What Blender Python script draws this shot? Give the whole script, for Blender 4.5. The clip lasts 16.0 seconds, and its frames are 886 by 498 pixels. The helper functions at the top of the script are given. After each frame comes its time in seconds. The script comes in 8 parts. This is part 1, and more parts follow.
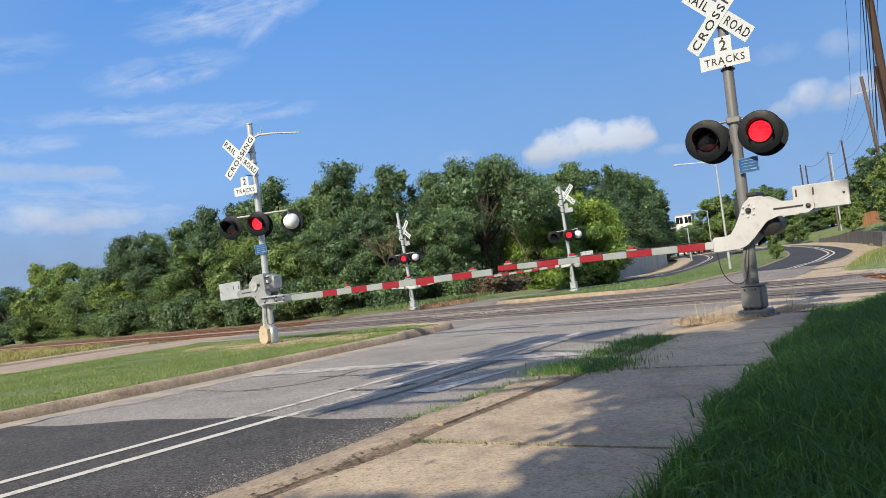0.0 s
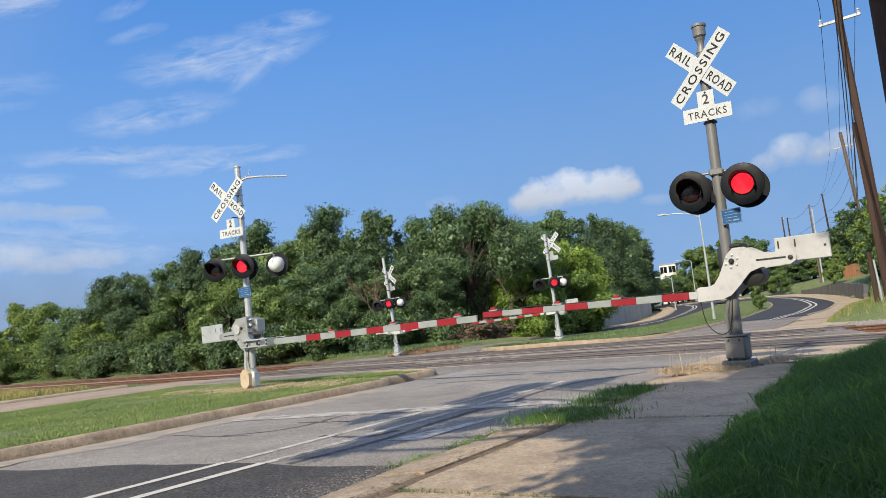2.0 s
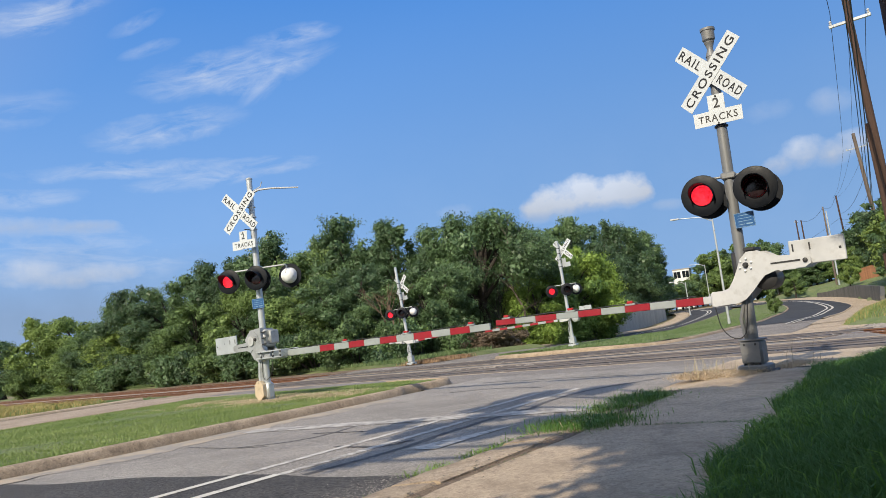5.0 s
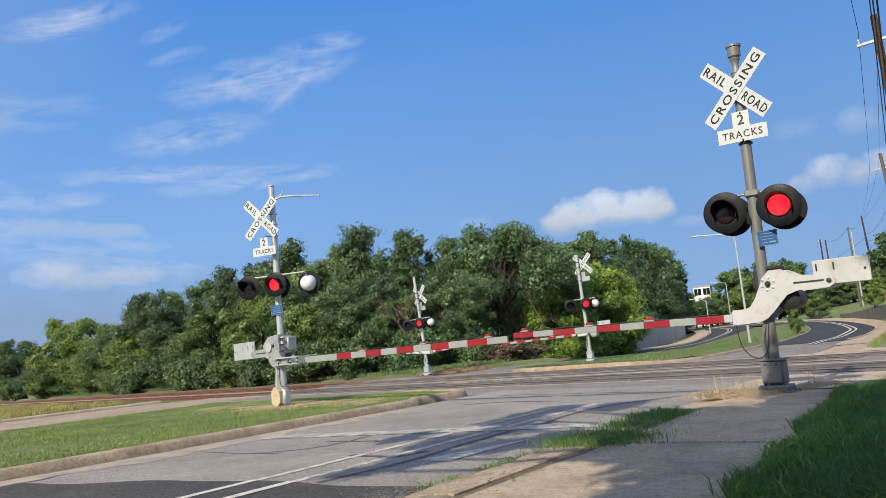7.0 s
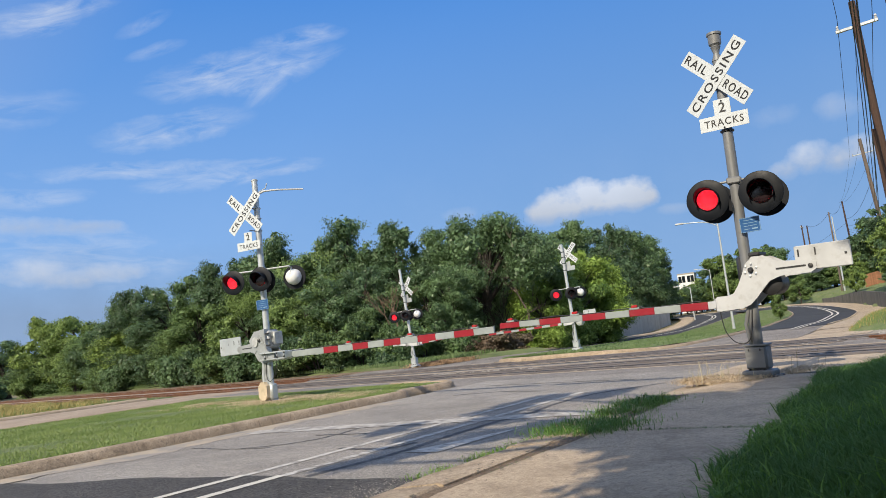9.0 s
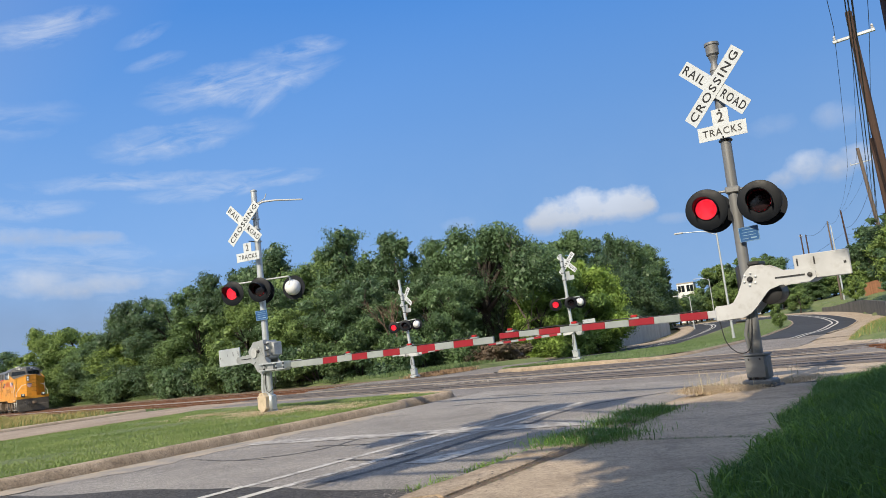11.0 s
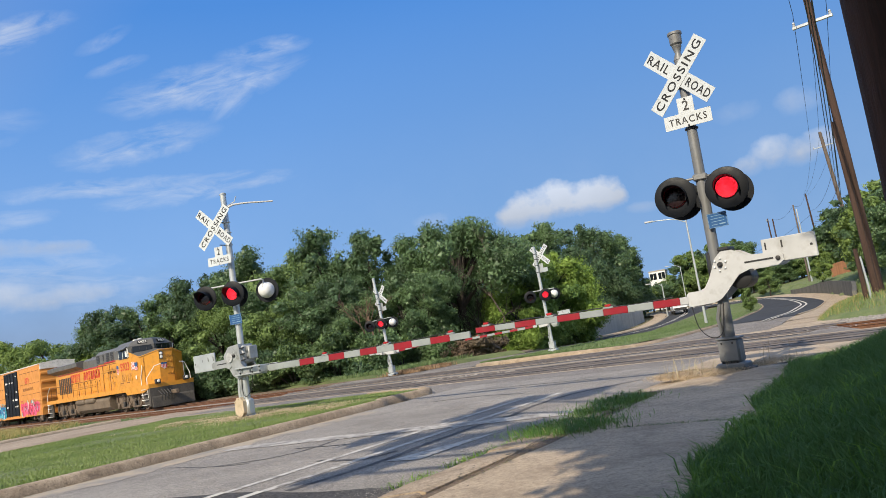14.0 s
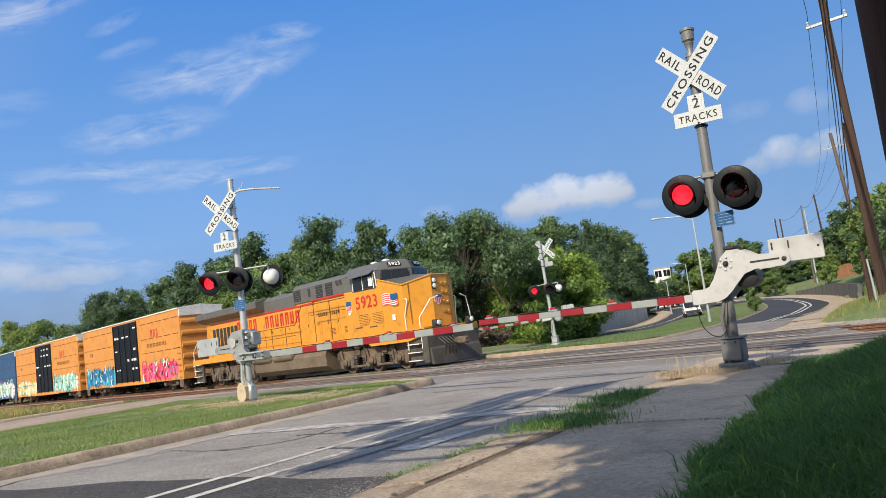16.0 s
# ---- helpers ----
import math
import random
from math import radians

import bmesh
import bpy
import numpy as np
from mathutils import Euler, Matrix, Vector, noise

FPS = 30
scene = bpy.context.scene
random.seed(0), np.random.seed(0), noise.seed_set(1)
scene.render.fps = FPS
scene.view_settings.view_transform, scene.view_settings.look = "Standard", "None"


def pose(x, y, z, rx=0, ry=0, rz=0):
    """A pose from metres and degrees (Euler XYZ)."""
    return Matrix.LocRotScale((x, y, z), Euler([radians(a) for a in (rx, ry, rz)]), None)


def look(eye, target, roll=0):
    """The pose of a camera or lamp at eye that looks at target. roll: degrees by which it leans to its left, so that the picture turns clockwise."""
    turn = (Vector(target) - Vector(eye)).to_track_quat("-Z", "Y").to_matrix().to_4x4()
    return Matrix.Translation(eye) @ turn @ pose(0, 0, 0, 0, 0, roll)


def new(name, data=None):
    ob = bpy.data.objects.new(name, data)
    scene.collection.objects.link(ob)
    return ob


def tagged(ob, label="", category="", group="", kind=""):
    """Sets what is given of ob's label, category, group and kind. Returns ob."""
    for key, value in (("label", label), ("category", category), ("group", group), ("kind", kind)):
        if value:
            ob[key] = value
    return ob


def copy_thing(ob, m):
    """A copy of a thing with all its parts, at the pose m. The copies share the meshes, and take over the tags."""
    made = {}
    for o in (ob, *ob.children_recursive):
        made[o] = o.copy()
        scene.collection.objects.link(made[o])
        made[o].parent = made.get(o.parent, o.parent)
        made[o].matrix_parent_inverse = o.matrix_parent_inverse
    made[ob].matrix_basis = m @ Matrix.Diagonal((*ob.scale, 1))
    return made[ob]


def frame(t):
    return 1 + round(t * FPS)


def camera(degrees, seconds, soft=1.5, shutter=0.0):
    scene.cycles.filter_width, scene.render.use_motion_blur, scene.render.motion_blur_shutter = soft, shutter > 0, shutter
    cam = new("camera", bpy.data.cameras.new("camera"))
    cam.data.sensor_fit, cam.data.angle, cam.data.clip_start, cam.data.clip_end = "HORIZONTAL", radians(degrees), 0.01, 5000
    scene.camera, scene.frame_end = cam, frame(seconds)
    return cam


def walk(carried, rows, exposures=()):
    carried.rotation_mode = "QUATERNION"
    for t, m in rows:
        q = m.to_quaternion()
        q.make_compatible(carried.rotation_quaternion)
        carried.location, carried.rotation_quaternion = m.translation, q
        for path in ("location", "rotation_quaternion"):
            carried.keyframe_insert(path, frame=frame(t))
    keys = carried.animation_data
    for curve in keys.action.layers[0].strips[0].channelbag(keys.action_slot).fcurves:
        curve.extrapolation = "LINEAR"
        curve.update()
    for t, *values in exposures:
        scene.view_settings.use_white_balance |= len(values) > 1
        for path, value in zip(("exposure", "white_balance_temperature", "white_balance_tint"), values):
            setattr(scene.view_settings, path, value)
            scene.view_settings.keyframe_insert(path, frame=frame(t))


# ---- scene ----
cam = camera(61.0, 16.0, soft=0.4)
EYE = (0.0, 0.0, 1.05)
TURNS = [(0, 92.723, 6.916, -0.515), (0.5, 93.768, 6.534, -0.779), (1, 94.621, 6.699, -1.079), (1.5, 95.397, 6.904, -1.504), (2, 96.071, 6.073, -1.689), (2.5, 96.754, 6.209, -1.534), (3, 96.733, 7.182, -1.581), (3.5, 96.677, 7.526, -1.538), (4, 96.434, 7.739, -1.216), (6.5, 97.74, 5.307, 0.335), (7, 97.813, 5.35, 0.614), (7.5, 97.532, 5.646, 0.317), (8, 97.099, 6.092, -0.141), (8.5, 96.985, 6.285, -0.295), (9, 97.073, 6.43, -0.384), (11.5, 97.888, 6.666, -0.492), (12, 97.681, 6.721, -0.845), (12.5, 97.394, 6.664, -0.933), (13, 97.314, 6.978, -1.04), (13.5, 97.312, 8.034, -1.53), (14, 97.318, 8.914, -2.18), (14.5, 97.263, 9.286, -2.617), (15, 97.214, 9.405, -2.826), (15.5, 97.119, 9.161, -2.819), (16, 96.69, 7.333, -1.963)]
walk(cam, [(t, pose(*EYE, rx, ry, rz)) for t, rx, ry, rz in TURNS], exposures=[(0.0, 0.16), (1.0, 0.12), (2.5, 0.11), (16.0, 0.09)])

# ---- light: evening-high sun from behind the camera, clear sky with fair-weather clouds ----
SUN_AZ, SUN_EL = 214.0, 36.0          # compass from +y, clockwise
sun_way = Vector((math.sin(radians(SUN_AZ)) * math.cos(radians(SUN_EL)), math.cos(radians(SUN_AZ)) * math.cos(radians(SUN_EL)), math.sin(radians(SUN_EL))))
sun = new("sun", bpy.data.lights.new("sun", "SUN"))
sun.data.energy, sun.data.angle, sun.data.color = 4.8, radians(0.55), (1.0, 0.88, 0.69)
sun.matrix_world = look((0, 0, 60), Vector((0, 0, 60)) - sun_way)


class Nodes:
    """A short way to write node trees."""
    def __init__(self, tree):
        self.tree = tree
        tree.nodes.clear()

    def add(self, kind, ins=None, **props):
        n = self.tree.nodes.new(kind)
        for k, v in props.items():
            if k == "operation":
                n.operation = v
            elif k == "blend_type":
                n.blend_type = v
            elif k == "data_type":
                n.data_type = v
            elif k == "sky_type":
                n.sky_type = v
        for k, v in (ins or {}).items():
            if isinstance(v, bpy.types.NodeSocket):
                self.tree.links.new(v, n.inputs[k])
            else:
                n.inputs[k].default_value = v
        return n

    def math(self, op, a, b=0.0, c=0.0):
        return self.add("ShaderNodeMath", {0: a, 1: b, 2: c}, operation=op).outputs[0]

    def mix(self, f, a, b, blend="MIX"):
        n = self.add("ShaderNodeMix", {0: f, 6: a, 7: b}, data_type="RGBA", blend_type=blend)
        return n.outputs[2]

    def noise(self, vec, scale, detail=4.0, rough=0.55):
        return self.add("ShaderNodeTexNoise", {"Vector": vec, "Scale": scale, "Detail": detail, "Roughness": rough}).outputs["Fac"]

    def ramp(self, f, stops):
        n = self.add("ShaderNodeValToRGB", {0: f})
        e = n.color_ramp.elements
        while len(e) < len(stops):
            e.new(0.5)
        for el, (p, c) in zip(e, stops):
            el.position, el.color = p, (*c, 1.0) if len(c) == 3 else c
        return n.outputs[0]

    def remap(self, f, a, b, lo=0.0, hi=1.0):
        return self.add("ShaderNodeMapRange", {0: f, 1: a, 2: b, 3: lo, 4: hi}).outputs[0]


def make_world():
    w = bpy.data.worlds.new("sky")
    w.use_nodes = True
    scene.world = w
    n = Nodes(w.node_tree)
    sky = n.add("ShaderNodeTexSky", sky_type="NISHITA")
    sky.sun_disc = False
    sky.sun_elevation, sky.sun_rotation = radians(SUN_EL), radians(SUN_AZ)
    sky.air_density, sky.dust_density, sky.ozone_density = 1.0, 0.15, 3.0
    way = n.add("ShaderNodeTexCoord").outputs["Generated"]
    sep = n.add("ShaderNodeSeparateXYZ", {0: way})
    sx, sy, sz = sep.outputs
    flat = n.math("SQRT", n.math("ADD", n.math("MULTIPLY", sx, sx), n.math("MULTIPLY", sy, sy)))
    azim = n.math("MULTIPLY", n.math("ARCTAN2", sx, sy), 57.2958)      # degrees
    elev = n.math("DIVIDE", sz, n.math("MAXIMUM", flat, 0.01))          # slope
    vec = n.add("ShaderNodeCombineXYZ", {0: n.math("MULTIPLY", azim, 0.0174533), 1: n.math("MULTIPLY", elev, 1.0), 2: 0.0}).outputs[0]
    warp = n.noise(vec, 9.0, 6.0, 0.6)
    bulge, fine = n.noise(vec, 34.0, 5.0, 0.55), n.noise(vec, 95.0, 6.0, 0.6)
    total, under = None, None
    # heaped clouds: a few domes over a level base
    ragged = n.math("ADD", n.math("MULTIPLY", bulge, 1.5), n.math("MULTIPLY", fine, 0.55))
    for base, soft, dense, domes in HEAPS:
        body = None
        for az, el, ra, re in domes:
            da = n.math("DIVIDE", n.math("SUBTRACT", azim, az), ra)
            de = n.math("DIVIDE", n.math("SUBTRACT", elev, el), re)
            d2 = n.math("SUBTRACT", 1.0, n.math("ADD", n.math("MULTIPLY", da, da), n.math("MULTIPLY", de, de)))
            body = d2 if body is None else n.math("SMOOTH_MAX", body, d2, 0.25)
        f = n.remap(n.math("ADD", body, n.math("SUBTRACT", ragged, 1.1)), -0.05, soft)
        foot = n.remap(n.math("ADD", elev, n.math("MULTIPLY", bulge, 0.012)), base, base + 0.022)
        f = n.math("MULTIPLY", n.math("MULTIPLY", f, foot), dense)
        dim = n.math("SUBTRACT", 1.0, n.math("MULTIPLY", n.remap(elev, base + 0.042, base + 0.004, 0.0, 0.24), n.remap(f, 0.0, 0.4)))
        total = f if total is None else n.math("MAXIMUM", total, f)
        under = dim if under is None else n.math("MINIMUM", under, dim)
    # combed high cloud: fibres along each streak
    deg = n.math("MULTIPLY", elev, 57.3)
    for az, el, long, thick, tilt, dense in WISPS:
        c, s_ = math.cos(radians(tilt)), math.sin(radians(tilt))
        dx, dy = n.math("SUBTRACT", azim, az), n.math("SUBTRACT", deg, el * 57.3)
        along = n.math("ADD", n.math("MULTIPLY", dx, c), n.math("MULTIPLY", dy, s_))
        aside = n.math("SUBTRACT", n.math("MULTIPLY", dy, c), n.math("MULTIPLY", dx, s_))
        comb = n.add("ShaderNodeCombineXYZ", {0: n.math("MULTIPLY", along, 0.17), 1: n.math("MULTIPLY", aside, 0.62), 2: az}).outputs[0]
        fibre = n.add("ShaderNodeTexNoise", {"Vector": comb, "Scale": 1.6, "Detail": 7.0, "Roughness": 0.62, "Distortion": 0.5}).outputs["Fac"]
        a2, b2 = n.math("DIVIDE", along, long), n.math("DIVIDE", n.math("ADD", aside, n.math("MULTIPLY", n.math("SUBTRACT", warp, 0.5), thick * 2.6)), thick)
        d2 = n.math("ADD", n.math("MULTIPLY", a2, a2), n.math("MULTIPLY", b2, b2))
        f = n.math("MULTIPLY", n.math("MULTIPLY", n.remap(d2, 1.6, 0.0), n.remap(fibre, 0.36, 0.68)), dense)
        total = n.math("ADD", total, n.math("MULTIPLY", f, n.math("SUBTRACT", 1.0, total)))
    low_haze = n.math("MULTIPLY", n.remap(elev, 0.32, 0.0), n.remap(warp, 0.25, 0.8, 0.03, 0.14))
    total = n.math("MAXIMUM", total, low_haze)
    shade = n.math("MULTIPLY", n.remap(warp, 0.3, 0.7, 0.92, 1.04), under)
    white = n.add("ShaderNodeVectorMath", {0: CLOUD_WHITE, "Scale": shade}, operation="SCALE").outputs[0]
    clear = n.mix(n.remap(elev, 0.02, 0.5), (2.3, 4.15, 7.1, 1.0), (0.7, 2.3, 6.05, 1.0))
    toward = n.add("ShaderNodeVectorMath", {0: way, 1: tuple(sun_way)}, operation="DOT_PRODUCT").outputs["Value"]
    hazy = n.mix(0.5, sky.outputs[0], (8.6, 8.5, 8.3, 1.0))
    deep = n.remap(toward, -0.85, -0.4, 0.8, 1.0)
    clear = n.add("ShaderNodeVectorMath", {0: clear, "Scale": deep}, operation="SCALE").outputs[0]
    blue = n.mix(n.remap(toward, -0.2, 0.8), clear, hazy)
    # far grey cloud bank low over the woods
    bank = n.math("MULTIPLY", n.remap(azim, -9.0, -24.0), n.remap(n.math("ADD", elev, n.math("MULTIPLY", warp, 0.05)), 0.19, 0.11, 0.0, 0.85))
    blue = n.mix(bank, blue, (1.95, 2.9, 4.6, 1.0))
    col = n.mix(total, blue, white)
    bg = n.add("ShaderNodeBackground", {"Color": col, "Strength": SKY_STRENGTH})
    out = n.add("ShaderNodeOutputWorld", {"Surface": bg.outputs[0]})


SKY_STRENGTH = 0.112
CLOUD_WHITE = (5.6, 6.2, 7.3)
# heaped clouds: slope of the base, softness, density, domes (azimuth, slope, half width in degrees, half height in slope)
HEAPS = [(0.139, 0.75, 0.97, ((10.6, 0.160, 2.5, 0.030), (12.6, 0.165, 2.4, 0.030), (14.6, 0.163, 2.2, 0.028), (15.9, 0.162, 1.8, 0.029), (9.0, 0.15, 1.5, 0.022), (16.9, 0.155, 1.1, 0.015))),
         (0.146, 1.1, 0.8, ((28.0, 0.168, 1.9, 0.024), (26.4, 0.160, 1.3, 0.016), (29.7, 0.162, 1.6, 0.020), (31.2, 0.170, 1.5, 0.020))),
         (0.200, 1.5, 0.45, ((30.2, 0.224, 1.7, 0.022),)), (0.210, 1.6, 0.25, ((26.3, 0.228, 2.0, 0.018),)),
         (0.124, 1.4, 0.5, ((18.5, 0.135, 1.5, 0.010),)), (0.15, 1.5, 0.35, ((2.8, 0.168, 1.6, 0.012), (-2.5, 0.13, 2.0, 0.025))),
         (0.108, 1.2, 0.72, ((-25.6, 0.124, 2.4, 0.014), (-23.0, 0.130, 2.6, 0.014), (-27.8, 0.135, 2.4, 0.018))),
         (0.175, 1.3, 0.62, ((-24.0, 0.186, 2.6, 0.011), (-27.5, 0.190, 3.0, 0.014)))]
# high streaks: azimuth, slope, half length and half thickness in degrees, tilt, density
WISPS = [(-12.7, 0.390, 6.6, 1.5, 12, 0.62), (-8.2, 0.435, 3.2, 0.7, 7, 0.5), (-11.0, 0.371, 2.4, 0.9, 40, 0.35), (-17.9, 0.310, 5.0, 1.2, 10, 0.55), (-20.8, 0.258, 7.0, 0.6, 2, 0.5),
         (-14.1, 0.248, 6.2, 0.8, 6, 0.55), (-26.0, 0.456, 4.2, 1.0, 19, 0.6), (-18.9, 0.418, 2.0, 0.5, 20, 0.3), (-27.3, 0.225, 3.2, 0.7, 2, 0.45), (-23.8, 0.150, 7.0, 2.0, -3, 0.4), (-19.6, 0.453, 2.0, 0.5, 30, 0.28), (-31.0, 0.33, 6.0, 1.5, 10, 0.3), (-34.0, 0.20, 6.0, 2.0, 3, 0.5)]
make_world()


# ---- materials ----
def finish(m, n, base, rough, bump=None, bump_dist=0.01, metal=0.0, spec=0.5, emit=None, emit_strength=0.0, extra=None):
    ins = {"Base Color": base, "Roughness": rough, "Metallic": metal, "Specular IOR Level": spec}
    if bump is not None:
        ins["Normal"] = n.add("ShaderNodeBump", {"Height": bump, "Strength": 0.6, "Distance": bump_dist}).outputs[0]
    if emit is not None:
        ins["Emission Color"], ins["Emission Strength"] = emit, emit_strength
    ins.update(extra or {})
    b = n.add("ShaderNodeBsdfPrincipled", ins)
    n.add("ShaderNodeOutputMaterial", {"Surface": b.outputs[0]})
    return m


def c4(c):
    return (*c, 1.0)


def mixed(name, dark, light, big=1.2, small=30.0, rough=0.8, bump=0.004, metal=0.0, spec=0.4, speck=None, contrast=0.13, stretch=None, per_object=0.0, grit=0.0, grit_size=80.0, stain=0.35):
    """A surface of two tones, varied at two scales, with stains and fine relief; speck adds a grainy tone, grit single grains."""
    m = bpy.data.materials.new(name)
    m.use_nodes = True
    n = Nodes(m.node_tree)
    vec = n.add("ShaderNodeTexCoord").outputs["Object"]
    if stretch:
        vec = n.add("ShaderNodeMapping", {"Vector": vec, "Scale": stretch}).outputs[0]
    a, b = n.noise(vec, big, 7.0, 0.62), n.noise(vec, small, 6.0, 0.65)
    f = n.remap(n.math("ADD", n.math("MULTIPLY", a, 0.55), n.math("MULTIPLY", b, 0.45)), 0.5 - contrast, 0.5 + contrast)
    col = n.mix(f, c4(dark), c4(light))
    blot = n.noise(n.add("ShaderNodeMapping", {"Vector": vec, "Location": (7.3, 2.1, 4.7)}).outputs[0], big * 2.7, 8.0, 0.7)
    col = n.mix(n.math("MULTIPLY", n.remap(blot, 0.5, 0.72), stain), col, c4([x * 0.45 for x in dark]))
    if speck:
        s = n.noise(vec, small * 2.2, 3.0, 0.6)
        col = n.mix(n.remap(s, 0.55, 0.66, 0.0, 0.8), col, c4(speck))
    height = b
    if grit:
        v = n.add("ShaderNodeTexVoronoi", {"Vector": vec, "Scale": grit_size})
        tone = n.add("ShaderNodeSeparateColor", {0: v.outputs["Color"]}).outputs[0]
        col = n.add("ShaderNodeHueSaturation", {"Value": n.remap(tone, 0.0, 1.0, 1.0 - grit, 1.0 + grit * 1.4), "Color": col}).outputs[0]
        height = n.math("ADD", b, n.math("MULTIPLY", tone, 0.7))
    if per_object:
        o = n.add("ShaderNodeObjectInfo").outputs["Random"]
        col = n.add("ShaderNodeHueSaturation", {"Value": n.remap(o, 0.0, 1.0, 1.0 - per_object, 1.0 + per_object), "Color": col}).outputs[0]
    r = n.remap(b, 0.3, 0.7, max(rough - 0.12, 0.05), min(rough + 0.1, 1.0))
    return finish(m, n, col, r, height, bump * 2.0, metal, spec)


def plain(name, c, rough=0.5, metal=0.0, spec=0.5, vary=0.12, dirt=(0.12, 0.1, 0.08), dirt_amount=0.25, scale=6.0):
    """Painted or bare metal or plastic, with slight unevenness and grime."""
    m = bpy.data.materials.new(name)
    m.use_nodes = True
    n = Nodes(m.node_tree)
    vec = n.add("ShaderNodeTexCoord").outputs["Object"]
    a, b = n.noise(vec, scale, 6.0, 0.6), n.noise(vec, scale * 0.3, 4.0)
    col = n.mix(n.remap(b, 0.3, 0.7), c4([x * (1 - vary) for x in c]), c4([min(1.0, x * (1 + vary)) for x in c]))
    col = n.mix(n.math("MULTIPLY", n.remap(a, 0.52, 0.78), dirt_amount), col, c4(dirt))
    return finish(m, n, col, n.remap(a, 0.3, 0.7, max(0.05, rough - 0.1), min(1.0, rough + 0.12)), a, 0.001, metal, spec)


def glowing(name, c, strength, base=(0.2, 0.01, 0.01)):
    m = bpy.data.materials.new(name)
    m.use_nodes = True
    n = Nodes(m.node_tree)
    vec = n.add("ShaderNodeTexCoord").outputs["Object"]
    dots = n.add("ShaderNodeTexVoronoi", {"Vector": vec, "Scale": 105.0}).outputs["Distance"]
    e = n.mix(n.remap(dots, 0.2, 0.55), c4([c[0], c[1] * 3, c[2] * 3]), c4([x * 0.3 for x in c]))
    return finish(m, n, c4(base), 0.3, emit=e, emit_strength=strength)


def leafy(name, dark, light, trans=0.15, rough=0.6, hue=0.0):
    """Foliage: every leaf its own tone, every plant slightly its own."""
    m = bpy.data.materials.new(name)
    m.use_nodes = True
    n = Nodes(m.node_tree)
    isl = n.add("ShaderNodeNewGeometry").outputs["Random Per Island"]
    ob = n.add("ShaderNodeObjectInfo").outputs["Random"]
    vec = n.add("ShaderNodeTexCoord").outputs["Object"]
    patch = n.noise(vec, 0.55, 3.0)
    f = n.math("ADD", n.math("MULTIPLY", isl, 0.45), n.remap(patch, 0.3, 0.7, 0.0, 0.55))
    col = n.mix(f, c4(dark), c4(light))
    col = n.add("ShaderNodeHueSaturation", {"Hue": n.remap(ob, 0.0, 1.0, 0.485 + hue, 0.525 + hue), "Saturation": n.remap(ob, 0.0, 1.0, 1.08, 0.88), "Value": n.remap(ob, 0.0, 1.0, 1.25, 0.78), "Color": col}).outputs[0]
    d = n.add("ShaderNodeBsdfPrincipled", {"Base Color": col, "Roughness": rough, "Specular IOR Level": 0.45})
    t = n.add("ShaderNodeBsdfTranslucent", {"Color": n.mix(0.35, col, (0.25, 0.32, 0.03, 1.0))})
    s = n.add("ShaderNodeMixShader", {0: trans, 1: d.outputs[0], 2: t.outputs[0]})
    n.add("ShaderNodeOutputMaterial", {"Surface": s.outputs[0]})
    return m


def worn_paint(name, paint, under, wear=0.5, scale=9.0):
    """Road paint rubbed down to the asphalt in places."""
    m = bpy.data.materials.new(name)
    m.use_nodes = True
    n = Nodes(m.node_tree)
    vec = n.add("ShaderNodeTexCoord").outputs["Object"]
    a, b = n.noise(vec, scale, 8.0, 0.7), n.noise(vec, 1.3, 3.0)
    f = n.remap(n.math("ADD", n.math("MULTIPLY", a, 0.7), n.math("MULTIPLY", b, 0.3)), wear + 0.07, wear - 0.07)
    return finish(m, n, n.mix(f, c4(under), c4(paint)), 0.75, a, 0.002)


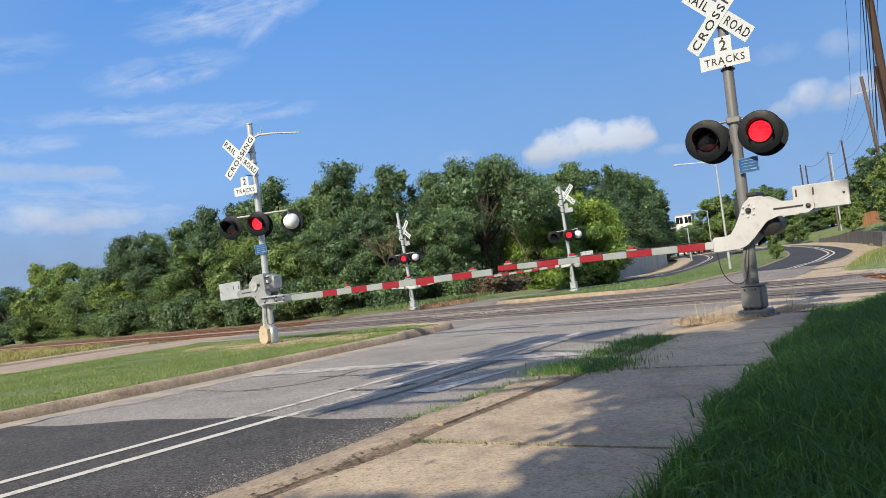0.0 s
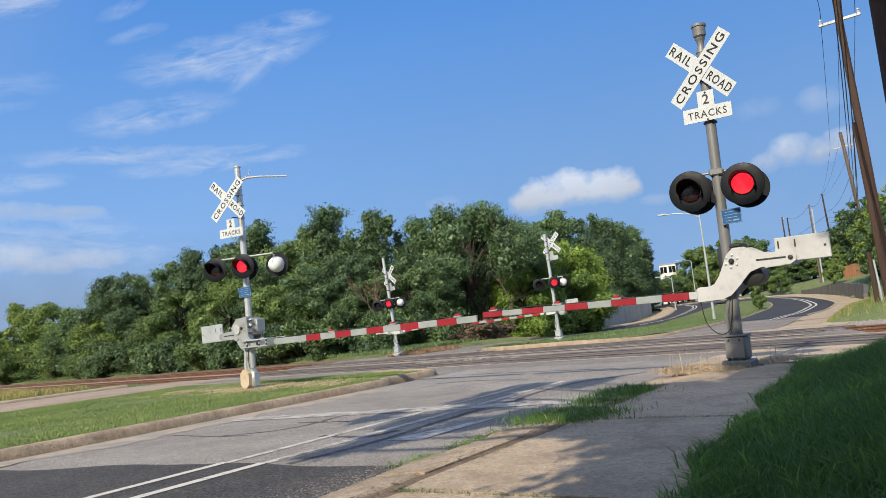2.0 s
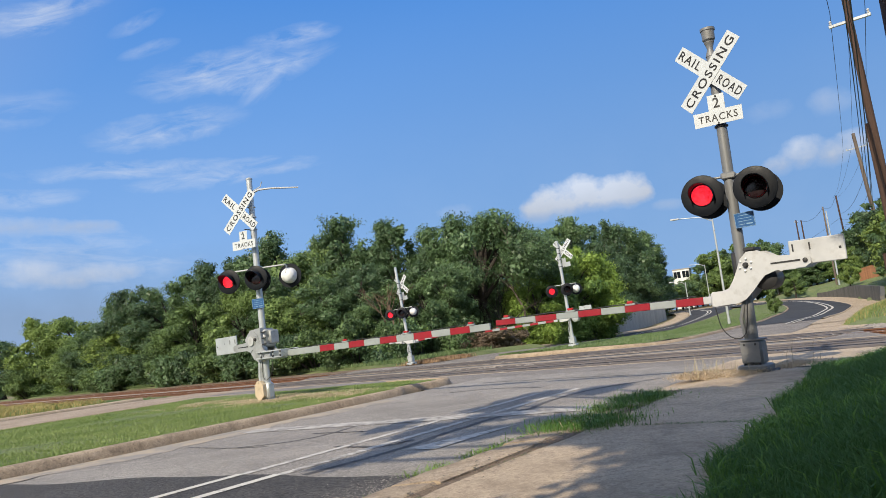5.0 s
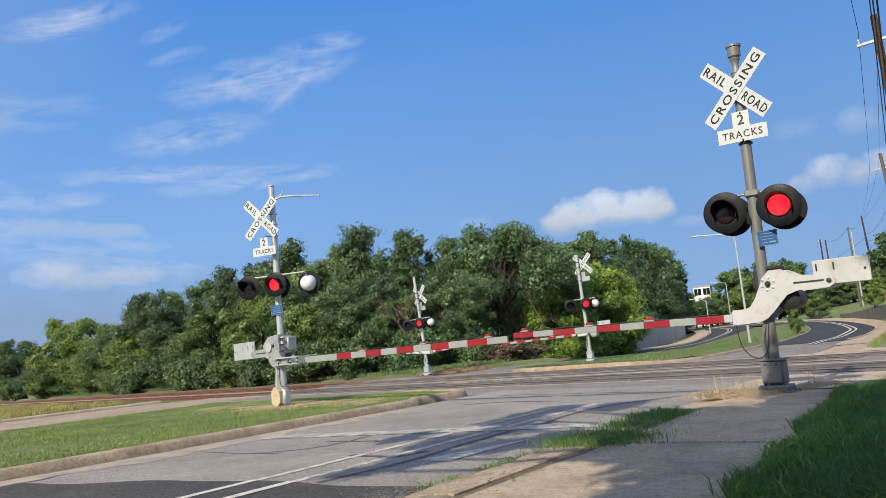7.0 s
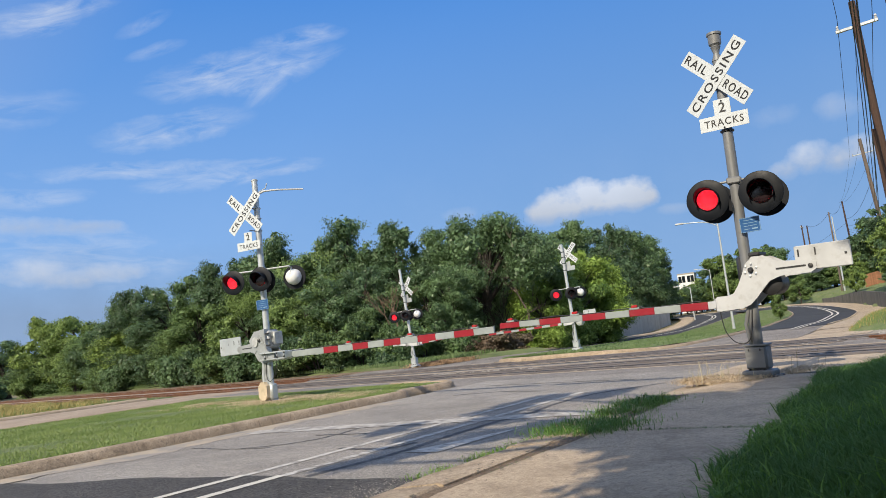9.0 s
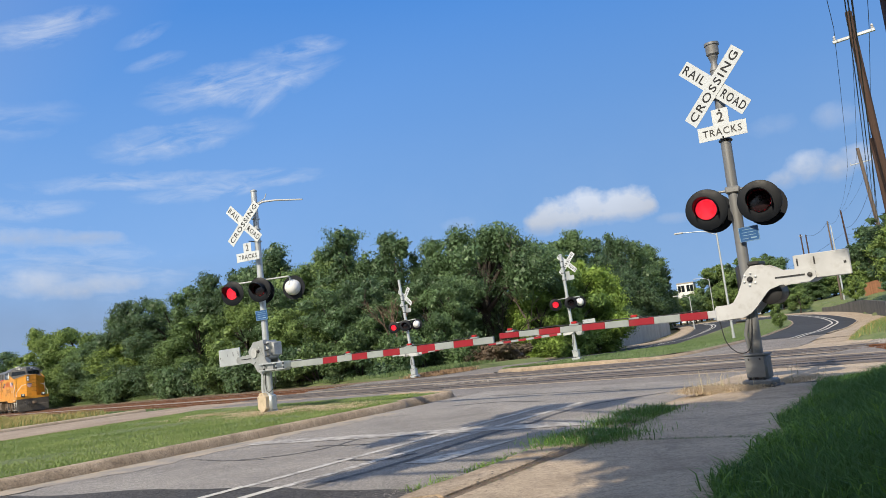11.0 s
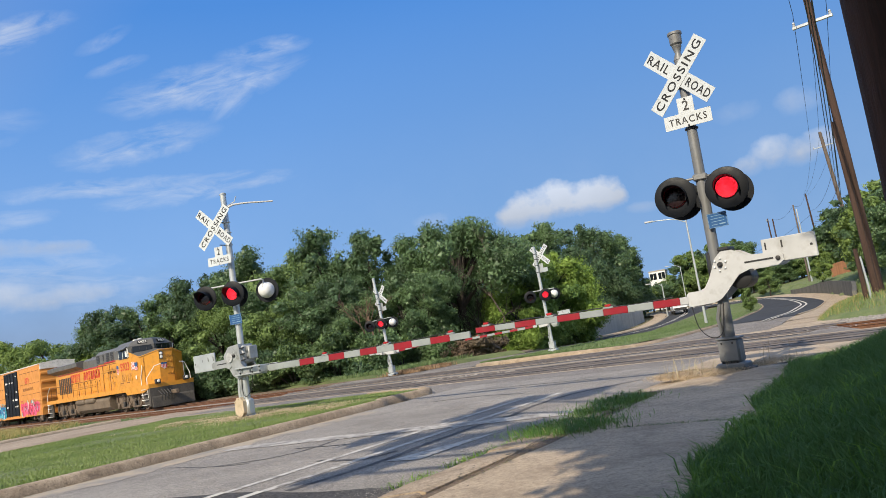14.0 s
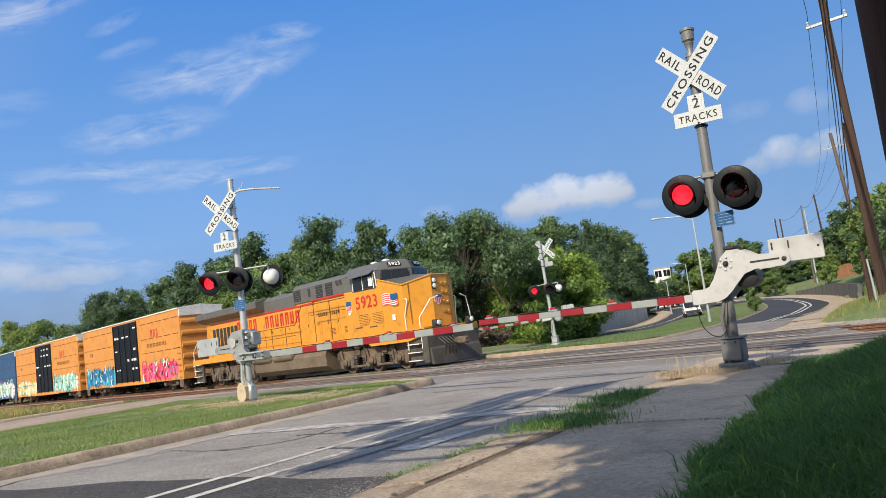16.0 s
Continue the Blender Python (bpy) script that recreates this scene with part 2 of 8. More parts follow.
M = dict(
    ground=mixed("dry_ground", (0.13, 0.12, 0.055), (0.27, 0.22, 0.12), 0.25, 7.0, 0.95, 0.02),
    lawn=mixed("lawn_soil", (0.095, 0.14, 0.05), (0.21, 0.23, 0.105), 0.6, 14.0, 0.95, 0.02),
    # much darker green than lawn_soil, under the bank's blades
    bank=mixed("bank_dark_ground", (0.02, 0.035, 0.01), (0.04, 0.06, 0.02), 1.0, 18.0, 0.95, 0.02),
    old_asphalt=mixed("old_grey_asphalt", (0.19, 0.174, 0.158), (0.335, 0.307, 0.278), 0.45, 30.0, 0.9, 0.006, speck=(0.40, 0.37, 0.33), grit=0.34, grit_size=75.0),
    new_asphalt=mixed("new_asphalt", (0.042, 0.039, 0.037), (0.085, 0.079, 0.073), 0.7, 30.0, 0.85, 0.008, grit=0.6, grit_size=62.0),
    far_asphalt=mixed("far_asphalt", (0.03, 0.031, 0.034), (0.06, 0.06, 0.062), 0.3, 30.0, 0.85, 0.004),
    cross_asphalt=mixed("crossing_asphalt", (0.14, 0.124, 0.112), (0.275, 0.248, 0.222), 0.5, 24.0, 0.9, 0.006, speck=(0.34, 0.31, 0.28), grit=0.3, grit_size=60.0),
    side_asphalt=mixed("pale_side_road", (0.27, 0.205, 0.15), (0.42, 0.335, 0.255), 0.4, 24.0, 0.9, 0.006, grit=0.25, grit_size=60.0),
    soil=mixed("bare_soil", (0.12, 0.085, 0.055), (0.27, 0.2, 0.14), 2.0, 30.0, 0.95, 0.02, grit=0.3),
    concrete=mixed("weathered_concrete", (0.35, 0.27, 0.19), (0.55, 0.445, 0.325), 0.9, 16.0, 0.9, 0.004, speck=(0.26, 0.2, 0.15), per_object=0.07, grit=0.14, grit_size=110.0, stain=0.5),
    kerb=mixed("kerb_concrete", (0.28, 0.215, 0.15), (0.47, 0.375, 0.275), 1.4, 14.0, 0.92, 0.008, speck=(0.2, 0.155, 0.115), per_object=0.08, grit=0.15, stain=0.6),
    wall_concrete=mixed("streaked_wall_concrete", (0.3, 0.3, 0.29), (0.52, 0.52, 0.5), 0.5, 6.0, 0.9, 0.005, stretch=(2.0, 2.0, 0.35), contrast=0.2),
    dark_concrete=mixed("stained_wall_concrete", (0.06, 0.06, 0.057), (0.19, 0.185, 0.17), 0.6, 6.0, 0.9, 0.005, stretch=(2.0, 2.0, 0.5), contrast=0.2),
    pale_concrete=mixed("pale_concrete", (0.26, 0.24, 0.21), (0.42, 0.39, 0.35), 0.5, 12.0, 0.9, 0.005, contrast=0.3),
    panel=mixed("crossing_panel", (0.1, 0.08, 0.066), (0.22, 0.18, 0.145), 0.8, 20.0, 0.9, 0.006, per_object=0.12),
    rail=mixed("rusty_rail", (0.10, 0.045, 0.025), (0.22, 0.11, 0.065), 2.0, 30.0, 0.7, 0.002, metal=0.3),
    rail_top=plain("polished_rail_head", (0.4, 0.37, 0.35), 0.3, 0.9),
    tie=mixed("old_tie", (0.07, 0.05, 0.035), (0.16, 0.115, 0.085), 2.0, 30.0, 0.95, 0.006, stretch=(6, 1, 6)),
    ballast=mixed("ballast", (0.2, 0.17, 0.14), (0.42, 0.38, 0.34), 3.0, 24.0, 0.95, 0.03, speck=(0.6, 0.57, 0.53), contrast=0.3),
    stone=mixed("pale_stone", (0.2, 0.18, 0.16), (0.42, 0.39, 0.36), 4.0, 30.0, 0.9, 0.01),
    gutter=worn_paint("dusty_gutter", (0.42, 0.345, 0.26), (0.27, 0.25, 0.225), 0.51, 2.2),
    paint_white=worn_paint("worn_white_paint", (0.56, 0.53, 0.49), (0.22, 0.2, 0.18), 0.53),
    paint_new=worn_paint("fresh_white_paint", (0.6, 0.57, 0.51), (0.06, 0.058, 0.055), 0.62),
    paint_faint=worn_paint("rubbed_white_paint", (0.5, 0.47, 0.43), (0.23, 0.21, 0.19), 0.5, 5.0),
    tar=mixed("gap_dark", (0.035, 0.033, 0.031), (0.085, 0.08, 0.075), 3.0, 40.0, 0.7, 0.003),
    road_tar=worn_paint("worn_tar_seam", (0.075, 0.07, 0.066), (0.2, 0.185, 0.17), 0.57, 7.0),
    galv=plain("galvanised_steel", (0.5, 0.53, 0.54), 0.36, 0.4, vary=0.15, dirt_amount=0.2),
    mast_grey=plain("grey_painted_mast", (0.2, 0.205, 0.21), 0.5, 0.3, dirt_amount=0.3),
    alu=plain("white_painted_metal", (0.475, 0.485, 0.495), 0.5, 0.0, vary=0.16, dirt=(0.2, 0.18, 0.15), dirt_amount=0.45),
    cast_grey=plain("grey_cast_metal", (0.36, 0.375, 0.38), 0.45, 0.35, vary=0.2, dirt_amount=0.35, scale=9.0),
    dark_metal=plain("dark_metal", (0.035, 0.035, 0.037), 0.5, 0.2),
    black=plain("black_paint", (0.007, 0.009, 0.013), 0.5, 0.0, 0.2, dirt=(0.02, 0.022, 0.026), dirt_amount=0.25),
    dome_white=plain("white_dome_paint", (0.74, 0.75, 0.76), 0.4, 0.0, vary=0.06, dirt=(0.3, 0.28, 0.25), dirt_amount=0.2),
    sign_white=plain("white_sign_sheet", (0.55, 0.59, 0.625), 0.45, 0.0, vary=0.05, dirt=(0.34, 0.31, 0.26), dirt_amount=0.3),
    ink=plain("black_letters", (0.012, 0.012, 0.013), 0.5, vary=0.05, dirt_amount=0.05),
    notice_ink=plain("faded_notice_print", (0.2, 0.33, 0.47), 0.5, dirt_amount=0.2),
    blue_sign=plain("blue_sign_sheet", (0.012, 0.085, 0.25), 0.35, vary=0.05, dirt_amount=0.1),
    beige=plain("beige_box_paint", (0.55, 0.45, 0.32), 0.6, dirt_amount=0.35),
    red_band=plain("red_reflective_band", (0.27, 0.011, 0.02), 0.4, dirt_amount=0.2),
    white_band=plain("grey_white_reflective_band", (0.28, 0.31, 0.31), 0.4, dirt_amount=0.25),
    lamp_red=plain("dull_red_lens", (0.012, 0.002, 0.004), 0.25, dirt_amount=0.03),
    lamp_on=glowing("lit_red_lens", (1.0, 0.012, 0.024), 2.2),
    arm_lamp=plain("red_arm_lamp", (0.42, 0.022, 0.022), 0.25, dirt_amount=0.1),
    wood_pole=mixed("brown_pole_wood", (0.035, 0.02, 0.015), (0.095, 0.056, 0.042), 1.0, 14.0, 0.9, 0.01, stretch=(8, 8, 0.5)),
    dark_pole=mixed("dark_brown_pole_wood", (0.035, 0.018, 0.014), (0.09, 0.045, 0.035), 1.0, 14.0, 0.9, 0.01, stretch=(8, 8, 0.5)),
    grey_wood=mixed("grey_pole_wood", (0.085, 0.065, 0.053), (0.19, 0.15, 0.125), 1.0, 14.0, 0.9, 0.01, stretch=(8, 8, 0.5)),
    cable=plain("black_cable", (0.02, 0.02, 0.022), 0.6),
    bark=mixed("bark", (0.022, 0.018, 0.015), (0.075, 0.062, 0.052), 2.0, 12.0, 0.95, 0.03, stretch=(3, 3, 0.6)),
    dead_bark=mixed("bare_grey_branches", (0.09, 0.07, 0.055), (0.2, 0.165, 0.135), 2.0, 12.0, 0.95, 0.02),
    vine_bark=mixed("dead_brown_vines", (0.07, 0.045, 0.03), (0.16, 0.105, 0.075), 2.0, 12.0, 0.95, 0.02),
    leaf=leafy("oak_leaves", (0.015, 0.038, 0.018), (0.165, 0.268, 0.115), 0.22, 0.45),
    leaf_bright=leafy("bright_leaves", (0.05, 0.11, 0.024), (0.26, 0.39, 0.095), 0.2),
    leaf_vine=leafy("vine_leaves", (0.028, 0.062, 0.02), (0.24, 0.345, 0.1), 0.2),
    leaf_dull=leafy("dull_brush", (0.07, 0.055, 0.035), (0.16, 0.12, 0.085), 0.1),
    grass_bank=leafy("bank_grass_blades", (0.044, 0.12, 0.027), (0.17, 0.325, 0.08), 0.28),
    grass_tuft=leafy("lush_grass_blades", (0.06, 0.16, 0.03), (0.24, 0.42, 0.09), 0.35),
    grass_lawn=leafy("lawn_grass_blades", (0.095, 0.165, 0.045), (0.27, 0.34, 0.135), 0.28),
    grass_dry=leafy("dry_grass_blades", (0.28, 0.21, 0.07), (0.55, 0.44, 0.19), 0.25),
    grass_rust=leafy("rusty_grass_blades", (0.3, 0.17, 0.1), (0.52, 0.35, 0.22), 0.2),
    grass_straw=leafy("straw_grass_blades", (0.4, 0.31, 0.2), (0.68, 0.57, 0.41), 0.2),
    loco_yellow=plain("yellow_locomotive_paint", (0.64, 0.285, 0.03), 0.38, vary=0.07, dirt=(0.2, 0.1, 0.035), dirt_amount=0.5, scale=3.0),
    loco_grey=plain("grey_locomotive_paint", (0.115, 0.112, 0.105), 0.42, vary=0.08, dirt=(0.07, 0.06, 0.055), dirt_amount=0.5, scale=3.0),
    loco_red=plain("red_stripe_paint", (0.55, 0.02, 0.02), 0.4, vary=0.05),
    truck_grey=mixed("dusty_truck_castings", (0.05, 0.039, 0.031), (0.19, 0.145, 0.108), 1.5, 12.0, 0.85, 0.006),
    tank_grey=mixed("dusty_grey_tank", (0.1, 0.078, 0.058), (0.21, 0.165, 0.12), 1.0, 10.0, 0.75, 0.003),
    pilot_grey=mixed("grey_pilot_paint", (0.045, 0.041, 0.037), (0.11, 0.1, 0.088), 1.5, 12.0, 0.7, 0.003),
    glass=plain("dark_cab_glass", (0.012, 0.016, 0.02), 0.06, vary=0.1, dirt_amount=0.05),
    headlight=plain("headlight_glass", (0.85, 0.84, 0.78), 0.1, vary=0.05, dirt_amount=0.0),
    box_yellow=plain("ochre_boxcar_paint", (0.6, 0.255, 0.055), 0.55, vary=0.08, dirt=(0.32, 0.13, 0.04), dirt_amount=0.45, scale=2.2),
    box_roof=plain("pale_boxcar_roof", (0.72, 0.71, 0.68), 0.5, dirt_amount=0.4),
    box_blue=plain("blue_boxcar_paint", (0.02, 0.075, 0.19), 0.5, dirt_amount=0.3, scale=2.0),
    box_line=plain("brown_panel_seam", (0.14, 0.055, 0.02), 0.7),
    white_paint=plain("white_stencil_paint", (0.75, 0.75, 0.72), 0.6, dirt_amount=0.2),
    house_white=mixed("white_house_wall", (0.66, 0.66, 0.65), (0.78, 0.78, 0.77), 0.5, 10.0, 0.8, 0.002),
    fence_wood=mixed("red_brown_fence_wood", (0.17, 0.075, 0.04), (0.3, 0.15, 0.08), 1.0, 14.0, 0.9, 0.005, per_object=0.15),
    car_white=plain("white_car_paint", (0.75, 0.75, 0.76), 0.2, vary=0.02, dirt_amount=0.1),
    tyre=plain("tyre_rubber", (0.02, 0.02, 0.02), 0.85),
)


# ---- mesh building ----
class MB:
    """Collects vertices and faces, then links them as one mesh object."""
    def __init__(self):
        self.v, self.f, self.n = [], [], 0

    def add(self, verts, faces, m=None):
        if m is not None:
            verts = [m @ Vector(p) for p in verts]
        k = self.n
        self.v.extend([tuple(p) for p in verts])
        self.f.extend([tuple(i + k for i in f) for f in faces])
        self.n += len(verts)
        return self

    def box(self, c, s, bev=0.0, m=None):
        """A box with centre c and size s, its edges chamfered by bev."""
        hx, hy, hz = s[0] / 2, s[1] / 2, s[2] / 2
        m = (m or Matrix()) @ Matrix.Translation(c)
        b = min(bev, hx * 0.45, hy * 0.45, hz * 0.45)
        if b <= 0:
            v = [(x * hx, y * hy, z * hz) for x in (-1, 1) for y in (-1, 1) for z in (-1, 1)]
            return self.add(v, [(0, 1, 3, 2), (4, 6, 7, 5), (0, 4, 5, 1), (2, 3, 7, 6), (0, 2, 6, 4), (1, 5, 7, 3)], m)
        v, idx = [], {}
        for x in (-1, 1):
            for y in (-1, 1):
                for z in (-1, 1):
                    for a, p in enumerate(((x * hx, y * (hy - b), z * (hz - b)), (x * (hx - b), y * hy, z * (hz - b)), (x * (hx - b), y * (hy - b), z * hz))):
                        idx[x, y, z, a] = len(v)
                        v.append(p)
        f = []
        ring = ((-1, -1), (1, -1), (1, 1), (-1, 1))
        for s_ in (-1, 1):
            fx = [idx[s_, a, c_, 0] for a, c_ in ring]
            fy = [idx[a, s_, c_, 1] for a, c_ in ring]
            fz = [idx[a, c_, s_, 2] for a, c_ in ring]
            f += [fx if s_ > 0 else fx[::-1], fy[::-1] if s_ > 0 else fy, fz if s_ > 0 else fz[::-1]]
        for a in (-1, 1):
            for c_ in (-1, 1):
                f.append((idx[a, c_, -1, 0], idx[a, c_, 1, 0], idx[a, c_, 1, 1], idx[a, c_, -1, 1]) if a * c_ < 0 else (idx[a, c_, -1, 1], idx[a, c_, 1, 1], idx[a, c_, 1, 0], idx[a, c_, -1, 0]))
                f.append((idx[a, -1, c_, 0], idx[a, 1, c_, 0], idx[a, 1, c_, 2], idx[a, -1, c_, 2]) if a * c_ > 0 else (idx[a, -1, c_, 2], idx[a, 1, c_, 2], idx[a, 1, c_, 0], idx[a, -1, c_, 0]))
                f.append((idx[-1, a, c_, 1], idx[1, a, c_, 1], idx[1, a, c_, 2], idx[-1, a, c_, 2]) if a * c_ < 0 else (idx[-1, a, c_, 2], idx[1, a, c_, 2], idx[1, a, c_, 1], idx[-1, a, c_, 1]))
                for z in (-1, 1):
                    t = (idx[a, c_, z, 0], idx[a, c_, z, 1], idx[a, c_, z, 2])
                    f.append(t if a * c_ * z > 0 else t[::-1])
        return self.add(v, f, m)

    def tube(self, pts, r, n=10, cap=True, m=None):
        """A round bar along points; r: one radius or one for each point."""
        pts = [Vector(p) for p in pts]
        rr = r if isinstance(r, (list, tuple)) else [r] * len(pts)
        v, f = [], []
        ref = None
        for i, p in enumerate(pts):
            d = (pts[min(i + 1, len(pts) - 1)] - pts[max(i - 1, 0)]).normalized()
            if ref is None:
                ref = d.orthogonal().normalized()
            ref = (ref - d * ref.dot(d)).normalized()
            side = d.cross(ref)
            for k in range(n):
                a = 2 * math.pi * k / n
                v.append(p + (ref * math.cos(a) + side * math.sin(a)) * rr[i])
        for i in range(len(pts) - 1):
            for k in range(n):
                f.append((i * n + k, i * n + (k + 1) % n, (i + 1) * n + (k + 1) % n, (i + 1) * n + k))
        if cap:
            f.append(tuple(range(n))[::-1])
            f.append(tuple(range((len(pts) - 1) * n, len(pts) * n)))
        return self.add(v, f, m)

    def prism(self, poly, lo, hi, axis="y", m=None):
        """A polygon (pairs of numbers) drawn out from lo to hi along an axis."""
        def place(a, b, h):
            return (h, a, b) if axis == "x" else (a, h, b) if axis == "y" else (a, b, h)
        k = len(poly)
        v = [place(a, b, lo) for a, b in poly] + [place(a, b, hi) for a, b in poly]
        area = sum(poly[i][0] * poly[(i + 1) % k][1] - poly[(i + 1) % k][0] * poly[i][1] for i in range(k))
        flip = (area > 0) != (axis == "y")
        bottom, top = tuple(range(k)), tuple(range(k, 2 * k))
        f = [bottom[::-1] if flip else bottom, top if flip else top[::-1]]
        for i in range(k):
            j = (i + 1) % k
            f.append((i, j, k + j, k + i) if flip else (k + i, k + j, j, i))
        return self.add(v, f, m)

    def lathe(self, prof, n=20, m=None, turn=None):
        """Turned about local z: prof is pairs of radius and height."""
        v, f = [], []
        for r, z in prof:
            for k in range(n):
                a = 2 * math.pi * k / n
                v.append((r * math.cos(a), r * math.sin(a), z))
        for i in range(len(prof) - 1):
            for k in range(n):
                f.append((i * n + k, i * n + (k + 1) % n, (i + 1) * n + (k + 1) % n, (i + 1) * n + k))
        f.append(tuple(range(n))[::-1])
        f.append(tuple(range((len(prof) - 1) * n, len(prof) * n)))
        return self.add(v, f, m)

    def mesh(self, name, mat, smooth=True):
        me = bpy.data.meshes.new(name)
        me.from_pydata(self.v, [], self.f)
        me.materials.append(mat)
        if smooth:
            me.polygons.foreach_set("use_smooth", [True] * len(me.polygons))
            me.set_sharp_from_angle(angle=radians(38))
        me.update()
        return me

    def make(self, name, mat, parent=None, label="", m=None, smooth=True):
        ob = new(name, self.mesh(name, mat, smooth))
        if parent is not None:
            ob.parent = parent
        if m is not None:
            ob.matrix_basis = m
        return tagged(ob, label)


def thing(name, label, category, m=None, group="", kind=""):
    ob = new(name)
    ob.empty_display_size = 0.2
    if m is not None:
        ob.matrix_basis = m
    return tagged(ob, label, category, group, kind)


def raw_mesh(name, verts, faces, mat, smooth=False):
    """One mesh from numpy arrays: verts (n, 3), faces (k, 3 or 4)."""
    me = bpy.data.meshes.new(name)
    me.vertices.add(len(verts))
    me.vertices.foreach_set("co", np.ascontiguousarray(verts, dtype=np.float32).ravel())
    k = faces.shape[1]
    me.loops.add(faces.size)
    me.loops.foreach_set("vertex_index", np.ascontiguousarray(faces, dtype=np.int32).ravel())
    me.polygons.add(len(faces))
    me.polygons.foreach_set("loop_start", np.arange(0, faces.size, k, dtype=np.int32))
    if smooth:
        me.polygons.foreach_set("use_smooth", np.ones(len(faces), dtype=bool))
    me.update(calc_edges=True)
    me.validate()
    me.materials.append(mat)
    return me


def letters(text, height, width, mat, name="lettering", spaced=1.0):
    """A mesh of words in the built-in font, centred, lying in the xz plane and facing -y."""
    cu = bpy.data.curves.new(name, "FONT")
    cu.body, cu.align_x, cu.align_y, cu.size, cu.extrude, cu.resolution_u, cu.offset, cu.space_character = text, "CENTER", "CENTER", 1.0, 0.0, 3, 0.012, spaced
    ob = bpy.data.objects.new(name, cu)
    scene.collection.objects.link(ob)
    me = bpy.data.meshes.new_from_object(ob.evaluated_get(bpy.context.evaluated_depsgraph_get()))
    bpy.data.objects.remove(ob)
    bpy.data.curves.remove(cu)
    co = np.array([v.co[:] for v in me.vertices])
    lo, hi = co.min(0), co.max(0)
    for v in me.vertices:
        x, y = (v.co.x - (lo[0] + hi[0]) / 2) / (hi[0] - lo[0]) * width, (v.co.y - (lo[1] + hi[1]) / 2) / (hi[1] - lo[1]) * height
        v.co = (x, 0.0, y)
    me.materials.clear()
    me.materials.append(mat)
    me.name = name
    return me


# ---- the plan: q to the right of the road's line, r along it; v across the tracks, s along them ----
ROAD = radians(36.0)
TRACK = radians(-41.9)


def qr(q, r):
    return (q * math.cos(ROAD) + r * math.sin(ROAD), -q * math.sin(ROAD) + r * math.cos(ROAD))


def to_qr(x, y):
    return x * math.cos(ROAD) - y * math.sin(ROAD), x * math.sin(ROAD) + y * math.cos(ROAD)


def vs(v, s):
    """Across the tracks by v, along them by s (to the far left)."""
    return (v * math.cos(TRACK) + s * math.sin(TRACK), -v * math.sin(TRACK) + s * math.cos(TRACK))


def to_vs(x, y):
    return x * math.cos(TRACK) - y * math.sin(TRACK), x * math.sin(TRACK) + y * math.cos(TRACK)


def smooth(a, b, x):
    t = min(1.0, max(0.0, (x - a) / (b - a)))
    return t * t * (3 - 2 * t)


NEAR_TRACK, FAR_TRACK = 17.2, 21.85
RAIL_Z = -0.07


# ---- ground, roads, kerbs ----
def rise(x, y):
    """Height of the land: level up to the crossing, falling a little beyond it, climbing far off."""
    q, r = to_qr(x, y)
    v = to_vs(x, y)[0]
    z = 1.6 * smooth(85, 150, r)
    return z - 0.13 * smooth(22.8, 25.5, v) - 0.42 * smooth(34, 64, r) * smooth(-4, 6, x) * (1 - smooth(80, 112, r))


def land(x, y):
    """The hill beyond the bend, above the common height of the land."""
    az, d = math.degrees(math.atan2(x, y)), math.hypot(x, y)
    near = 62.0 + 30.0 * (1 - smooth(31.0, 31.7, az)) + 15.0 * (1 - smooth(29.2, 31.0, az)) + 18.0 * (1 - smooth(27.0, 29.6, az))
    soft = 1.5 + 16.0 * smooth(31.1, 31.8, az)
    return rise(x, y) + smooth(23.5, 27.5, az) * (0.9 * smooth(near - soft, near + 1.0, d) + 0.9 * smooth(near, near + 34.0, d))


def patch(name, fn, nu, nv, mat, kind="structure", label="", category="", parent=None):
    """A surface from fn(a, b), with a and b from 0 to 1."""
    v = np.array([fn(i / nu, j / nv) for i in range(nu + 1) for j in range(nv + 1)])
    i, j = np.meshgrid(np.arange(nu), np.arange(nv), indexing="ij")
    k = (i * (nv + 1) + j).ravel()
    f = np.stack([k, k + nv + 1, k + nv + 2, k + 1], 1)
    a, b, c = v[f[0, 0]], v[f[0, 1]], v[f[0, 3]]
    if np.cross(b - a, c - a)[2] < 0:
        f = f[:, ::-1]
    ob = new(name, raw_mesh(name, v, f, mat, True))
    if parent is not None:
        ob.parent = parent
        return ob
    return tagged(ob, label, category, kind=kind)


def ground_sheet():
    ys = np.concatenate([-np.geomspace(2500, 12, 20), np.linspace(-10, 100, 56), np.geomspace(105, 2500, 20)])
    xs = np.concatenate([-np.geomspace(2500, 105, 20), np.linspace(-100, 100, 90), np.geomspace(105, 2500, 20)])
    v = np.array([(x, y, rise(x, y) - 0.16 - 0.14 * smooth(14, 15, to_vs(x, y)[0]) * (1 - smooth(24.5, 26, to_vs(x, y)[0]))) for x in xs for y in ys])
    n = len(ys)
    i, j = np.meshgrid(np.arange(len(xs) - 1), np.arange(n - 1), indexing="ij")
    k = (i * n + j).ravel()
    f = np.stack([k, k + n, k + n + 1, k + 1], 1)
    tagged(new("ground", raw_mesh("ground", v, f, M["ground"], True)), "dry grassy ground round the crossing", "ground", kind="structure")


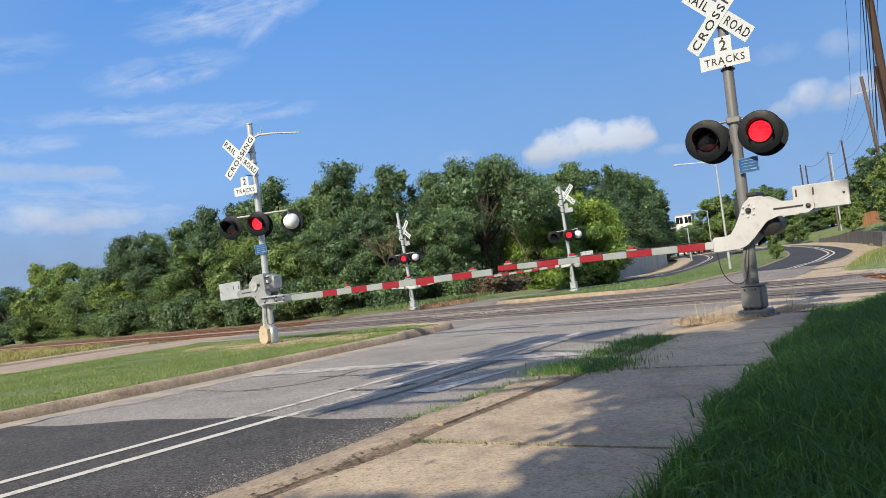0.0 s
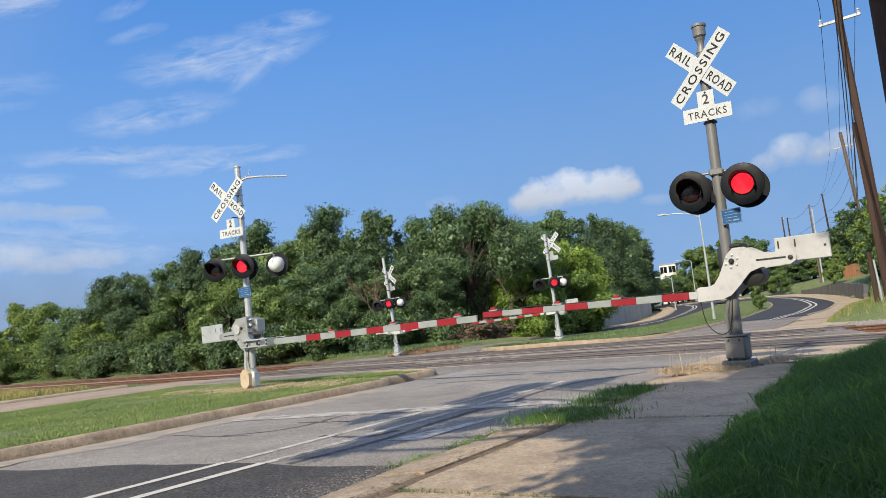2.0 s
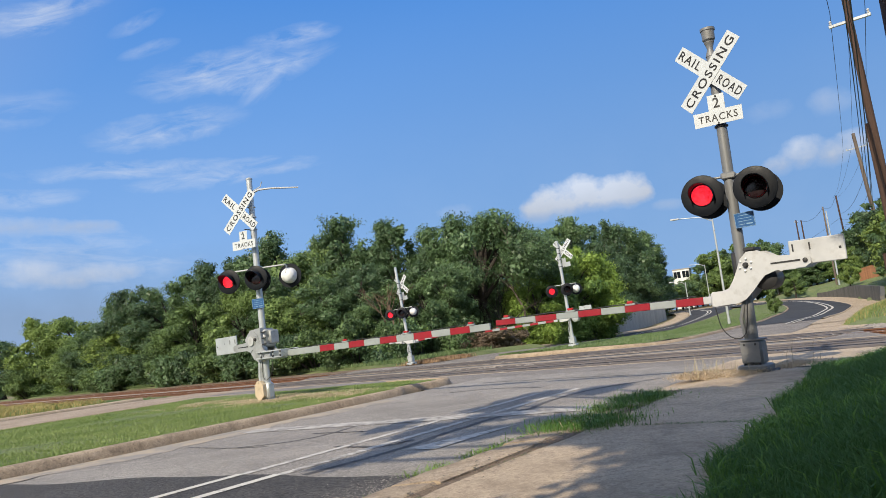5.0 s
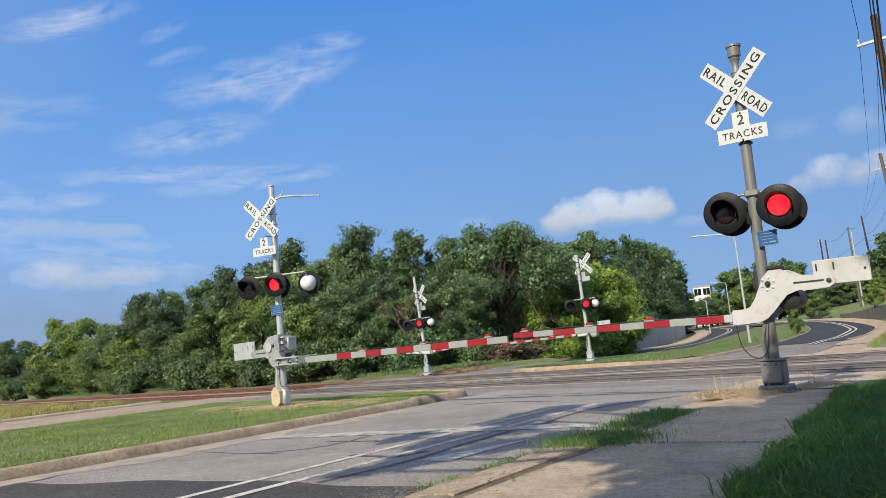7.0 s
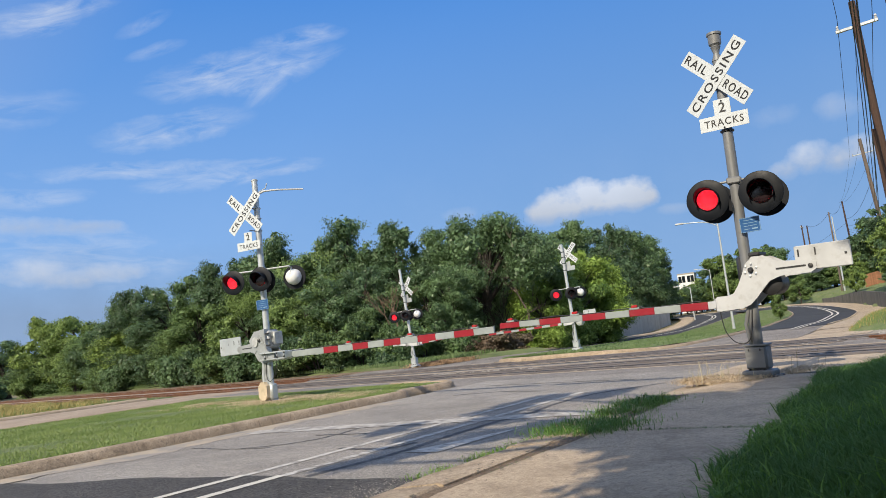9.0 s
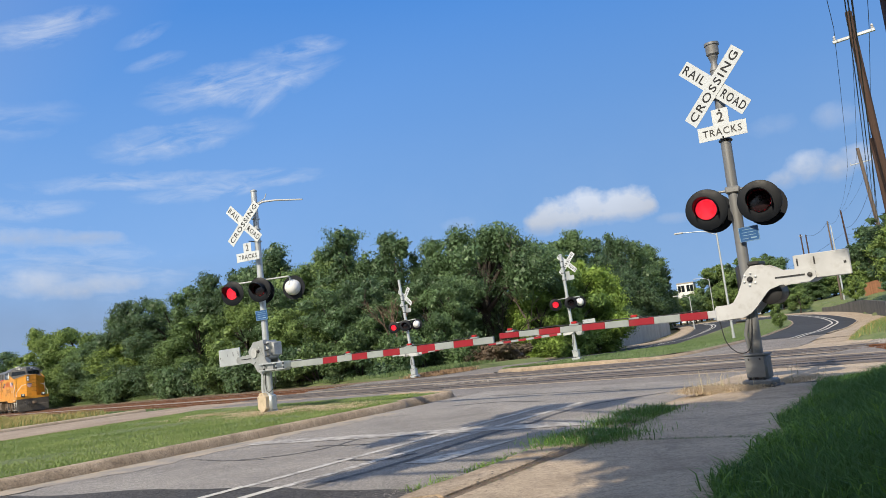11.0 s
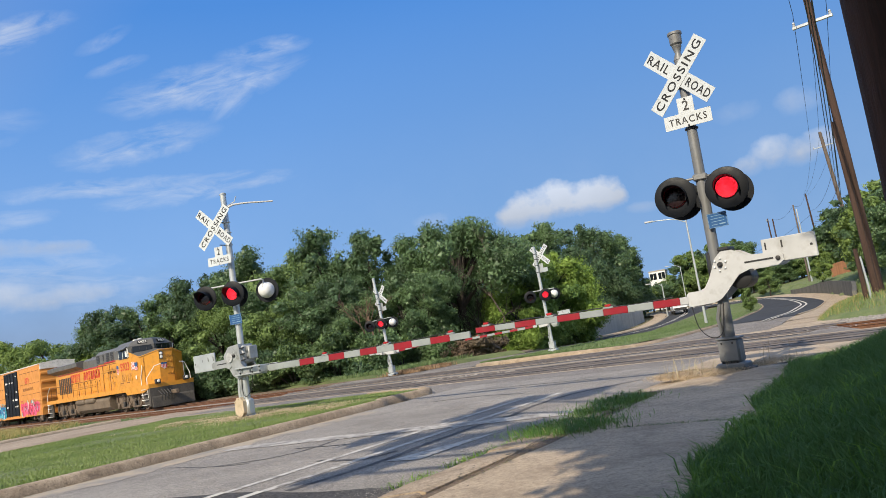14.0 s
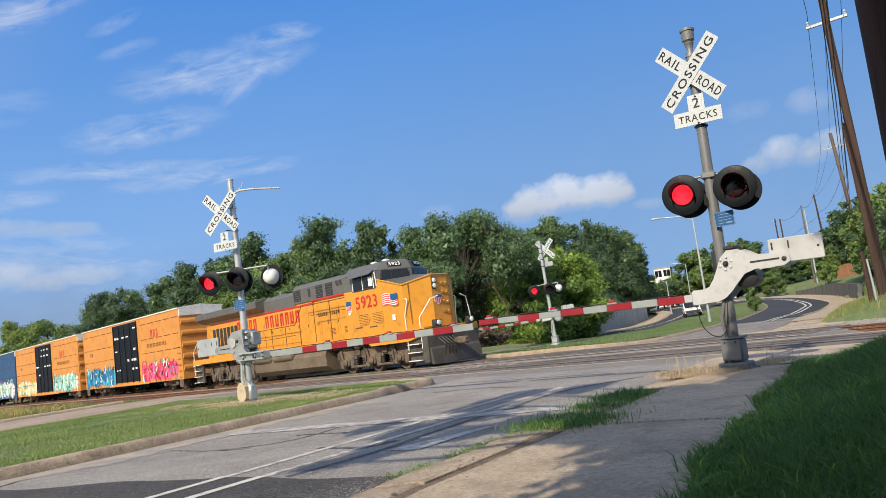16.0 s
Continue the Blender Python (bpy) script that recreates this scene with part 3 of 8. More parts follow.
def bez(pts, n=12):
    """A smooth line through points (Catmull-Rom)."""
    p = [Vector((*a, 0)) if len(a) == 2 else Vector(a) for a in pts]
    p = [p[0] * 2 - p[1]] + p + [p[-1] * 2 - p[-2]]
    out = []
    for i in range(1, len(p) - 2):
        for k in range(n):
            t = k / n
            out.append(0.5 * ((2 * p[i]) + (p[i + 1] - p[i - 1]) * t + (2 * p[i - 1] - 5 * p[i] + 4 * p[i + 1] - p[i + 2]) * t * t + (3 * p[i] - p[i - 1] - 3 * p[i + 1] + p[i + 2]) * t ** 3))
    out.append(p[-2])
    return out


def offset(line, d):
    """A line moved to its right by d."""
    out = []
    for i, p in enumerate(line):
        w = (line[min(i + 1, len(line) - 1)] - line[max(i - 1, 0)]).normalized()
        out.append(Vector((p.x + w.y * d, p.y - w.x * d, 0)))
    return out


def ribbon(name, line, left, right, z, mat, label="", category="", across=2, parent=None):
    """A strip along a line from left to right of it (metres to the right), laid on the land at height z."""
    cols = [offset(line, left + (right - left) * k / across) for k in range(across + 1)]
    v = np.array([(p.x, p.y, rise(p.x, p.y) + z) for i in range(len(line)) for p in (c[i] for c in cols)])
    n = across + 1
    i, j = np.meshgrid(np.arange(len(line) - 1), np.arange(across), indexing="ij")
    k = (i * n + j).ravel()
    f = np.stack([k, k + 1, k + n + 1, k + n], 1)
    ob = new(name, raw_mesh(name, v, f, mat, True))
    if parent is not None:
        ob.parent = parent
        return ob
    return tagged(ob, label, category, kind="structure")


def sweep(name, line, prof, mat, label="", category="kerb", parent=None):
    """A profile (metres to the right, height) drawn along a line, on the land."""
    cols = [(offset(line, d), z) for d, z in prof]
    v = np.array([(c[i].x, c[i].y, rise(c[i].x, c[i].y) + z) for i in range(len(line)) for c, z in cols])
    n = len(prof)
    i, j = np.meshgrid(np.arange(len(line) - 1), np.arange(n - 1), indexing="ij")
    k = (i * n + j).ravel()
    f = np.stack([k, k + 1, k + n + 1, k + n], 1)
    ob = new(name, raw_mesh(name, v, f, mat, False))
    if parent is not None:
        ob.parent = parent
        return ob
    return tagged(ob, label, category, kind="structure")


def r_at(q, v):
    """Where the line q of the road meets the line v of the tracks."""
    c = math.cos(TRACK - ROAD)
    return (v - q * c) / -math.sin(TRACK - ROAD)


KERB_L, KERB_R = -10.0, -3.6
MEDIAN_L = -20.6
def resample(line, n):
    """The same line in n even steps."""
    d = np.concatenate([[0.0], np.cumsum([(q - p).length for p, q in zip(line, line[1:])])])
    t = np.linspace(0, d[-1], n + 1)
    return [Vector((np.interp(k, d, [p.x for p in line]), np.interp(k, d, [p.y for p in line]), 0)) for k in t]


# edges of the two roads beyond the crossing, and the grass island between them
ISLAND_R = resample(bez([(4.2, 29.7), (6.5, 28.4), (8.6, 28.7), (10.9, 30.9), (15.5, 38.1), (22.5, 52.4), (30.5, 67.3), (37.0, 79.0), (41.5, 87.5), (44.4, 95.0), (46.0, 101.0)]), 80)
ISLAND_L = resample(bez([(3.0, 31.2), (2.6, 34.0), (3.8, 37.2), (7.2, 40.0), (11.0, 44.0), (15.0, 51.8), (21.7, 67.0), (29.0, 83.0), (34.8, 93.0), (39.6, 100.4), (43.0, 103.5)]), 80)
RIGHT_IN = resample(bez([(8.6, 28.7), (10.9, 30.9), (15.5, 38.1), (22.5, 52.4), (30.5, 67.3), (37.0, 79.0), (41.5, 87.5), (44.4, 95.0), (45.6, 101.0), (44.5, 108.0), (40.0, 113.0), (30.0, 117.0), (10.0, 122.0)]), 90)
RIGHT_OUT = resample(bez([(11.5, 24.6), (14.1, 28.5), (18.6, 36.0), (26.0, 48.6), (35.8, 64.6), (43.1, 77.4), (47.5, 89.0), (50.0, 100.3), (50.4, 109.0), (46.8, 117.0), (40.0, 121.5), (30.0, 125.0), (10.0, 130.0)]), 90)
LEFT_IN = resample(bez([(2.0, 32.6), (2.7, 35.0), (3.8, 37.2), (7.2, 40.0), (11.0, 44.0), (15.0, 51.8), (21.7, 67.0), (29.0, 83.0), (34.8, 93.0), (39.6, 100.4), (42.5, 107.0), (44.0, 113.0)]), 90)
LEFT_OUT = resample(bez([(-5.0, 37.2), (-3.0, 38.6), (-0.3, 41.3), (3.2, 45.4), (8.6, 55.5), (13.5, 64.5), (18.9, 72.5), (23.6, 79.0), (29.1, 89.8), (34.2, 100.6), (37.2, 109.0), (38.6, 117.0)]), 90)


def between(a, b, f):
    return [p.lerp(q, f) for p, q in zip(a, b)]


def strip(name, a, b, f0, f1, z, mat, label="", category="road", across=4, kind="structure", sink=0.0):
    """A surface between two lines, from the share f0 to f1 of the way across, on the land."""
    v = np.array([(*(p.lerp(q, f0 + (f1 - f0) * k / across)).xy, 0.0) for p, q in zip(a, b) for k in range(across + 1)])
    v[:, 2] = [rise(x, y) + z for x, y, _ in v]
    n = across + 1
    v[:n, 2] -= sink
    i, j = np.meshgrid(np.arange(len(a) - 1), np.arange(across), indexing="ij")
    k = (i * n + j).ravel()
    f = np.stack([k, k + 1, k + n + 1, k + n], 1)
    p0, p1, p2 = v[f[0, 0]], v[f[0, 1]], v[f[0, 3]]
    if np.cross(p1 - p0, p2 - p0)[2] < 0:
        f = f[:, ::-1]
    return tagged(new(name, raw_mesh(name, v, f, mat, True)), label, category, kind=kind)


def crossing_s(v, b):
    """Along the tracks from the pavement's outer edge (b = 0) to the far end of the crossing (b = 1)."""
    s0 = 3.6 + 0.55 * max(0.0, v - 15.0)
    return s0 + (27.6 + min(5.0, max(0.0, 1.1 * (v - 16.0))) - s0) * b


def roads():
    patch("road", lambda a, b: (*qr(KERB_L + 6.4 * a, 3.0 + (r_at(KERB_L + 6.4 * a, 13.2) - 3.0) * b), 0.0), 8, 24, M["old_asphalt"], label="worn grey asphalt road before the crossing", category="road")
    patch("road_new_surface", lambda a, b: (*qr(KERB_L + 0.25 + 6.1 * a, -40 + (44.2 + 0.6 * smooth(0.0, 0.6, a) + 0.05 * math.sin(21 * a)) * b), 0.006), 40, 30, M["new_asphalt"], label="dark new asphalt surface of the road", category="road")
    patch("road_gutter", lambda a, b: (*qr(KERB_L + (0.62 + 0.22 * math.sin(47 * b) * math.sin(13 * b) + 0.1 * math.sin(171 * b) + 0.05 * math.sin(533 * b)) * a, -40 + 51.5 * b), 0.0032 + 0.0058 * smooth(4.9, 4.6, -40 + 51.5 * b)), 2, 600, M["gutter"], label="dusty worn gutter beside the kerb", category="gutter")
    patch("side_road", lambda a, b: (*qr(-30.0 + 9.4 * a, -30 + (30 + r_at(-30.0 + 9.4 * a, 15.3)) * b), 0.004 - 0.055 * smooth(0.93, 1.0, b)), 4, 80, M["side_asphalt"], label="side road with pale concrete edges", category="road")
    patch("crossing_surface", lambda a, b: (*vs(11.0 + 18.0 * a, crossing_s(11.0 + 18.0 * a, b)), rise(*vs(11.0 + 18.0 * a, crossing_s(11.0 + 18.0 * a, b))) - 0.006 - 0.07 * smooth(0.12, 0.28, a) * smooth(0.78, 0.66, a)), 54, 30, M["cross_asphalt"], label="patched asphalt of the railway crossing", category="road")
    strip("far_road_worn", RIGHT_IN[:13], RIGHT_OUT[:13], -0.05, 1.0, 0.004, M["cross_asphalt"], "worn grey asphalt beyond the crossing", sink=0.1)
    strip("far_side_road_worn", LEFT_IN[:16], LEFT_OUT[:16], -0.02, 1.0, 0.004, M["cross_asphalt"], "worn grey asphalt of the side road beyond the crossing", sink=0.1)
    strip("far_road", RIGHT_IN[8:], RIGHT_OUT[8:], -0.02, 1.0, 0.02, M["far_asphalt"], "dark asphalt road that bends away uphill")
    strip("far_side_road", LEFT_IN[15:], LEFT_OUT[15:], -0.02, 1.0, 0.02, M["far_asphalt"], "dark asphalt side road that bends away uphill")


def road_lines():
    for q, w in ((-5.97, 0.11), (-5.45, 0.12)):
        patch("white_line", lambda a, b: (*qr(q - w / 2 + w * a, -40 + 44.85 * b), 0.011), 1, 20, M["paint_new"], label="white painted line on new asphalt", category="road marking")
        patch("white_line", lambda a, b: (*qr(q - w / 2 + w * a, 4.85 + 6.5 * b), 0.0045), 1, 12, M["paint_white"], label="worn white painted line on grey asphalt", category="road marking")
    patch("stop_line", lambda a, b: (*qr(-9.5 + 5.6 * b, 7.66 + 0.45 * a + 0.75 * b), 0.0058), 2, 16, M["paint_faint"], label="rubbed white stop line across the road", category="road marking")
    patch("lane_arrow", lambda a, b: (*qr(-4.92 + 0.5 * b + (0.42 - 0.42 * b) * a * (1 if b < 1 else 0), 6.0 + 1.5 * b), 0.006), 2, 8, M["paint_white"], label="worn white arrow painted in the narrow lane", category="road marking")
    rng = random.Random(4)
    tar_lines = [((-5.12, 4.86), (-5.05, 5.48), (-5.0, 6.13), (-5.08, 6.98), (-5.12, 8.16), (-5.1, 8.9)), ((-7.93, 6.4), (-7.34, 6.74), (-7.18, 7.31), (-7.32, 8.1)), ((-9.08, 6.51), (-8.0, 6.37), (-7.42, 6.43)),
                 ((-5.02, 8.72), (-5.16, 9.9), (-5.07, 10.78), (-4.78, 11.44), (-4.34, 12.06)), ((-8.64, 12.21), (-7.69, 12.37), (-6.47, 11.93)), ((-9.0, 14.04), (-6.85, 13.61), (-5.27, 13.19)), ((-6.13, 6.31), (-5.39, 6.24), (-5.23, 6.63)), ((-7.56, 7.38), (-6.66, 7.4))]
    for i, pts in enumerate(tar_lines):
        line = bez([qr(*p) for p in pts], 20)
        line = [p + Vector((rng.uniform(-0.018, 0.018), rng.uniform(-0.018, 0.018), 0)) for p in line]
        w = (0.055, 0.03, 0.02, 0.05, 0.035, 0.03, 0.05, 0.03)[i]
        ribbon("tar_seam", line, -w, w * 0.8, 0.0028 + 0.0002 * i, M["road_tar"], "dark tar seam in the cracked road", "road marking", 1)
    for f in (0.64, 0.72):
        strip("double_line", RIGHT_IN[6:], RIGHT_OUT[6:], f, f + 0.03, 0.034, M["paint_new"], "double white line on the far road", "road marking", 1)
    for f in (0.46, 0.54):
        strip("double_line", LEFT_IN[34:], LEFT_OUT[34:], f, f + 0.03, 0.034, M["paint_new"], "double white line on the far side road", "road marking", 1)


CURB = [(-0.032, -0.22), (-0.03, 0.0), (0.0, 0.1), (0.03, 0.135), (0.07, 0.146), (0.145, 0.146), (0.155, 0.08)]


def kerbs():
    # left kerb of the road, with its rounded return at the tracks
    left = [qr(KERB_L, r) for r in np.arange(-40, 11.6, 1.0)] + [qr(KERB_L - 0.02, 12.1), qr(KERB_L - 0.05, 12.55), qr(KERB_L - 0.33, 12.8), qr(KERB_L - 0.36, 13.3), qr(KERB_L - 0.26, 14.0), qr(KERB_L - 0.3, 14.6), qr(KERB_L - 0.7, 14.95), qr(KERB_L - 1.6, 15.25), qr(KERB_L - 2.8, 15.45)]
    line = bez(left, 3)
    sweep("kerb_median", line, [(-d, z) for d, z in CURB], M["kerb"], "weathered concrete kerb of the grass median")
    # right kerb, in cast lengths that have shifted apart
    root = thing("kerb_pavement", "cracked low concrete kerb beside the pavement", "kerb", kind="structure")
    r, i = -14.0, 0
    rng = random.Random(8)
    while r < 7.9:
        length = min(rng.uniform(1.4, 2.6), 7.95 - r)
        dz, dq = rng.uniform(-0.022, 0.015), rng.uniform(-0.035, 0.03)
        b = MB()
        a = [(KERB_R, -0.05), (KERB_R + 0.02, 0.055), (KERB_R + 0.06, 0.085), (KERB_R + 0.44, 0.12), (KERB_R + 0.48, 0.11), (KERB_R + 0.5, -0.05)]
        rows = 5
        verts, faces = [], []
        for k in range(rows):
            rr = r + 0.012 + (length - 0.024) * k / (rows - 1)
            for q, z in a:
                x, y = qr(q + dq + rng.uniform(-0.022, 0.022), rr)
                verts.append((x, y, z + dz + rng.uniform(-0.005, 0.005)))
        for k in range(rows - 1):
            for j in range(5):
                faces.append((k * 6 + j, k * 6 + j + 1, k * 6 + j + 7, k * 6 + j + 6)[::-1])
        faces += [tuple(range(6)), tuple(range((rows - 1) * 6, rows * 6))[::-1]]
        b.add(verts, faces).make("kerb_stone", M["kerb"], root, smooth=False)
        r += length
    # side road, far island and far outer edges
    sweep("kerb_side_road", bez([qr(MEDIAN_L, r) for r in np.arange(-30, 16.5, 1.5)], 2), CURB, M["kerb"], "low concrete kerb along the side road")
    sweep("kerb_side_road_outer", bez([qr(-30.1, r) for r in np.arange(-30, 20.5, 1.5)], 2), [(-d, z * 0.8) for d, z in CURB], M["concrete"], "dusty concrete kerb along the side road")


def far_kerbs():
    isl = island_outline()
    sweep("kerb_island", isl, [(-d, z * 0.7) for d, z in CURB], M["kerb"], "pale concrete kerb round the grass island")
    sweep("kerb_far_road", RIGHT_OUT[8:], [(d, z * 0.4) for d, z in CURB], M["concrete"], "concrete kerb of the far road")
    sweep("kerb_far_side_road", LEFT_OUT[14:], [(-d, z) for d, z in CURB], M["concrete"], "concrete kerb of the far side road")
    ribbon("far_pavement", RIGHT_OUT[4:70], 0.0, 2.8, 0.009, M["concrete"], "brown concrete pavement along the far road", "pavement")
    ribbon("far_side_pavement", LEFT_OUT[24:], -1.9, -0.2, 0.13, M["concrete"], "brown concrete pavement beside the far side road", "pavement")
    # the pavement goes on across the tracks, open at the rails
    for v0, v1, wide in ((11.6, 15.3, 2.5), (23.75, 31.0, 0.95)):
        patch("pavement_crossing", lambda a, b: (*qr(-3.9 + wide * a, r_at(-3.9 + wide * a, v0) + (r_at(-3.9 + wide * a, v1) - r_at(-3.9 + wide * a, v0)) * b), 0.007 - 0.13 * smooth(23.5, 25.4, v0 + (v1 - v0) * b) - 0.06 * smooth(13.2, 15.2, v0 + (v1 - v0) * b) * (1 - smooth(23.9, 25.4, v0 + (v1 - v0) * b))), 4, 8, M["concrete"], label="brown concrete pavement across the tracks", category="pavement")
    patch("verge_soil", lambda a, b: (*qr(-6.3 + 3.4 * a, r_at(-6.3 + 3.4 * a, 22.75) + 13 * b), rise(*qr(-6.3 + 3.4 * a, r_at(-6.3 + 3.4 * a, 22.75) + 13 * b)) - 0.014 * (1 - smooth(0.28, 0.34, a)) - 0.005 - 0.07 * (1 - smooth(0.0, 0.08, b)) - 0.14 * smooth(0.87, 1.0, a)), 24, 24, M["concrete"], label="dusty worn concrete apron beside the rails", category="pavement")
    patch("soil_edge", lambda a, b: (*vs(23.9 + 2.6 * a + 0.25 * math.sin(31 * b), 31.0 + 90 * b), rise(*vs(23.9 + 2.6 * a, 31.0 + 90 * b)) + 0.03 - 0.12 * (1 - smooth(0.0, 0.3, a))), 8, 60, M["soil"], label="pale bare soil between the tracks and the verge", category="soil")
    patch("right_verge", verge, 60, 44, M["lawn"], label="rough grassy verge beside the far road", category="lawn")


def verge(a, b):
    """The rough bank between the far rails, the pavement and the hill."""
    q = -3.95 - 2.4 * b + 29 * a
    x, y = qr(q, r_at(q, 26.4) + 32 * b)
    return x, y, rise(x, y) + 0.12 + 0.48 * smooth(0.0, 0.09, a) * smooth(0.0, 0.12, b) + 0.15 * noise.noise((x * 0.4, y * 0.4, 5)) * smooth(0.0, 0.1, a) - 0.3 * (1 - smooth(0.0, 0.025, min(a, b)))


def island_outline():
    tip = bez([ISLAND_L[0][:2], (3.4, 30.2), ISLAND_R[0][:2]], 5)
    return ISLAND_L[::-1] + tip[1:-1] + ISLAND_R


def lawn(name, outline_lr, z, mat, label, bump=0.05):
    """Grass ground between two lines of equal length."""
    a, b = outline_lr
    n, k = len(a), 8
    v = np.array([(*(a[i].lerp(b[i], j / k)).xy, 0) for i in range(n) for j in range(k + 1)])
    for p in v:
        p[2] = rise(p[0], p[1]) + z + bump * noise.noise((p[0] * 0.7, p[1] * 0.7, 3))
    i, j = np.meshgrid(np.arange(n - 1), np.arange(k), indexing="ij")
    q = (i * (k + 1) + j).ravel()
    f = np.stack([q, q + 1, q + k + 2, q + k + 1], 1)
    p0, p1, p2 = v[f[0, 0]], v[f[0, 1]], v[f[0, 3]]
    if np.cross(p1 - p0, p2 - p0)[2] < 0:
        f = f[:, ::-1]
    tagged(new(name, raw_mesh(name, v, f, mat, True)), label, "lawn", kind="structure")


def polar(az, d):
    return d * math.sin(radians(az)), d * math.cos(radians(az))


def bank_z(q, r):
    """The grassy bank on which the camera is held."""
    edge = -1.14 - 0.06 * max(0.0, r - 2)
    z = 0.07 + 0.56 * smooth(edge, edge + 2.2, q) + 0.25 * smooth(0.8, 6.0, q)
    return z * (1 - smooth(10.4, 12.6, r)) - 0.1 * smooth(10.4, 12.6, r)


def bank_edge(r):
    return -1.14 - 0.07 * max(0.0, r - 2) + 0.06 * math.sin(r * 2.3) + 0.04 * math.sin(r * 5.1)


def lawns():
    rs = list(np.linspace(-30, 10, 30)) + list(np.linspace(10.5, 15.1, 24))
    right = [Vector((*qr(KERB_L - 0.14 - 0.34 * smooth(12.3, 12.9, r) - (0.0 if r < 14.3 else (r - 14.3) ** 2 * 3.2), r), 0)) for r in rs]
    left = [Vector((*qr(MEDIAN_L + 0.2, r), 0)) for r in rs]
    lawn("median_lawn", (left, right), 0.13, M["lawn"], "mown green grass median with dry patches")
    lawn("island_lawn", (offset(ISLAND_L, 0.17), offset(ISLAND_R, -0.17)), 0.11, M["lawn"], "mown grass island between the far roads")
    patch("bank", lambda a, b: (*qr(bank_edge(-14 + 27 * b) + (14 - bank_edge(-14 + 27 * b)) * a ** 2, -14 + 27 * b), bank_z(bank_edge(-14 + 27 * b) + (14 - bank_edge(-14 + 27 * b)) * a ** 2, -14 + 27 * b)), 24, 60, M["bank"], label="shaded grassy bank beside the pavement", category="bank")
    patch("hill_lawn", lambda a, b: (*polar(23.6 + 40 * a, 50 + 110 * b), land(*polar(23.6 + 40 * a, 50 + 110 * b)) - 0.06), 80, 70, M["lawn"], label="grassy green hill beyond the bend", category="lawn")
    # concrete pad under the near mast and bare verge
    patch("kerb_dirt", lambda a, b: (*qr(-3.72 + 0.75 * a, 7.9 + 1.5 * b), 0.075 * smooth(0.0, 0.3, a)), 6, 6, M["soil"], label="bare dirt where the kerb has broken away", category="soil")
    patch("mast_pad", lambda a, b: (*qr(-3.75 + 3.0 * a, 9.15 + 3.0 * b), 0.09 * smooth(0.0, 0.3, a) * (1 - smooth(0.6, 1.0, b)) + 0.002), 8, 8, M["concrete"], label="worn concrete pad at the foot of the mast", category="pavement")
    patch("track_verge", track_verge, 12, 60, M["lawn"], label="grass strip between the side road and the rails", category="lawn")
    # far verge in front of the woods
    patch("woods_verge", lambda a, b: (*vs(25.8 + 12.0 * a, 31.4 + 91 * b), rise(*vs(25.8 + 12.0 * a, 31.4 + 91 * b)) + 0.15 + 0.15 * a - 0.3 * (1 - smooth(0.0, 0.05, min(a, 4 * b)))), 30, 120, M["lawn"], label="rough green verge before the woods", category="lawn")


def track_verge(a, b):
    """The grass strip between the side road and the ballast."""
    v, t = 8.0 + 6.9 * a, 28.0 + 60.0 * b
    return *vs(v, t), -0.09 + 0.03 * math.sin(3.0 * v + 0.4 * t) - 0.12 * smooth(0.9, 1.0, a)


def groove_dirt():
    """Dirt that fills the groove between kerb and slabs, and dead leaves on it."""
    patch("groove_dirt", lambda a, b: (*qr(KERB_R + 0.44 + 0.2 * a, -14 + 21.9 * b), 0.086 + 0.012 * math.sin(3.1 * a) + 0.006 * math.sin(57 * b)), 4, 90, M["soil"], label="brown dirt in the groove behind the kerb", category="soil")
    rng = np.random.default_rng(23)
    v, f = [], []
    for i in range(900):
        q, r = KERB_R + rng.choice([0.54, 0.54, 0.1, -0.12]) + rng.normal(0, 0.07), rng.choice([1.6, 2.6, 3.3, 4.6, 5.4, 6.3, 7.2]) + rng.normal(0, 0.35)
        x, y = qr(q, min(r, 7.8))
        z = 0.112 if q > KERB_R + 0.02 else 0.016
        a, s_ = rng.uniform(0, 6.28), rng.uniform(0.008, 0.02)
        for da, up in ((0.0, 0.0), (2.0, 0.4), (4.1, 0.2)):
            v.append((x + s_ * math.cos(a + da), y + s_ * math.sin(a + da), z + s_ * up * rng.random()))
        f.append((3 * i, 3 * i + 1, 3 * i + 2))
    tagged(new("dead_leaves", raw_mesh("dead_leaves", np.array(v), np.array(f), M["leaf_dull"])), "dry brown leaves and twigs along the kerb", "leaves", kind="stuff")


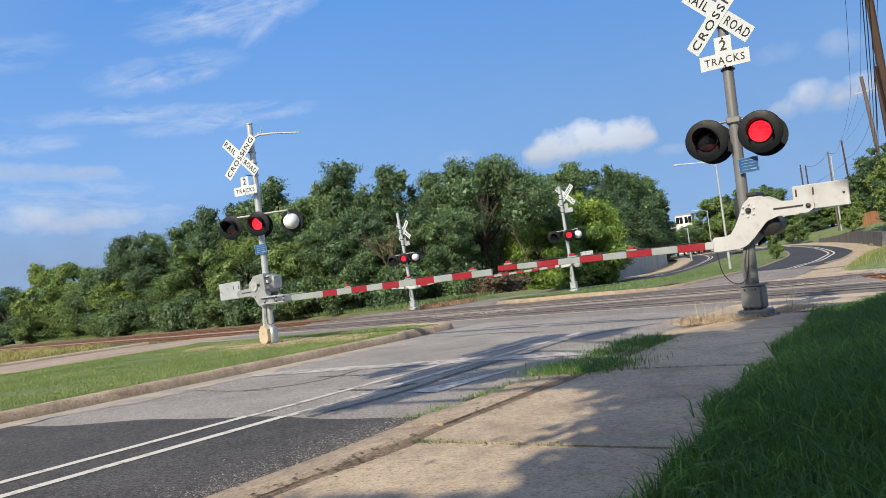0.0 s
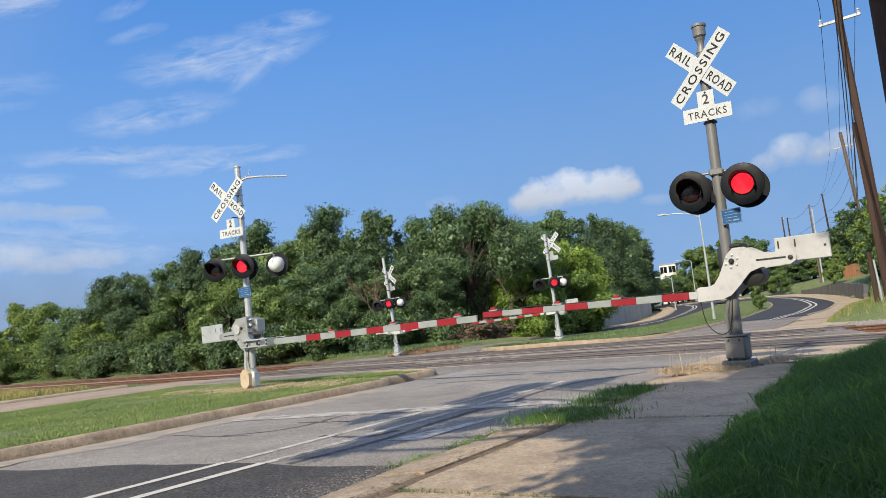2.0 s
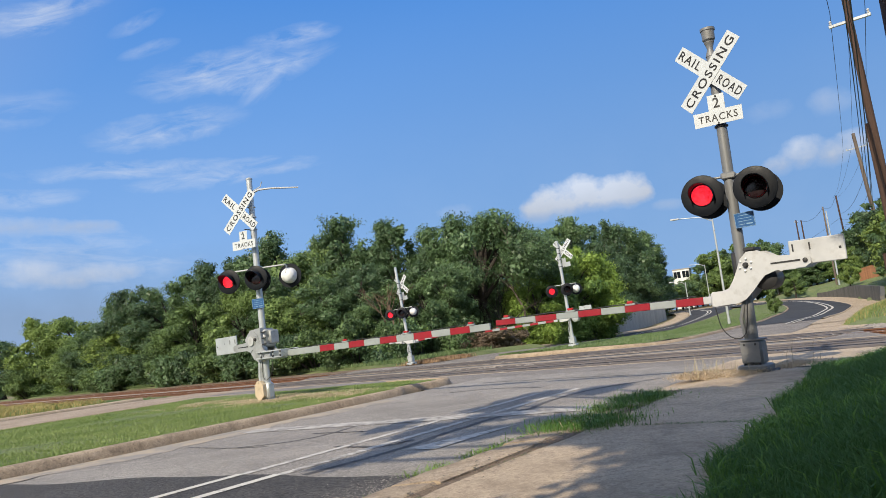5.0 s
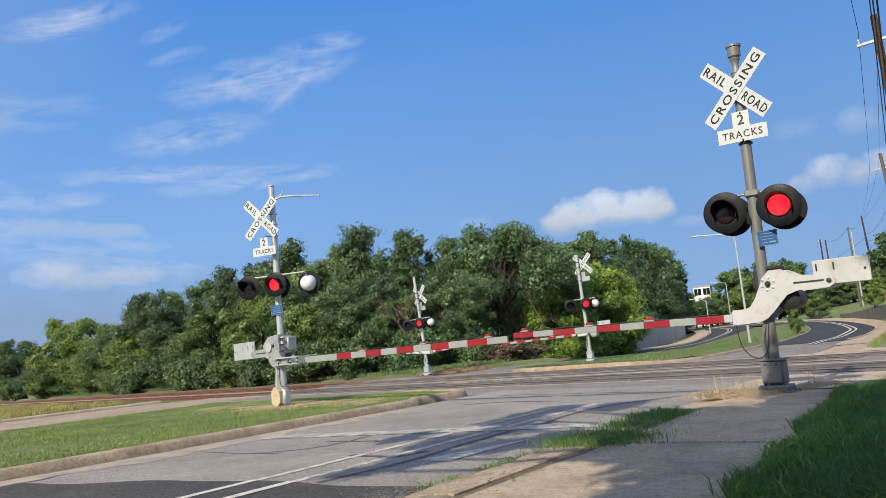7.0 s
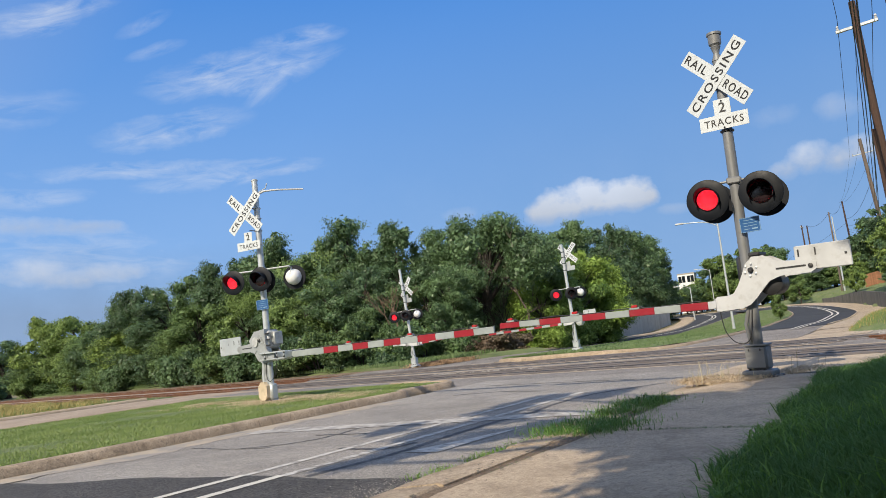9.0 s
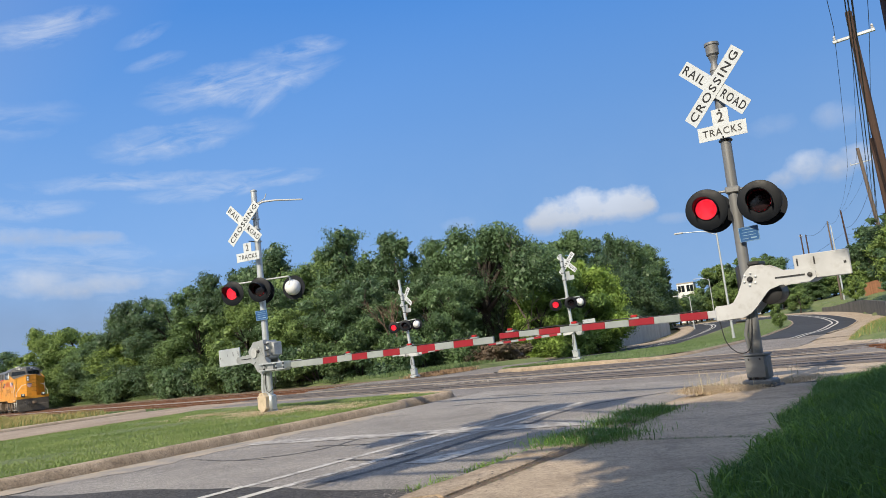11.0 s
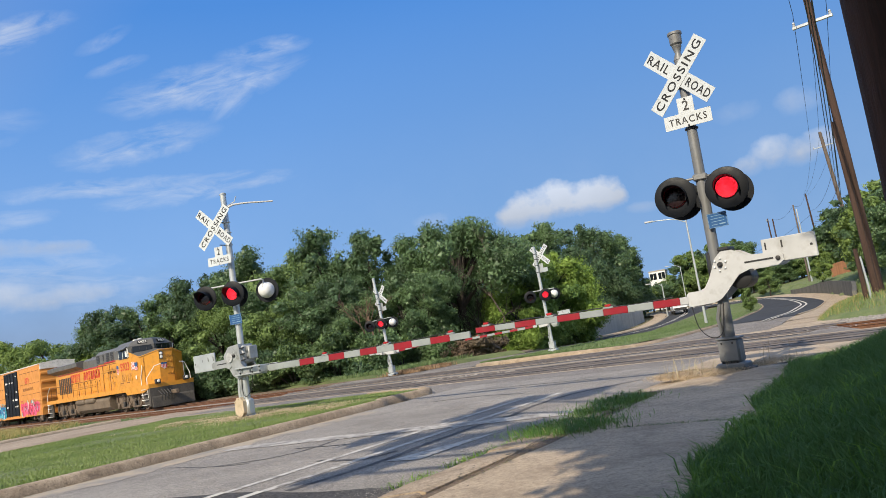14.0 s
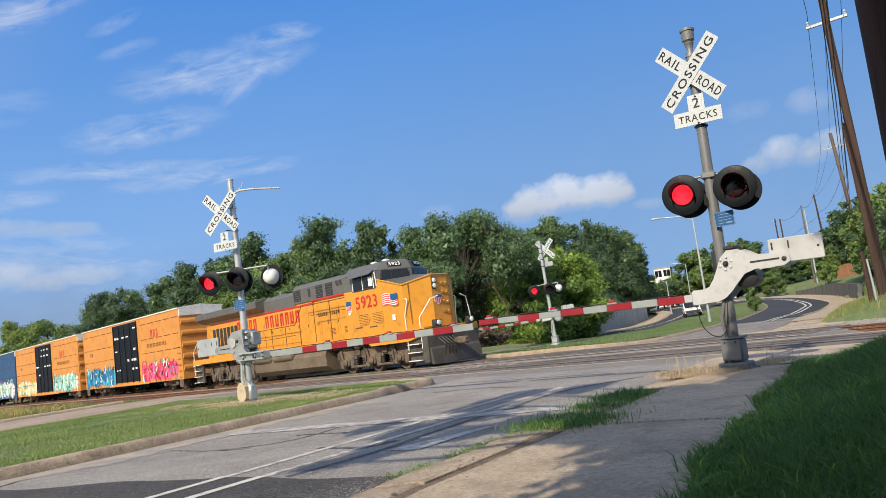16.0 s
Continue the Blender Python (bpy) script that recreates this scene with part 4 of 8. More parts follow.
def pavement_slabs():
    root = thing("pavement", "old concrete pavement of large slabs with grassy joints", "pavement", kind="structure")
    rng = random.Random(5)
    joints = [-14.4, -11.7, -9.0, -6.3, -3.6, -1.4, 1.1, 3.72, 6.45, 9.2]
    for r0, r1 in zip(joints, joints[1:]):
        b = MB()
        t = rng.uniform(-0.01, 0.01)
        k = 4
        verts = []
        for z0 in (0.0, -0.1):
            for i in range(k + 1):
                for j in range(k + 1):
                    q, r = KERB_R + 0.58 + (2.35) * i / k, r0 + 0.012 + (r1 - r0 - 0.024) * j / k
                    verts.append((*qr(q, r), 0.098 + t * (j / k - 0.5) + 0.003 * noise.noise((q * 2, r * 2, 1)) + z0))
        faces, n = [], (k + 1) ** 2
        for i in range(k):
            for j in range(k):
                a = i * (k + 1) + j
                faces.append((a, a + k + 1, a + k + 2, a + 1))
        rim = [i * (k + 1) for i in range(k + 1)] + [k * (k + 1) + j for j in range(1, k + 1)] + [i * (k + 1) + k for i in range(k - 1, -1, -1)] + [j for j in range(k - 1, 0, -1)]
        for a, c in zip(rim, rim[1:] + rim[:1]):
            faces.append((a, a + n, c + n, c))
        b.add(verts, faces).make("slab", M["concrete"], root, smooth=False)


# ---- tracks ----
def tracks():
    for v0, name, open_s in ((NEAR_TRACK, "near_track", 4.9), (FAR_TRACK, "far_track", 7.6)):
        root = thing(name, "railway track with rusty rails on ballast", "railway track", kind="structure")
        rot = Matrix.Rotation(-TRACK, 4, "Z")
        for side in (-0.7175, 0.7175):
            prof = [(-0.075, -0.17), (0.075, -0.17), (0.07, -0.15), (0.012, -0.135), (0.012, -0.045), (0.037, -0.035), (0.037, -0.003), (0.03, 0.0), (-0.03, 0.0), (-0.037, -0.003), (-0.037, -0.035), (-0.012, -0.045), (-0.012, -0.135), (-0.07, -0.15)]
            b = MB().prism([(a + v0 + side, z + RAIL_Z) for a, z in prof], -60, 240, "y")
            for k, p in enumerate(b.v):
                b.v[k] = (*vs(p[0], p[1]), p[2])
            b.make("rail", M["rail"], root, smooth=False)
            b = MB().prism([(v0 + side - 0.026, RAIL_Z + 0.001), (v0 + side + 0.026, RAIL_Z + 0.001), (v0 + side + 0.026, RAIL_Z + 0.004), (v0 + side - 0.026, RAIL_Z + 0.004)], -60, 240, "y")
            for k, p in enumerate(b.v):
                b.v[k] = (*vs(p[0], p[1]), p[2])
            b.make("rail_head", M["rail_top"], root, smooth=False)
        me = MB().box((0, 0, 0), (2.6, 0.22, 0.16), 0.01).mesh("tie", M["tie"], False)
        for k in range(260):
            s = -24 + k * 0.54 + (27.0 if -24 + k * 0.54 > open_s + 0.1 else 0)
            if s > 105:
                break
            ob = new("tie", me)
            ob.parent = root
            ob.matrix_basis = Matrix.Translation((*vs(v0, s), RAIL_Z - 0.245)) @ rot
        # flat dark strips put in for the shaded flangeway gaps and joints, and pale header strips
        for dv, w, mat, z in ((-0.63, 0.09, "tar", 0.004), (0.63, 0.09, "tar", 0.004), (-0.79, 0.05, "tar", 0.003), (0.79, 0.05, "tar", 0.003), (-1.47, 0.07, "tar", 0.002), (1.47, 0.07, "tar", 0.002), (-1.68, 0.3, "concrete", 0.002), (1.68, 0.3, "concrete", 0.002), (-2.02, 0.12, "tar", 0.003), (0.0, 0.05, "tar", 0.016)):
            patch("crossing_strip", lambda a, b: (*vs(v0 + dv + w * (a - 0.5) + 0.02 * math.sin(23 * b + dv), open_s + (31.4 - open_s) * b), RAIL_Z + z + (0.008 if abs(dv) < 1.4 else 0.0)), 1, 30, M[mat], parent=root)
        # crossing panels between and outside the rails
        pan = MB().box((0, 0, 0), (0.62, 2.38, 0.1), 0.012).mesh("crossing_panel", M["panel"], False)
        for k in range(11):
            s = open_s + 1.1 + 2.42 * k
            if s > 31.2:
                break
            for dv in (-1.13, -0.34, 0.34, 1.13):
                ob = new("crossing_panel", pan)
                ob.parent = root
                ob.matrix_basis = Matrix.Translation((*vs(v0 + dv, s), RAIL_Z - 0.042)) @ rot
    # ballast, one bed on each side of the crossing
    for s0, s1, w in ((-60, 9.0, 13.0), (28.2, 240, 10.4)):
        patch("ballast_bed", lambda a, b: (*vs(14.6 + w * a, s0 + (s1 - s0) * b), -0.2 - 0.16 * (smooth(0.12, 0.0, a) + smooth(0.88, 1.0, a)) + 0.02 * math.sin(37 * a + 3 * b)), 20, 40, M["ballast"], label="pale stone ballast under the tracks", category="ballast")


def scattered_stones():
    rng = np.random.default_rng(3)
    v, f = [], []

    def stones(n, place, size):
        for _ in range(n):
            x, y, z = place()
            s = size * rng.uniform(0.5, 1.3)
            a = rng.uniform(0, 6.28)
            k = len(v)
            for dx, dy, dz in ((1, 0, 0), (0, 0.8, 0), (-1.1, 0, 0), (0, -0.9, 0), (0.1, 0.1, 0.8)):
                dx, dy = dx + rng.uniform(-0.25, 0.25), dy + rng.uniform(-0.25, 0.25)
                v.append((x + s * (dx * math.cos(a) - dy * math.sin(a)), y + s * (dx * math.sin(a) + dy * math.cos(a)), z + s * dz - 0.002))
            f.extend([(k, k + 1, k + 4), (k + 1, k + 2, k + 4), (k + 2, k + 3, k + 4), (k + 3, k, k + 4)])

    stones(170, lambda: (*vs(rng.choice([16.0, 18.4, 20.6, 23.1]) + rng.normal(0, 0.25), rng.uniform(6, 27)), RAIL_Z + 0.012), 0.03)
    stones(70, lambda: (*vs(17.8 + rng.normal(0, 0.12), rng.uniform(15.3, 20.4)), RAIL_Z + 0.012), 0.05)
    stones(9000, lambda: (*vs(rng.uniform(22.75, 26.8), rng.uniform(-6, 9.2)), -0.16 - 0.04 * rng.random()), 0.07)
    stones(9000, lambda: (*qr(-3.63 - abs(rng.normal(0, 0.3)), rng.uniform(-1, 7.5)), 0.007), 0.0065)
    tagged(new("loose_stones", raw_mesh("loose_stones", np.array(v), np.array(f), M["stone"])), "loose pale stones along the rails and gutter", "gravel", kind="stuff")


# ---- crossing signals ----
LENSES = []


def lamp(parent, x, y, z, facing, at):
    """A flashing-light unit: dark round backing, housing, visor and a lens that shows its lit or its dull side in turn."""
    m = at @ pose(x, y, z, 0, 0, 0.0 if facing < 0 else 180.0)
    front = m @ pose(0, 0, 0, 90, 0, 0)                          # local z points out of the lens
    disc = MB().lathe([(0.165, -0.004), (0.165, 0.008), (0.28, 0.008), (0.29, 0.002), (0.29, -0.012), (0.165, -0.012)], 36, front).make("backing_disc", M["black"], parent)
    MB().lathe([(0.02, -0.245), (0.09, -0.235), (0.15, -0.19), (0.185, -0.10), (0.19, -0.014)], 24, front).make("housing", M["dome_white"] if facing > 0 else M["black"], disc, "white dome-shaped housing" if facing > 0 else "")
    b = MB()
    n = 22
    verts, faces = [], []
    for k in range(n + 1):
        a = radians(-28 + 236 * k / n)
        cut = 0.11 + 0.21 * max(0.0, math.sin(a)) ** 0.7
        for rr in (0.166, 0.158):
            verts.append((rr * math.cos(a), rr * math.sin(a), 0.0))
            verts.append((rr * math.cos(a), rr * math.sin(a) - 0.05 * cut, cut))
    for k in range(n):
        i = 4 * k
        faces += [(i, i + 4, i + 5, i + 1), (i + 2, i + 3, i + 7, i + 6), (i + 1, i + 5, i + 7, i + 3)]
    b.add(verts, faces, front).make("visor", M["black"], disc)
    MB().lathe([(0.157, -0.02), (0.157, 0.0), (0.15, 0.004)], 30, front).make("lens_ring", M["dark_metal"], disc)
    # flashing is imitated by turning a two-sided lens: glowing side or dull side to the front
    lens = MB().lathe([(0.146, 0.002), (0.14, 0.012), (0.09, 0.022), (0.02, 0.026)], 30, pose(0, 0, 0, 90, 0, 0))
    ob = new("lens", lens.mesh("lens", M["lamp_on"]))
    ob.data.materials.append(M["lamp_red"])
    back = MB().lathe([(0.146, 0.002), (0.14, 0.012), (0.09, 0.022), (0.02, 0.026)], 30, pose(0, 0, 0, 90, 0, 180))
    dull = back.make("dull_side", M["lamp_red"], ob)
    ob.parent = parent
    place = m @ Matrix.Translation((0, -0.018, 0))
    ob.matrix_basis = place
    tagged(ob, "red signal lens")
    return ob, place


def crossbuck(parent, z, y, at):
    """Two crossed white blades with their words, and the plates for the number of tracks."""
    cross = MB().box((0, 0, 0), (1.22, 0.006, 0.228), 0.003)
    a = cross.make("blade", M["sign_white"], parent, "white blade lettered RAIL ROAD", at @ Matrix.Translation((0, y + 0.004, z)) @ pose(0, 0, 0, 0, 45, 0))
    b = new("blade", a.data)
    b.parent = parent
    b.matrix_basis = at @ Matrix.Translation((0, y - 0.004, z)) @ pose(0, 0, 0, 0, -45, 0)
    tagged(b, "white blade lettered CROSSING")
    for host, text, x, w in ((a, "RAIL", -0.375, 0.4), (a, "ROAD", 0.375, 0.42), (b, "CROSSING", 0.0, 1.12)):
        t = new("lettering", letters(text, 0.128, w, M["ink"], spaced=1.22))
        t.parent = host
        t.matrix_basis = Matrix.Translation((x, -0.0055, 0))
    return a


def track_plates(parent, z, y, lettered, at):
    up = MB().box((0, y, z + 0.145), (0.23, 0.006, 0.23), 0.003, at).make("number_plate", M["sign_white"] if lettered else M["galv"], parent, "white plate with the figure 2" if lettered else "bare metal plate seen from behind")
    low = MB().box((0, y - 0.002, z - 0.07), (0.67, 0.006, 0.21), 0.003, at).make("tracks_plate", M["sign_white"] if lettered else M["galv"], parent, "white plate with the word TRACKS" if lettered else "bare metal plate seen from behind")
    if lettered:
        for host, text, zz, w, h in ((up, "2", z + 0.14, 0.09, 0.145), (low, "TRACKS", z - 0.07, 0.54, 0.105)):
            t = new("lettering", letters(text, h, w, M["ink"], spaced=1.2))
            t.parent = host
            t.matrix_basis = at @ Matrix.Translation((0, y - 0.0065, zz))
    for zz in (z + 0.235, z - 0.155):
        MB().lathe([(0.014, 0), (0.014, 0.008), (0.006, 0.012)], 8, at @ Matrix.Translation((0, y - 0.004, zz)) @ pose(0, 0, 0, 90, 0, 0)).make("bolt", M["dark_metal"], up if zz > z else low)


def blue_notice(parent, x, z, y, turn=0.0, big=1.0):
    m = Matrix.Translation((x, y, z)) @ pose(0, 0, 0, 0, -2, turn) @ Matrix.Scale(big, 4)
    ob = MB().box((0, 0, 0), (0.33, 0.004, 0.26), 0.002).make("notice_sign", M["blue_sign"], parent, "small blue notice with white lines", m)
    for i, (w, dx) in enumerate(((0.24, 0.0), (0.27, 0.0), (0.25, 0.0), (0.12, -0.06), (0.12, 0.07))):
        zz = (0.08, 0.03, -0.02, -0.075, -0.075)[i]
        MB().box((dx, -0.0035, zz), (w * 0.85, 0.002, 0.009 if i < 4 else 0.022)).make("text_bar", M["notice_ink"], ob, smooth=False)
    rim = MB()
    for cx, cz, sx, sz in ((0, 0.123, 0.32, 0.006), (0, -0.123, 0.32, 0.006), (0.158, 0, 0.006, 0.24), (-0.158, 0, 0.006, 0.24)):
        rim.box((cx, -0.0035, cz), (sx, 0.002, sz))
    rim.make("border", M["notice_ink"], ob, smooth=False)


def gate_arm(parent, d, root_x, root_z, bands, first, lamps, y, slope=0.0, tall=0.112):
    """A striped gate arm from root_x, going to the side d (+1 right, -1 left). bands: where each band begins, and the end; first: red or white."""
    m = Matrix.Translation((root_x, y, root_z)) @ pose(0, 0, 0, 0, -slope * d, 0 if d > 0 else 180)
    arm = MB().box((bands[0] / 2, 0, 0), (bands[0], 0.06, tall), 0.01).make("gate_arm", M["alu"], parent, "striped gate arm, lowered", m)
    length = bands[-1]
    for i, (x0, x1) in enumerate(zip(bands, bands[1:])):
        h0 = tall - 0.018 * x0 / length
        red = (i + first) % 2
        MB().box(((x0 + x1) / 2, 0, 0), (x1 - x0 - 0.002, 0.045, h0), 0.006).make("band", M["red_band" if red else "white_band"], arm, smooth=False)
    cable = [(x0, 0.0, tall / 2 + 0.012 + 0.01 * math.sin(5 * x0)) for x0 in np.linspace(0.3, length - 0.4, 14)]
    MB().tube(cable, 0.009, 5).make("arm_cable", M["cable"], arm)
    for at in lamps:
        unit = MB().box((at, 0, tall / 2 + 0.008), (0.17, 0.06, 0.03), 0.01).make("lamp_base", M["white_band"], arm)
        MB().box((at, 0, tall / 2 + 0.042), (0.1, 0.06, 0.04), 0.018).make("arm_lamp", M["arm_lamp"], unit, "small red arm lamp")
        MB().tube([(at - 0.16, 0, tall / 2), (at - 0.1, 0, tall / 2 + 0.03), (at, 0, tall / 2 + 0.03)], 0.012, 5).make("lamp_lead", M["cable"], unit)
    return arm


def signal_mast(name, label, m, d, high, steel, arm_root, bands, first, lamps, cw, bell=False, street=False, behind=False, box_mat="beige", arm_slope=0.0, head=0.0, sign_head=None, sign_x=0.0, sign_drop=0.0, plate_drop=0.64,  front=None, back=None, plate_head=None, lug=0.1, lamp_z=None, arm_h=0.112):
    """A crossing signal: mast, crossed blades, flashing lights, gate mechanism and arm. d: the arm's side."""
    root = thing(name, label, "crossing signal", m, group="crossing signals")
    st = M[steel]
    base = MB()
    base.lathe([(0.27, 0.0), (0.27, 0.03), (0.15, 0.05), (0.13, 0.14), (0.1, 0.18)], 20)
    base.make("base_flange", st, root)
    for k in range(4):
        a = radians(45 + 90 * k)
        MB().lathe([(0.022, 0.0), (0.022, 0.05), (0.012, 0.07)], 6, Matrix.Translation((0.21 * math.cos(a), 0.21 * math.sin(a), 0.03))).make("anchor_bolt", M["dark_metal"], root)
    MB().tube([(0, 0, 0.05), (0, 0, high * 0.55), (0, 0, high)], [0.078, 0.076, 0.07], 20).make("mast", st, root)
    # junction box at the foot
    if box_mat == "beige":
        jb = MB().prism([(-0.21, 0.16), (-0.21, 0.43), (-0.15, 0.47), (-0.11, 0.52), (0.01, 0.52), (0.05, 0.47), (0.11, 0.43), (0.11, 0.16), (0.05, 0.12), (-0.01, 0.08), (-0.09, 0.08), (-0.15, 0.12)], -0.22, -0.13, "y").make("junction_box", M["beige"], root, "beige box at the foot of the mast", smooth=False)
        for bx, bz in ((-0.05, 0.48), (-0.05, 0.12), (-0.17, 0.42), (0.07, 0.42), (-0.17, 0.17), (0.07, 0.17)):
            MB().lathe([(0.018, 0.0), (0.018, 0.012), (0.008, 0.018)], 8, pose(bx, -0.22, bz, 90, 0, 0)).make("lid_bolt", M["beige"], jb)
        MB().box((0.03, -0.03, 0.28), (0.29, 0.2, 0.38), 0.04).make("base_casting", st, root)
        MB().box((0.1, 0.0, 0.025), (0.62, 0.44, 0.05), 0.02).make("base_plate", st, root)
        MB().tube([(-0.1, -0.1, 0.42), (-0.12, -0.1, 0.62), (-0.1, -0.08, 0.95), (-0.08, -0.06, 1.25)], 0.045, 10).make("conduit", st, root)
    else:
        MB().box((0, -0.02, 0.285), (0.29, 0.27, 0.34), 0.035).make("junction_box", st, root)
        MB().box((0, -0.162, 0.295), (0.26, 0.024, 0.28), 0.02).make("box_lid", st, root)
        MB().box((0, -0.02, 0.46), (0.31, 0.29, 0.025), 0.012).make("box_rim", st, root)
        MB().box((0, -0.02, 0.075), (0.4, 0.36, 0.09), 0.03).make("base_casting", st, root)
        MB().box((0, -0.02, 0.02), (0.5, 0.44, 0.04), 0.012).make("base_plate", M["dark_metal"], root)
        for bx in (-0.1, 0.1):
            MB().box((bx, -0.15, 0.09), (0.035, 0.05, 0.1), 0.01).make("foot_lug", M["dark_metal"], root)
            MB().box((bx * 0.75, -0.178, 0.40), (0.02, 0.012, 0.03), 0.004).make("latch", M["dark_metal"], root)
        MB().box((0, -0.178, 0.14), (0.05, 0.01, 0.03), 0.003).make("lid_bar", M["dark_metal"], root)
    # signs
    y = 0.13 if behind else -0.22 if street else -0.12
    zc = (high - 0.42 if not bell else high - 0.23) - sign_drop
    turn = pose(0, 0, 0, 0, 0, head)
    swing = turn if sign_head is None else pose(0, 0, 0, 0, 0, sign_head)
    crossbuck(root, zc, y, swing @ Matrix.Translation((sign_x, 0, 0)))
    track_plates(root, zc - plate_drop, y, not behind, (swing if plate_head is None else pose(0, 0, 0, 0, 0, plate_head)) @ Matrix.Translation((sign_x * 0.75, 0, 0)))
    for zz in (zc + 0.1, zc - 0.15, zc - 0.45, zc - 0.78):
        MB().lathe([(0.088, -0.015), (0.095, -0.01), (0.095, 0.01), (0.088, 0.015)], 18, Matrix.Translation((0, 0, zz))).make("clamp_band", M["dark_metal"] if not street else st, root)
        if abs(y) > 0.13:
            MB().tube([(0, 0, zz), (sign_x * 0.6, y + 0.005, zz)], 0.012, 6, True, turn).make("bracket", M["dark_metal"], root)
    # lights
    zl = lamp_z or (2.92 if street else 2.60)
    spread = 0.5 if street or behind else 0.43
    fr, bk = front or (-spread, spread), back or (-spread, spread)
    MB().tube([(min(fr + bk) - 0.02, -0.02, zl + 0.25), (max(fr + bk) + 0.02, -0.02, zl + 0.25)], 0.019, 10, True, turn).make("crossarm", st if bell else M["alu"], root)
    MB().box((0, 0, zl + 0.25), (0.2, 0.2, 0.1), 0.02, turn).make("crossarm_clamp", st, root)
    for face, yy, xs in ((-1, -0.2, fr), (1, 0.17, bk)):
        for i, x in enumerate(xs):
            hang = MB().tube([(x, -0.02, zl + 0.25), (x, yy * 0.6, zl + 0.23), (x, yy - face * 0.16, zl + 0.05)], 0.02, 8, True, turn)
            hang.make("lamp_bracket", st if bell else M["alu"], root)
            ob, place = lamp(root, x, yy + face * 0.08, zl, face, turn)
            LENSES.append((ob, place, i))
    if bell:
        MB().lathe([(0.078, 0), (0.04, 0.11), (0.06, 0.18), (0.072, 0.21), (0.05, 0.24)], 18, Matrix.Translation((0, 0, high - 0.02))).make("bell_neck", st, root)
        MB().lathe([(0.06, 0), (0.088, 0.03), (0.092, 0.16), (0.104, 0.165), (0.104, 0.2), (0.05, 0.212)], 20, Matrix.Translation((0, 0, high + 0.2))).make("bell", st, root, "grey bell on the mast head")
    else:
        MB().lathe([(0.08, 0), (0.082, 0.03), (0.03, 0.06)], 18, Matrix.Translation((0, 0, high))).make("mast_cap", st, root)
    if street:
        MB().tube([(0.02, 0.02, high - 0.34), (0.16, 0.13, high - 0.27), (0.4, 0.32, high - 0.27), (0.92, 0.73, high - 0.33)], [0.025, 0.025, 0.022, 0.018], 10).make("bracket_arm", M["alu"], root, "thin white bracket arm")
        MB().tube([(0.03, 0.02, high - 0.3), (0.2, 0.16, high - 0.2), (0.23, 0.19, high - 0.08)], 0.012, 8).make("hook", st, root)
    if not behind:
        blue_notice(root, 0.05 if not bell else 0.16, 2.12 if not street else 2.33, -0.1, 30 if street else 8, 0.8 if bell else 0.9)
    # gate mechanism
    pz = 1.52
    MB().box((-0.03 * d, 0.12 if not street else 0.1, pz - 0.02), (0.32, 0.34, 0.42), 0.04).make("gate_machine", M["dark_metal"] if bell else M["cast_grey"], root)
    MB().box((-0.08 * d, 0.11, pz + 0.19), (0.26, 0.32, 0.05), 0.02).make("machine_lid", M["dark_metal"] if bell else M["cast_grey"], root)
    MB().lathe([(0.13, -0.2), (0.16, -0.16), (0.16, 0.16), (0.1, 0.2)], 18, Matrix.Translation((-0.3 * d, 0.12, pz - 0.24)) @ pose(0, 0, 0, 90, 0, 0)).make("motor", M["dark_metal"] if bell else st, root)
    zr = arm_root[1]
    c0, c1, cz0, cz1 = cw
    cm = (cz0 + cz1) / 2
    end = -c0 - lug
    prof = [(0.42, zr + 0.11), (0.40, zr - 0.1), (0.06, zr - 0.08), (-0.04, zr - 0.04), (-0.14, zr + 0.05), (-0.25, zr + 0.17), (-0.33, cm - 0.25), (-0.48, cm - 0.2), (end + 0.08, cm - 0.2), (end, cm - 0.15), (end, cm - 0.07), (end + 0.06, cm - 0.03), (-0.46, cm), (-0.37, pz + 0.1), (-0.28, pz + 0.15), (-0.13, pz + 0.15), (-0.03, pz + 0.06), (0.03, pz - 0.08), (0.1, zr + 0.24), (0.17, zr + 0.14), (0.25, zr + 0.11)]
    for yy in (-0.145, 0.22):
        MB().prism([(a * d, z) for a, z in prof], yy - 0.012, yy + 0.012, "y").make("arm_plate", M["alu" if bell or behind else "cast_grey"], root, "cast metal arm plate", smooth=False)
    MB().box((-(c0 + c1) / 2 * d, -0.11, cm), (c1 - c0, 0.04, cz1 - cz0), 0.012).make("counterweight", M["alu"] if bell else M["galv"], root, "flat metal counterweight", smooth=False)
    for bx in (-c0 - 0.05, -c0 - 0.26):
        MB().box((bx * d, -0.132, cm + 0.07), (0.02, 0.008, 0.1), 0.003).make("slot", M["dark_metal"], root, smooth=False)
    MB().box((-(c1 - 0.06) * d, -0.132, cm), (0.03, 0.008, 0.03), 0.003).make("slot", M["dark_metal"], root, smooth=False)
    MB().box((-0.62 * d, -0.16, cm - 0.1), (0.38, 0.006, 0.022)).make("plate_slot", M["dark_metal"], root, smooth=False)
    for k in range(6):
        a = radians(60 * k + 20)
        MB().lathe([(0.016, 0), (0.016, 0.014), (0.008, 0.018)], 6, Matrix.Translation((-0.1 * d + 0.085 * math.cos(a), -0.157, pz - 0.03 + 0.085 * math.sin(a))) @ pose(0, 0, 0, 90, 0, 0)).make("plate_bolt", M["galv"], root)
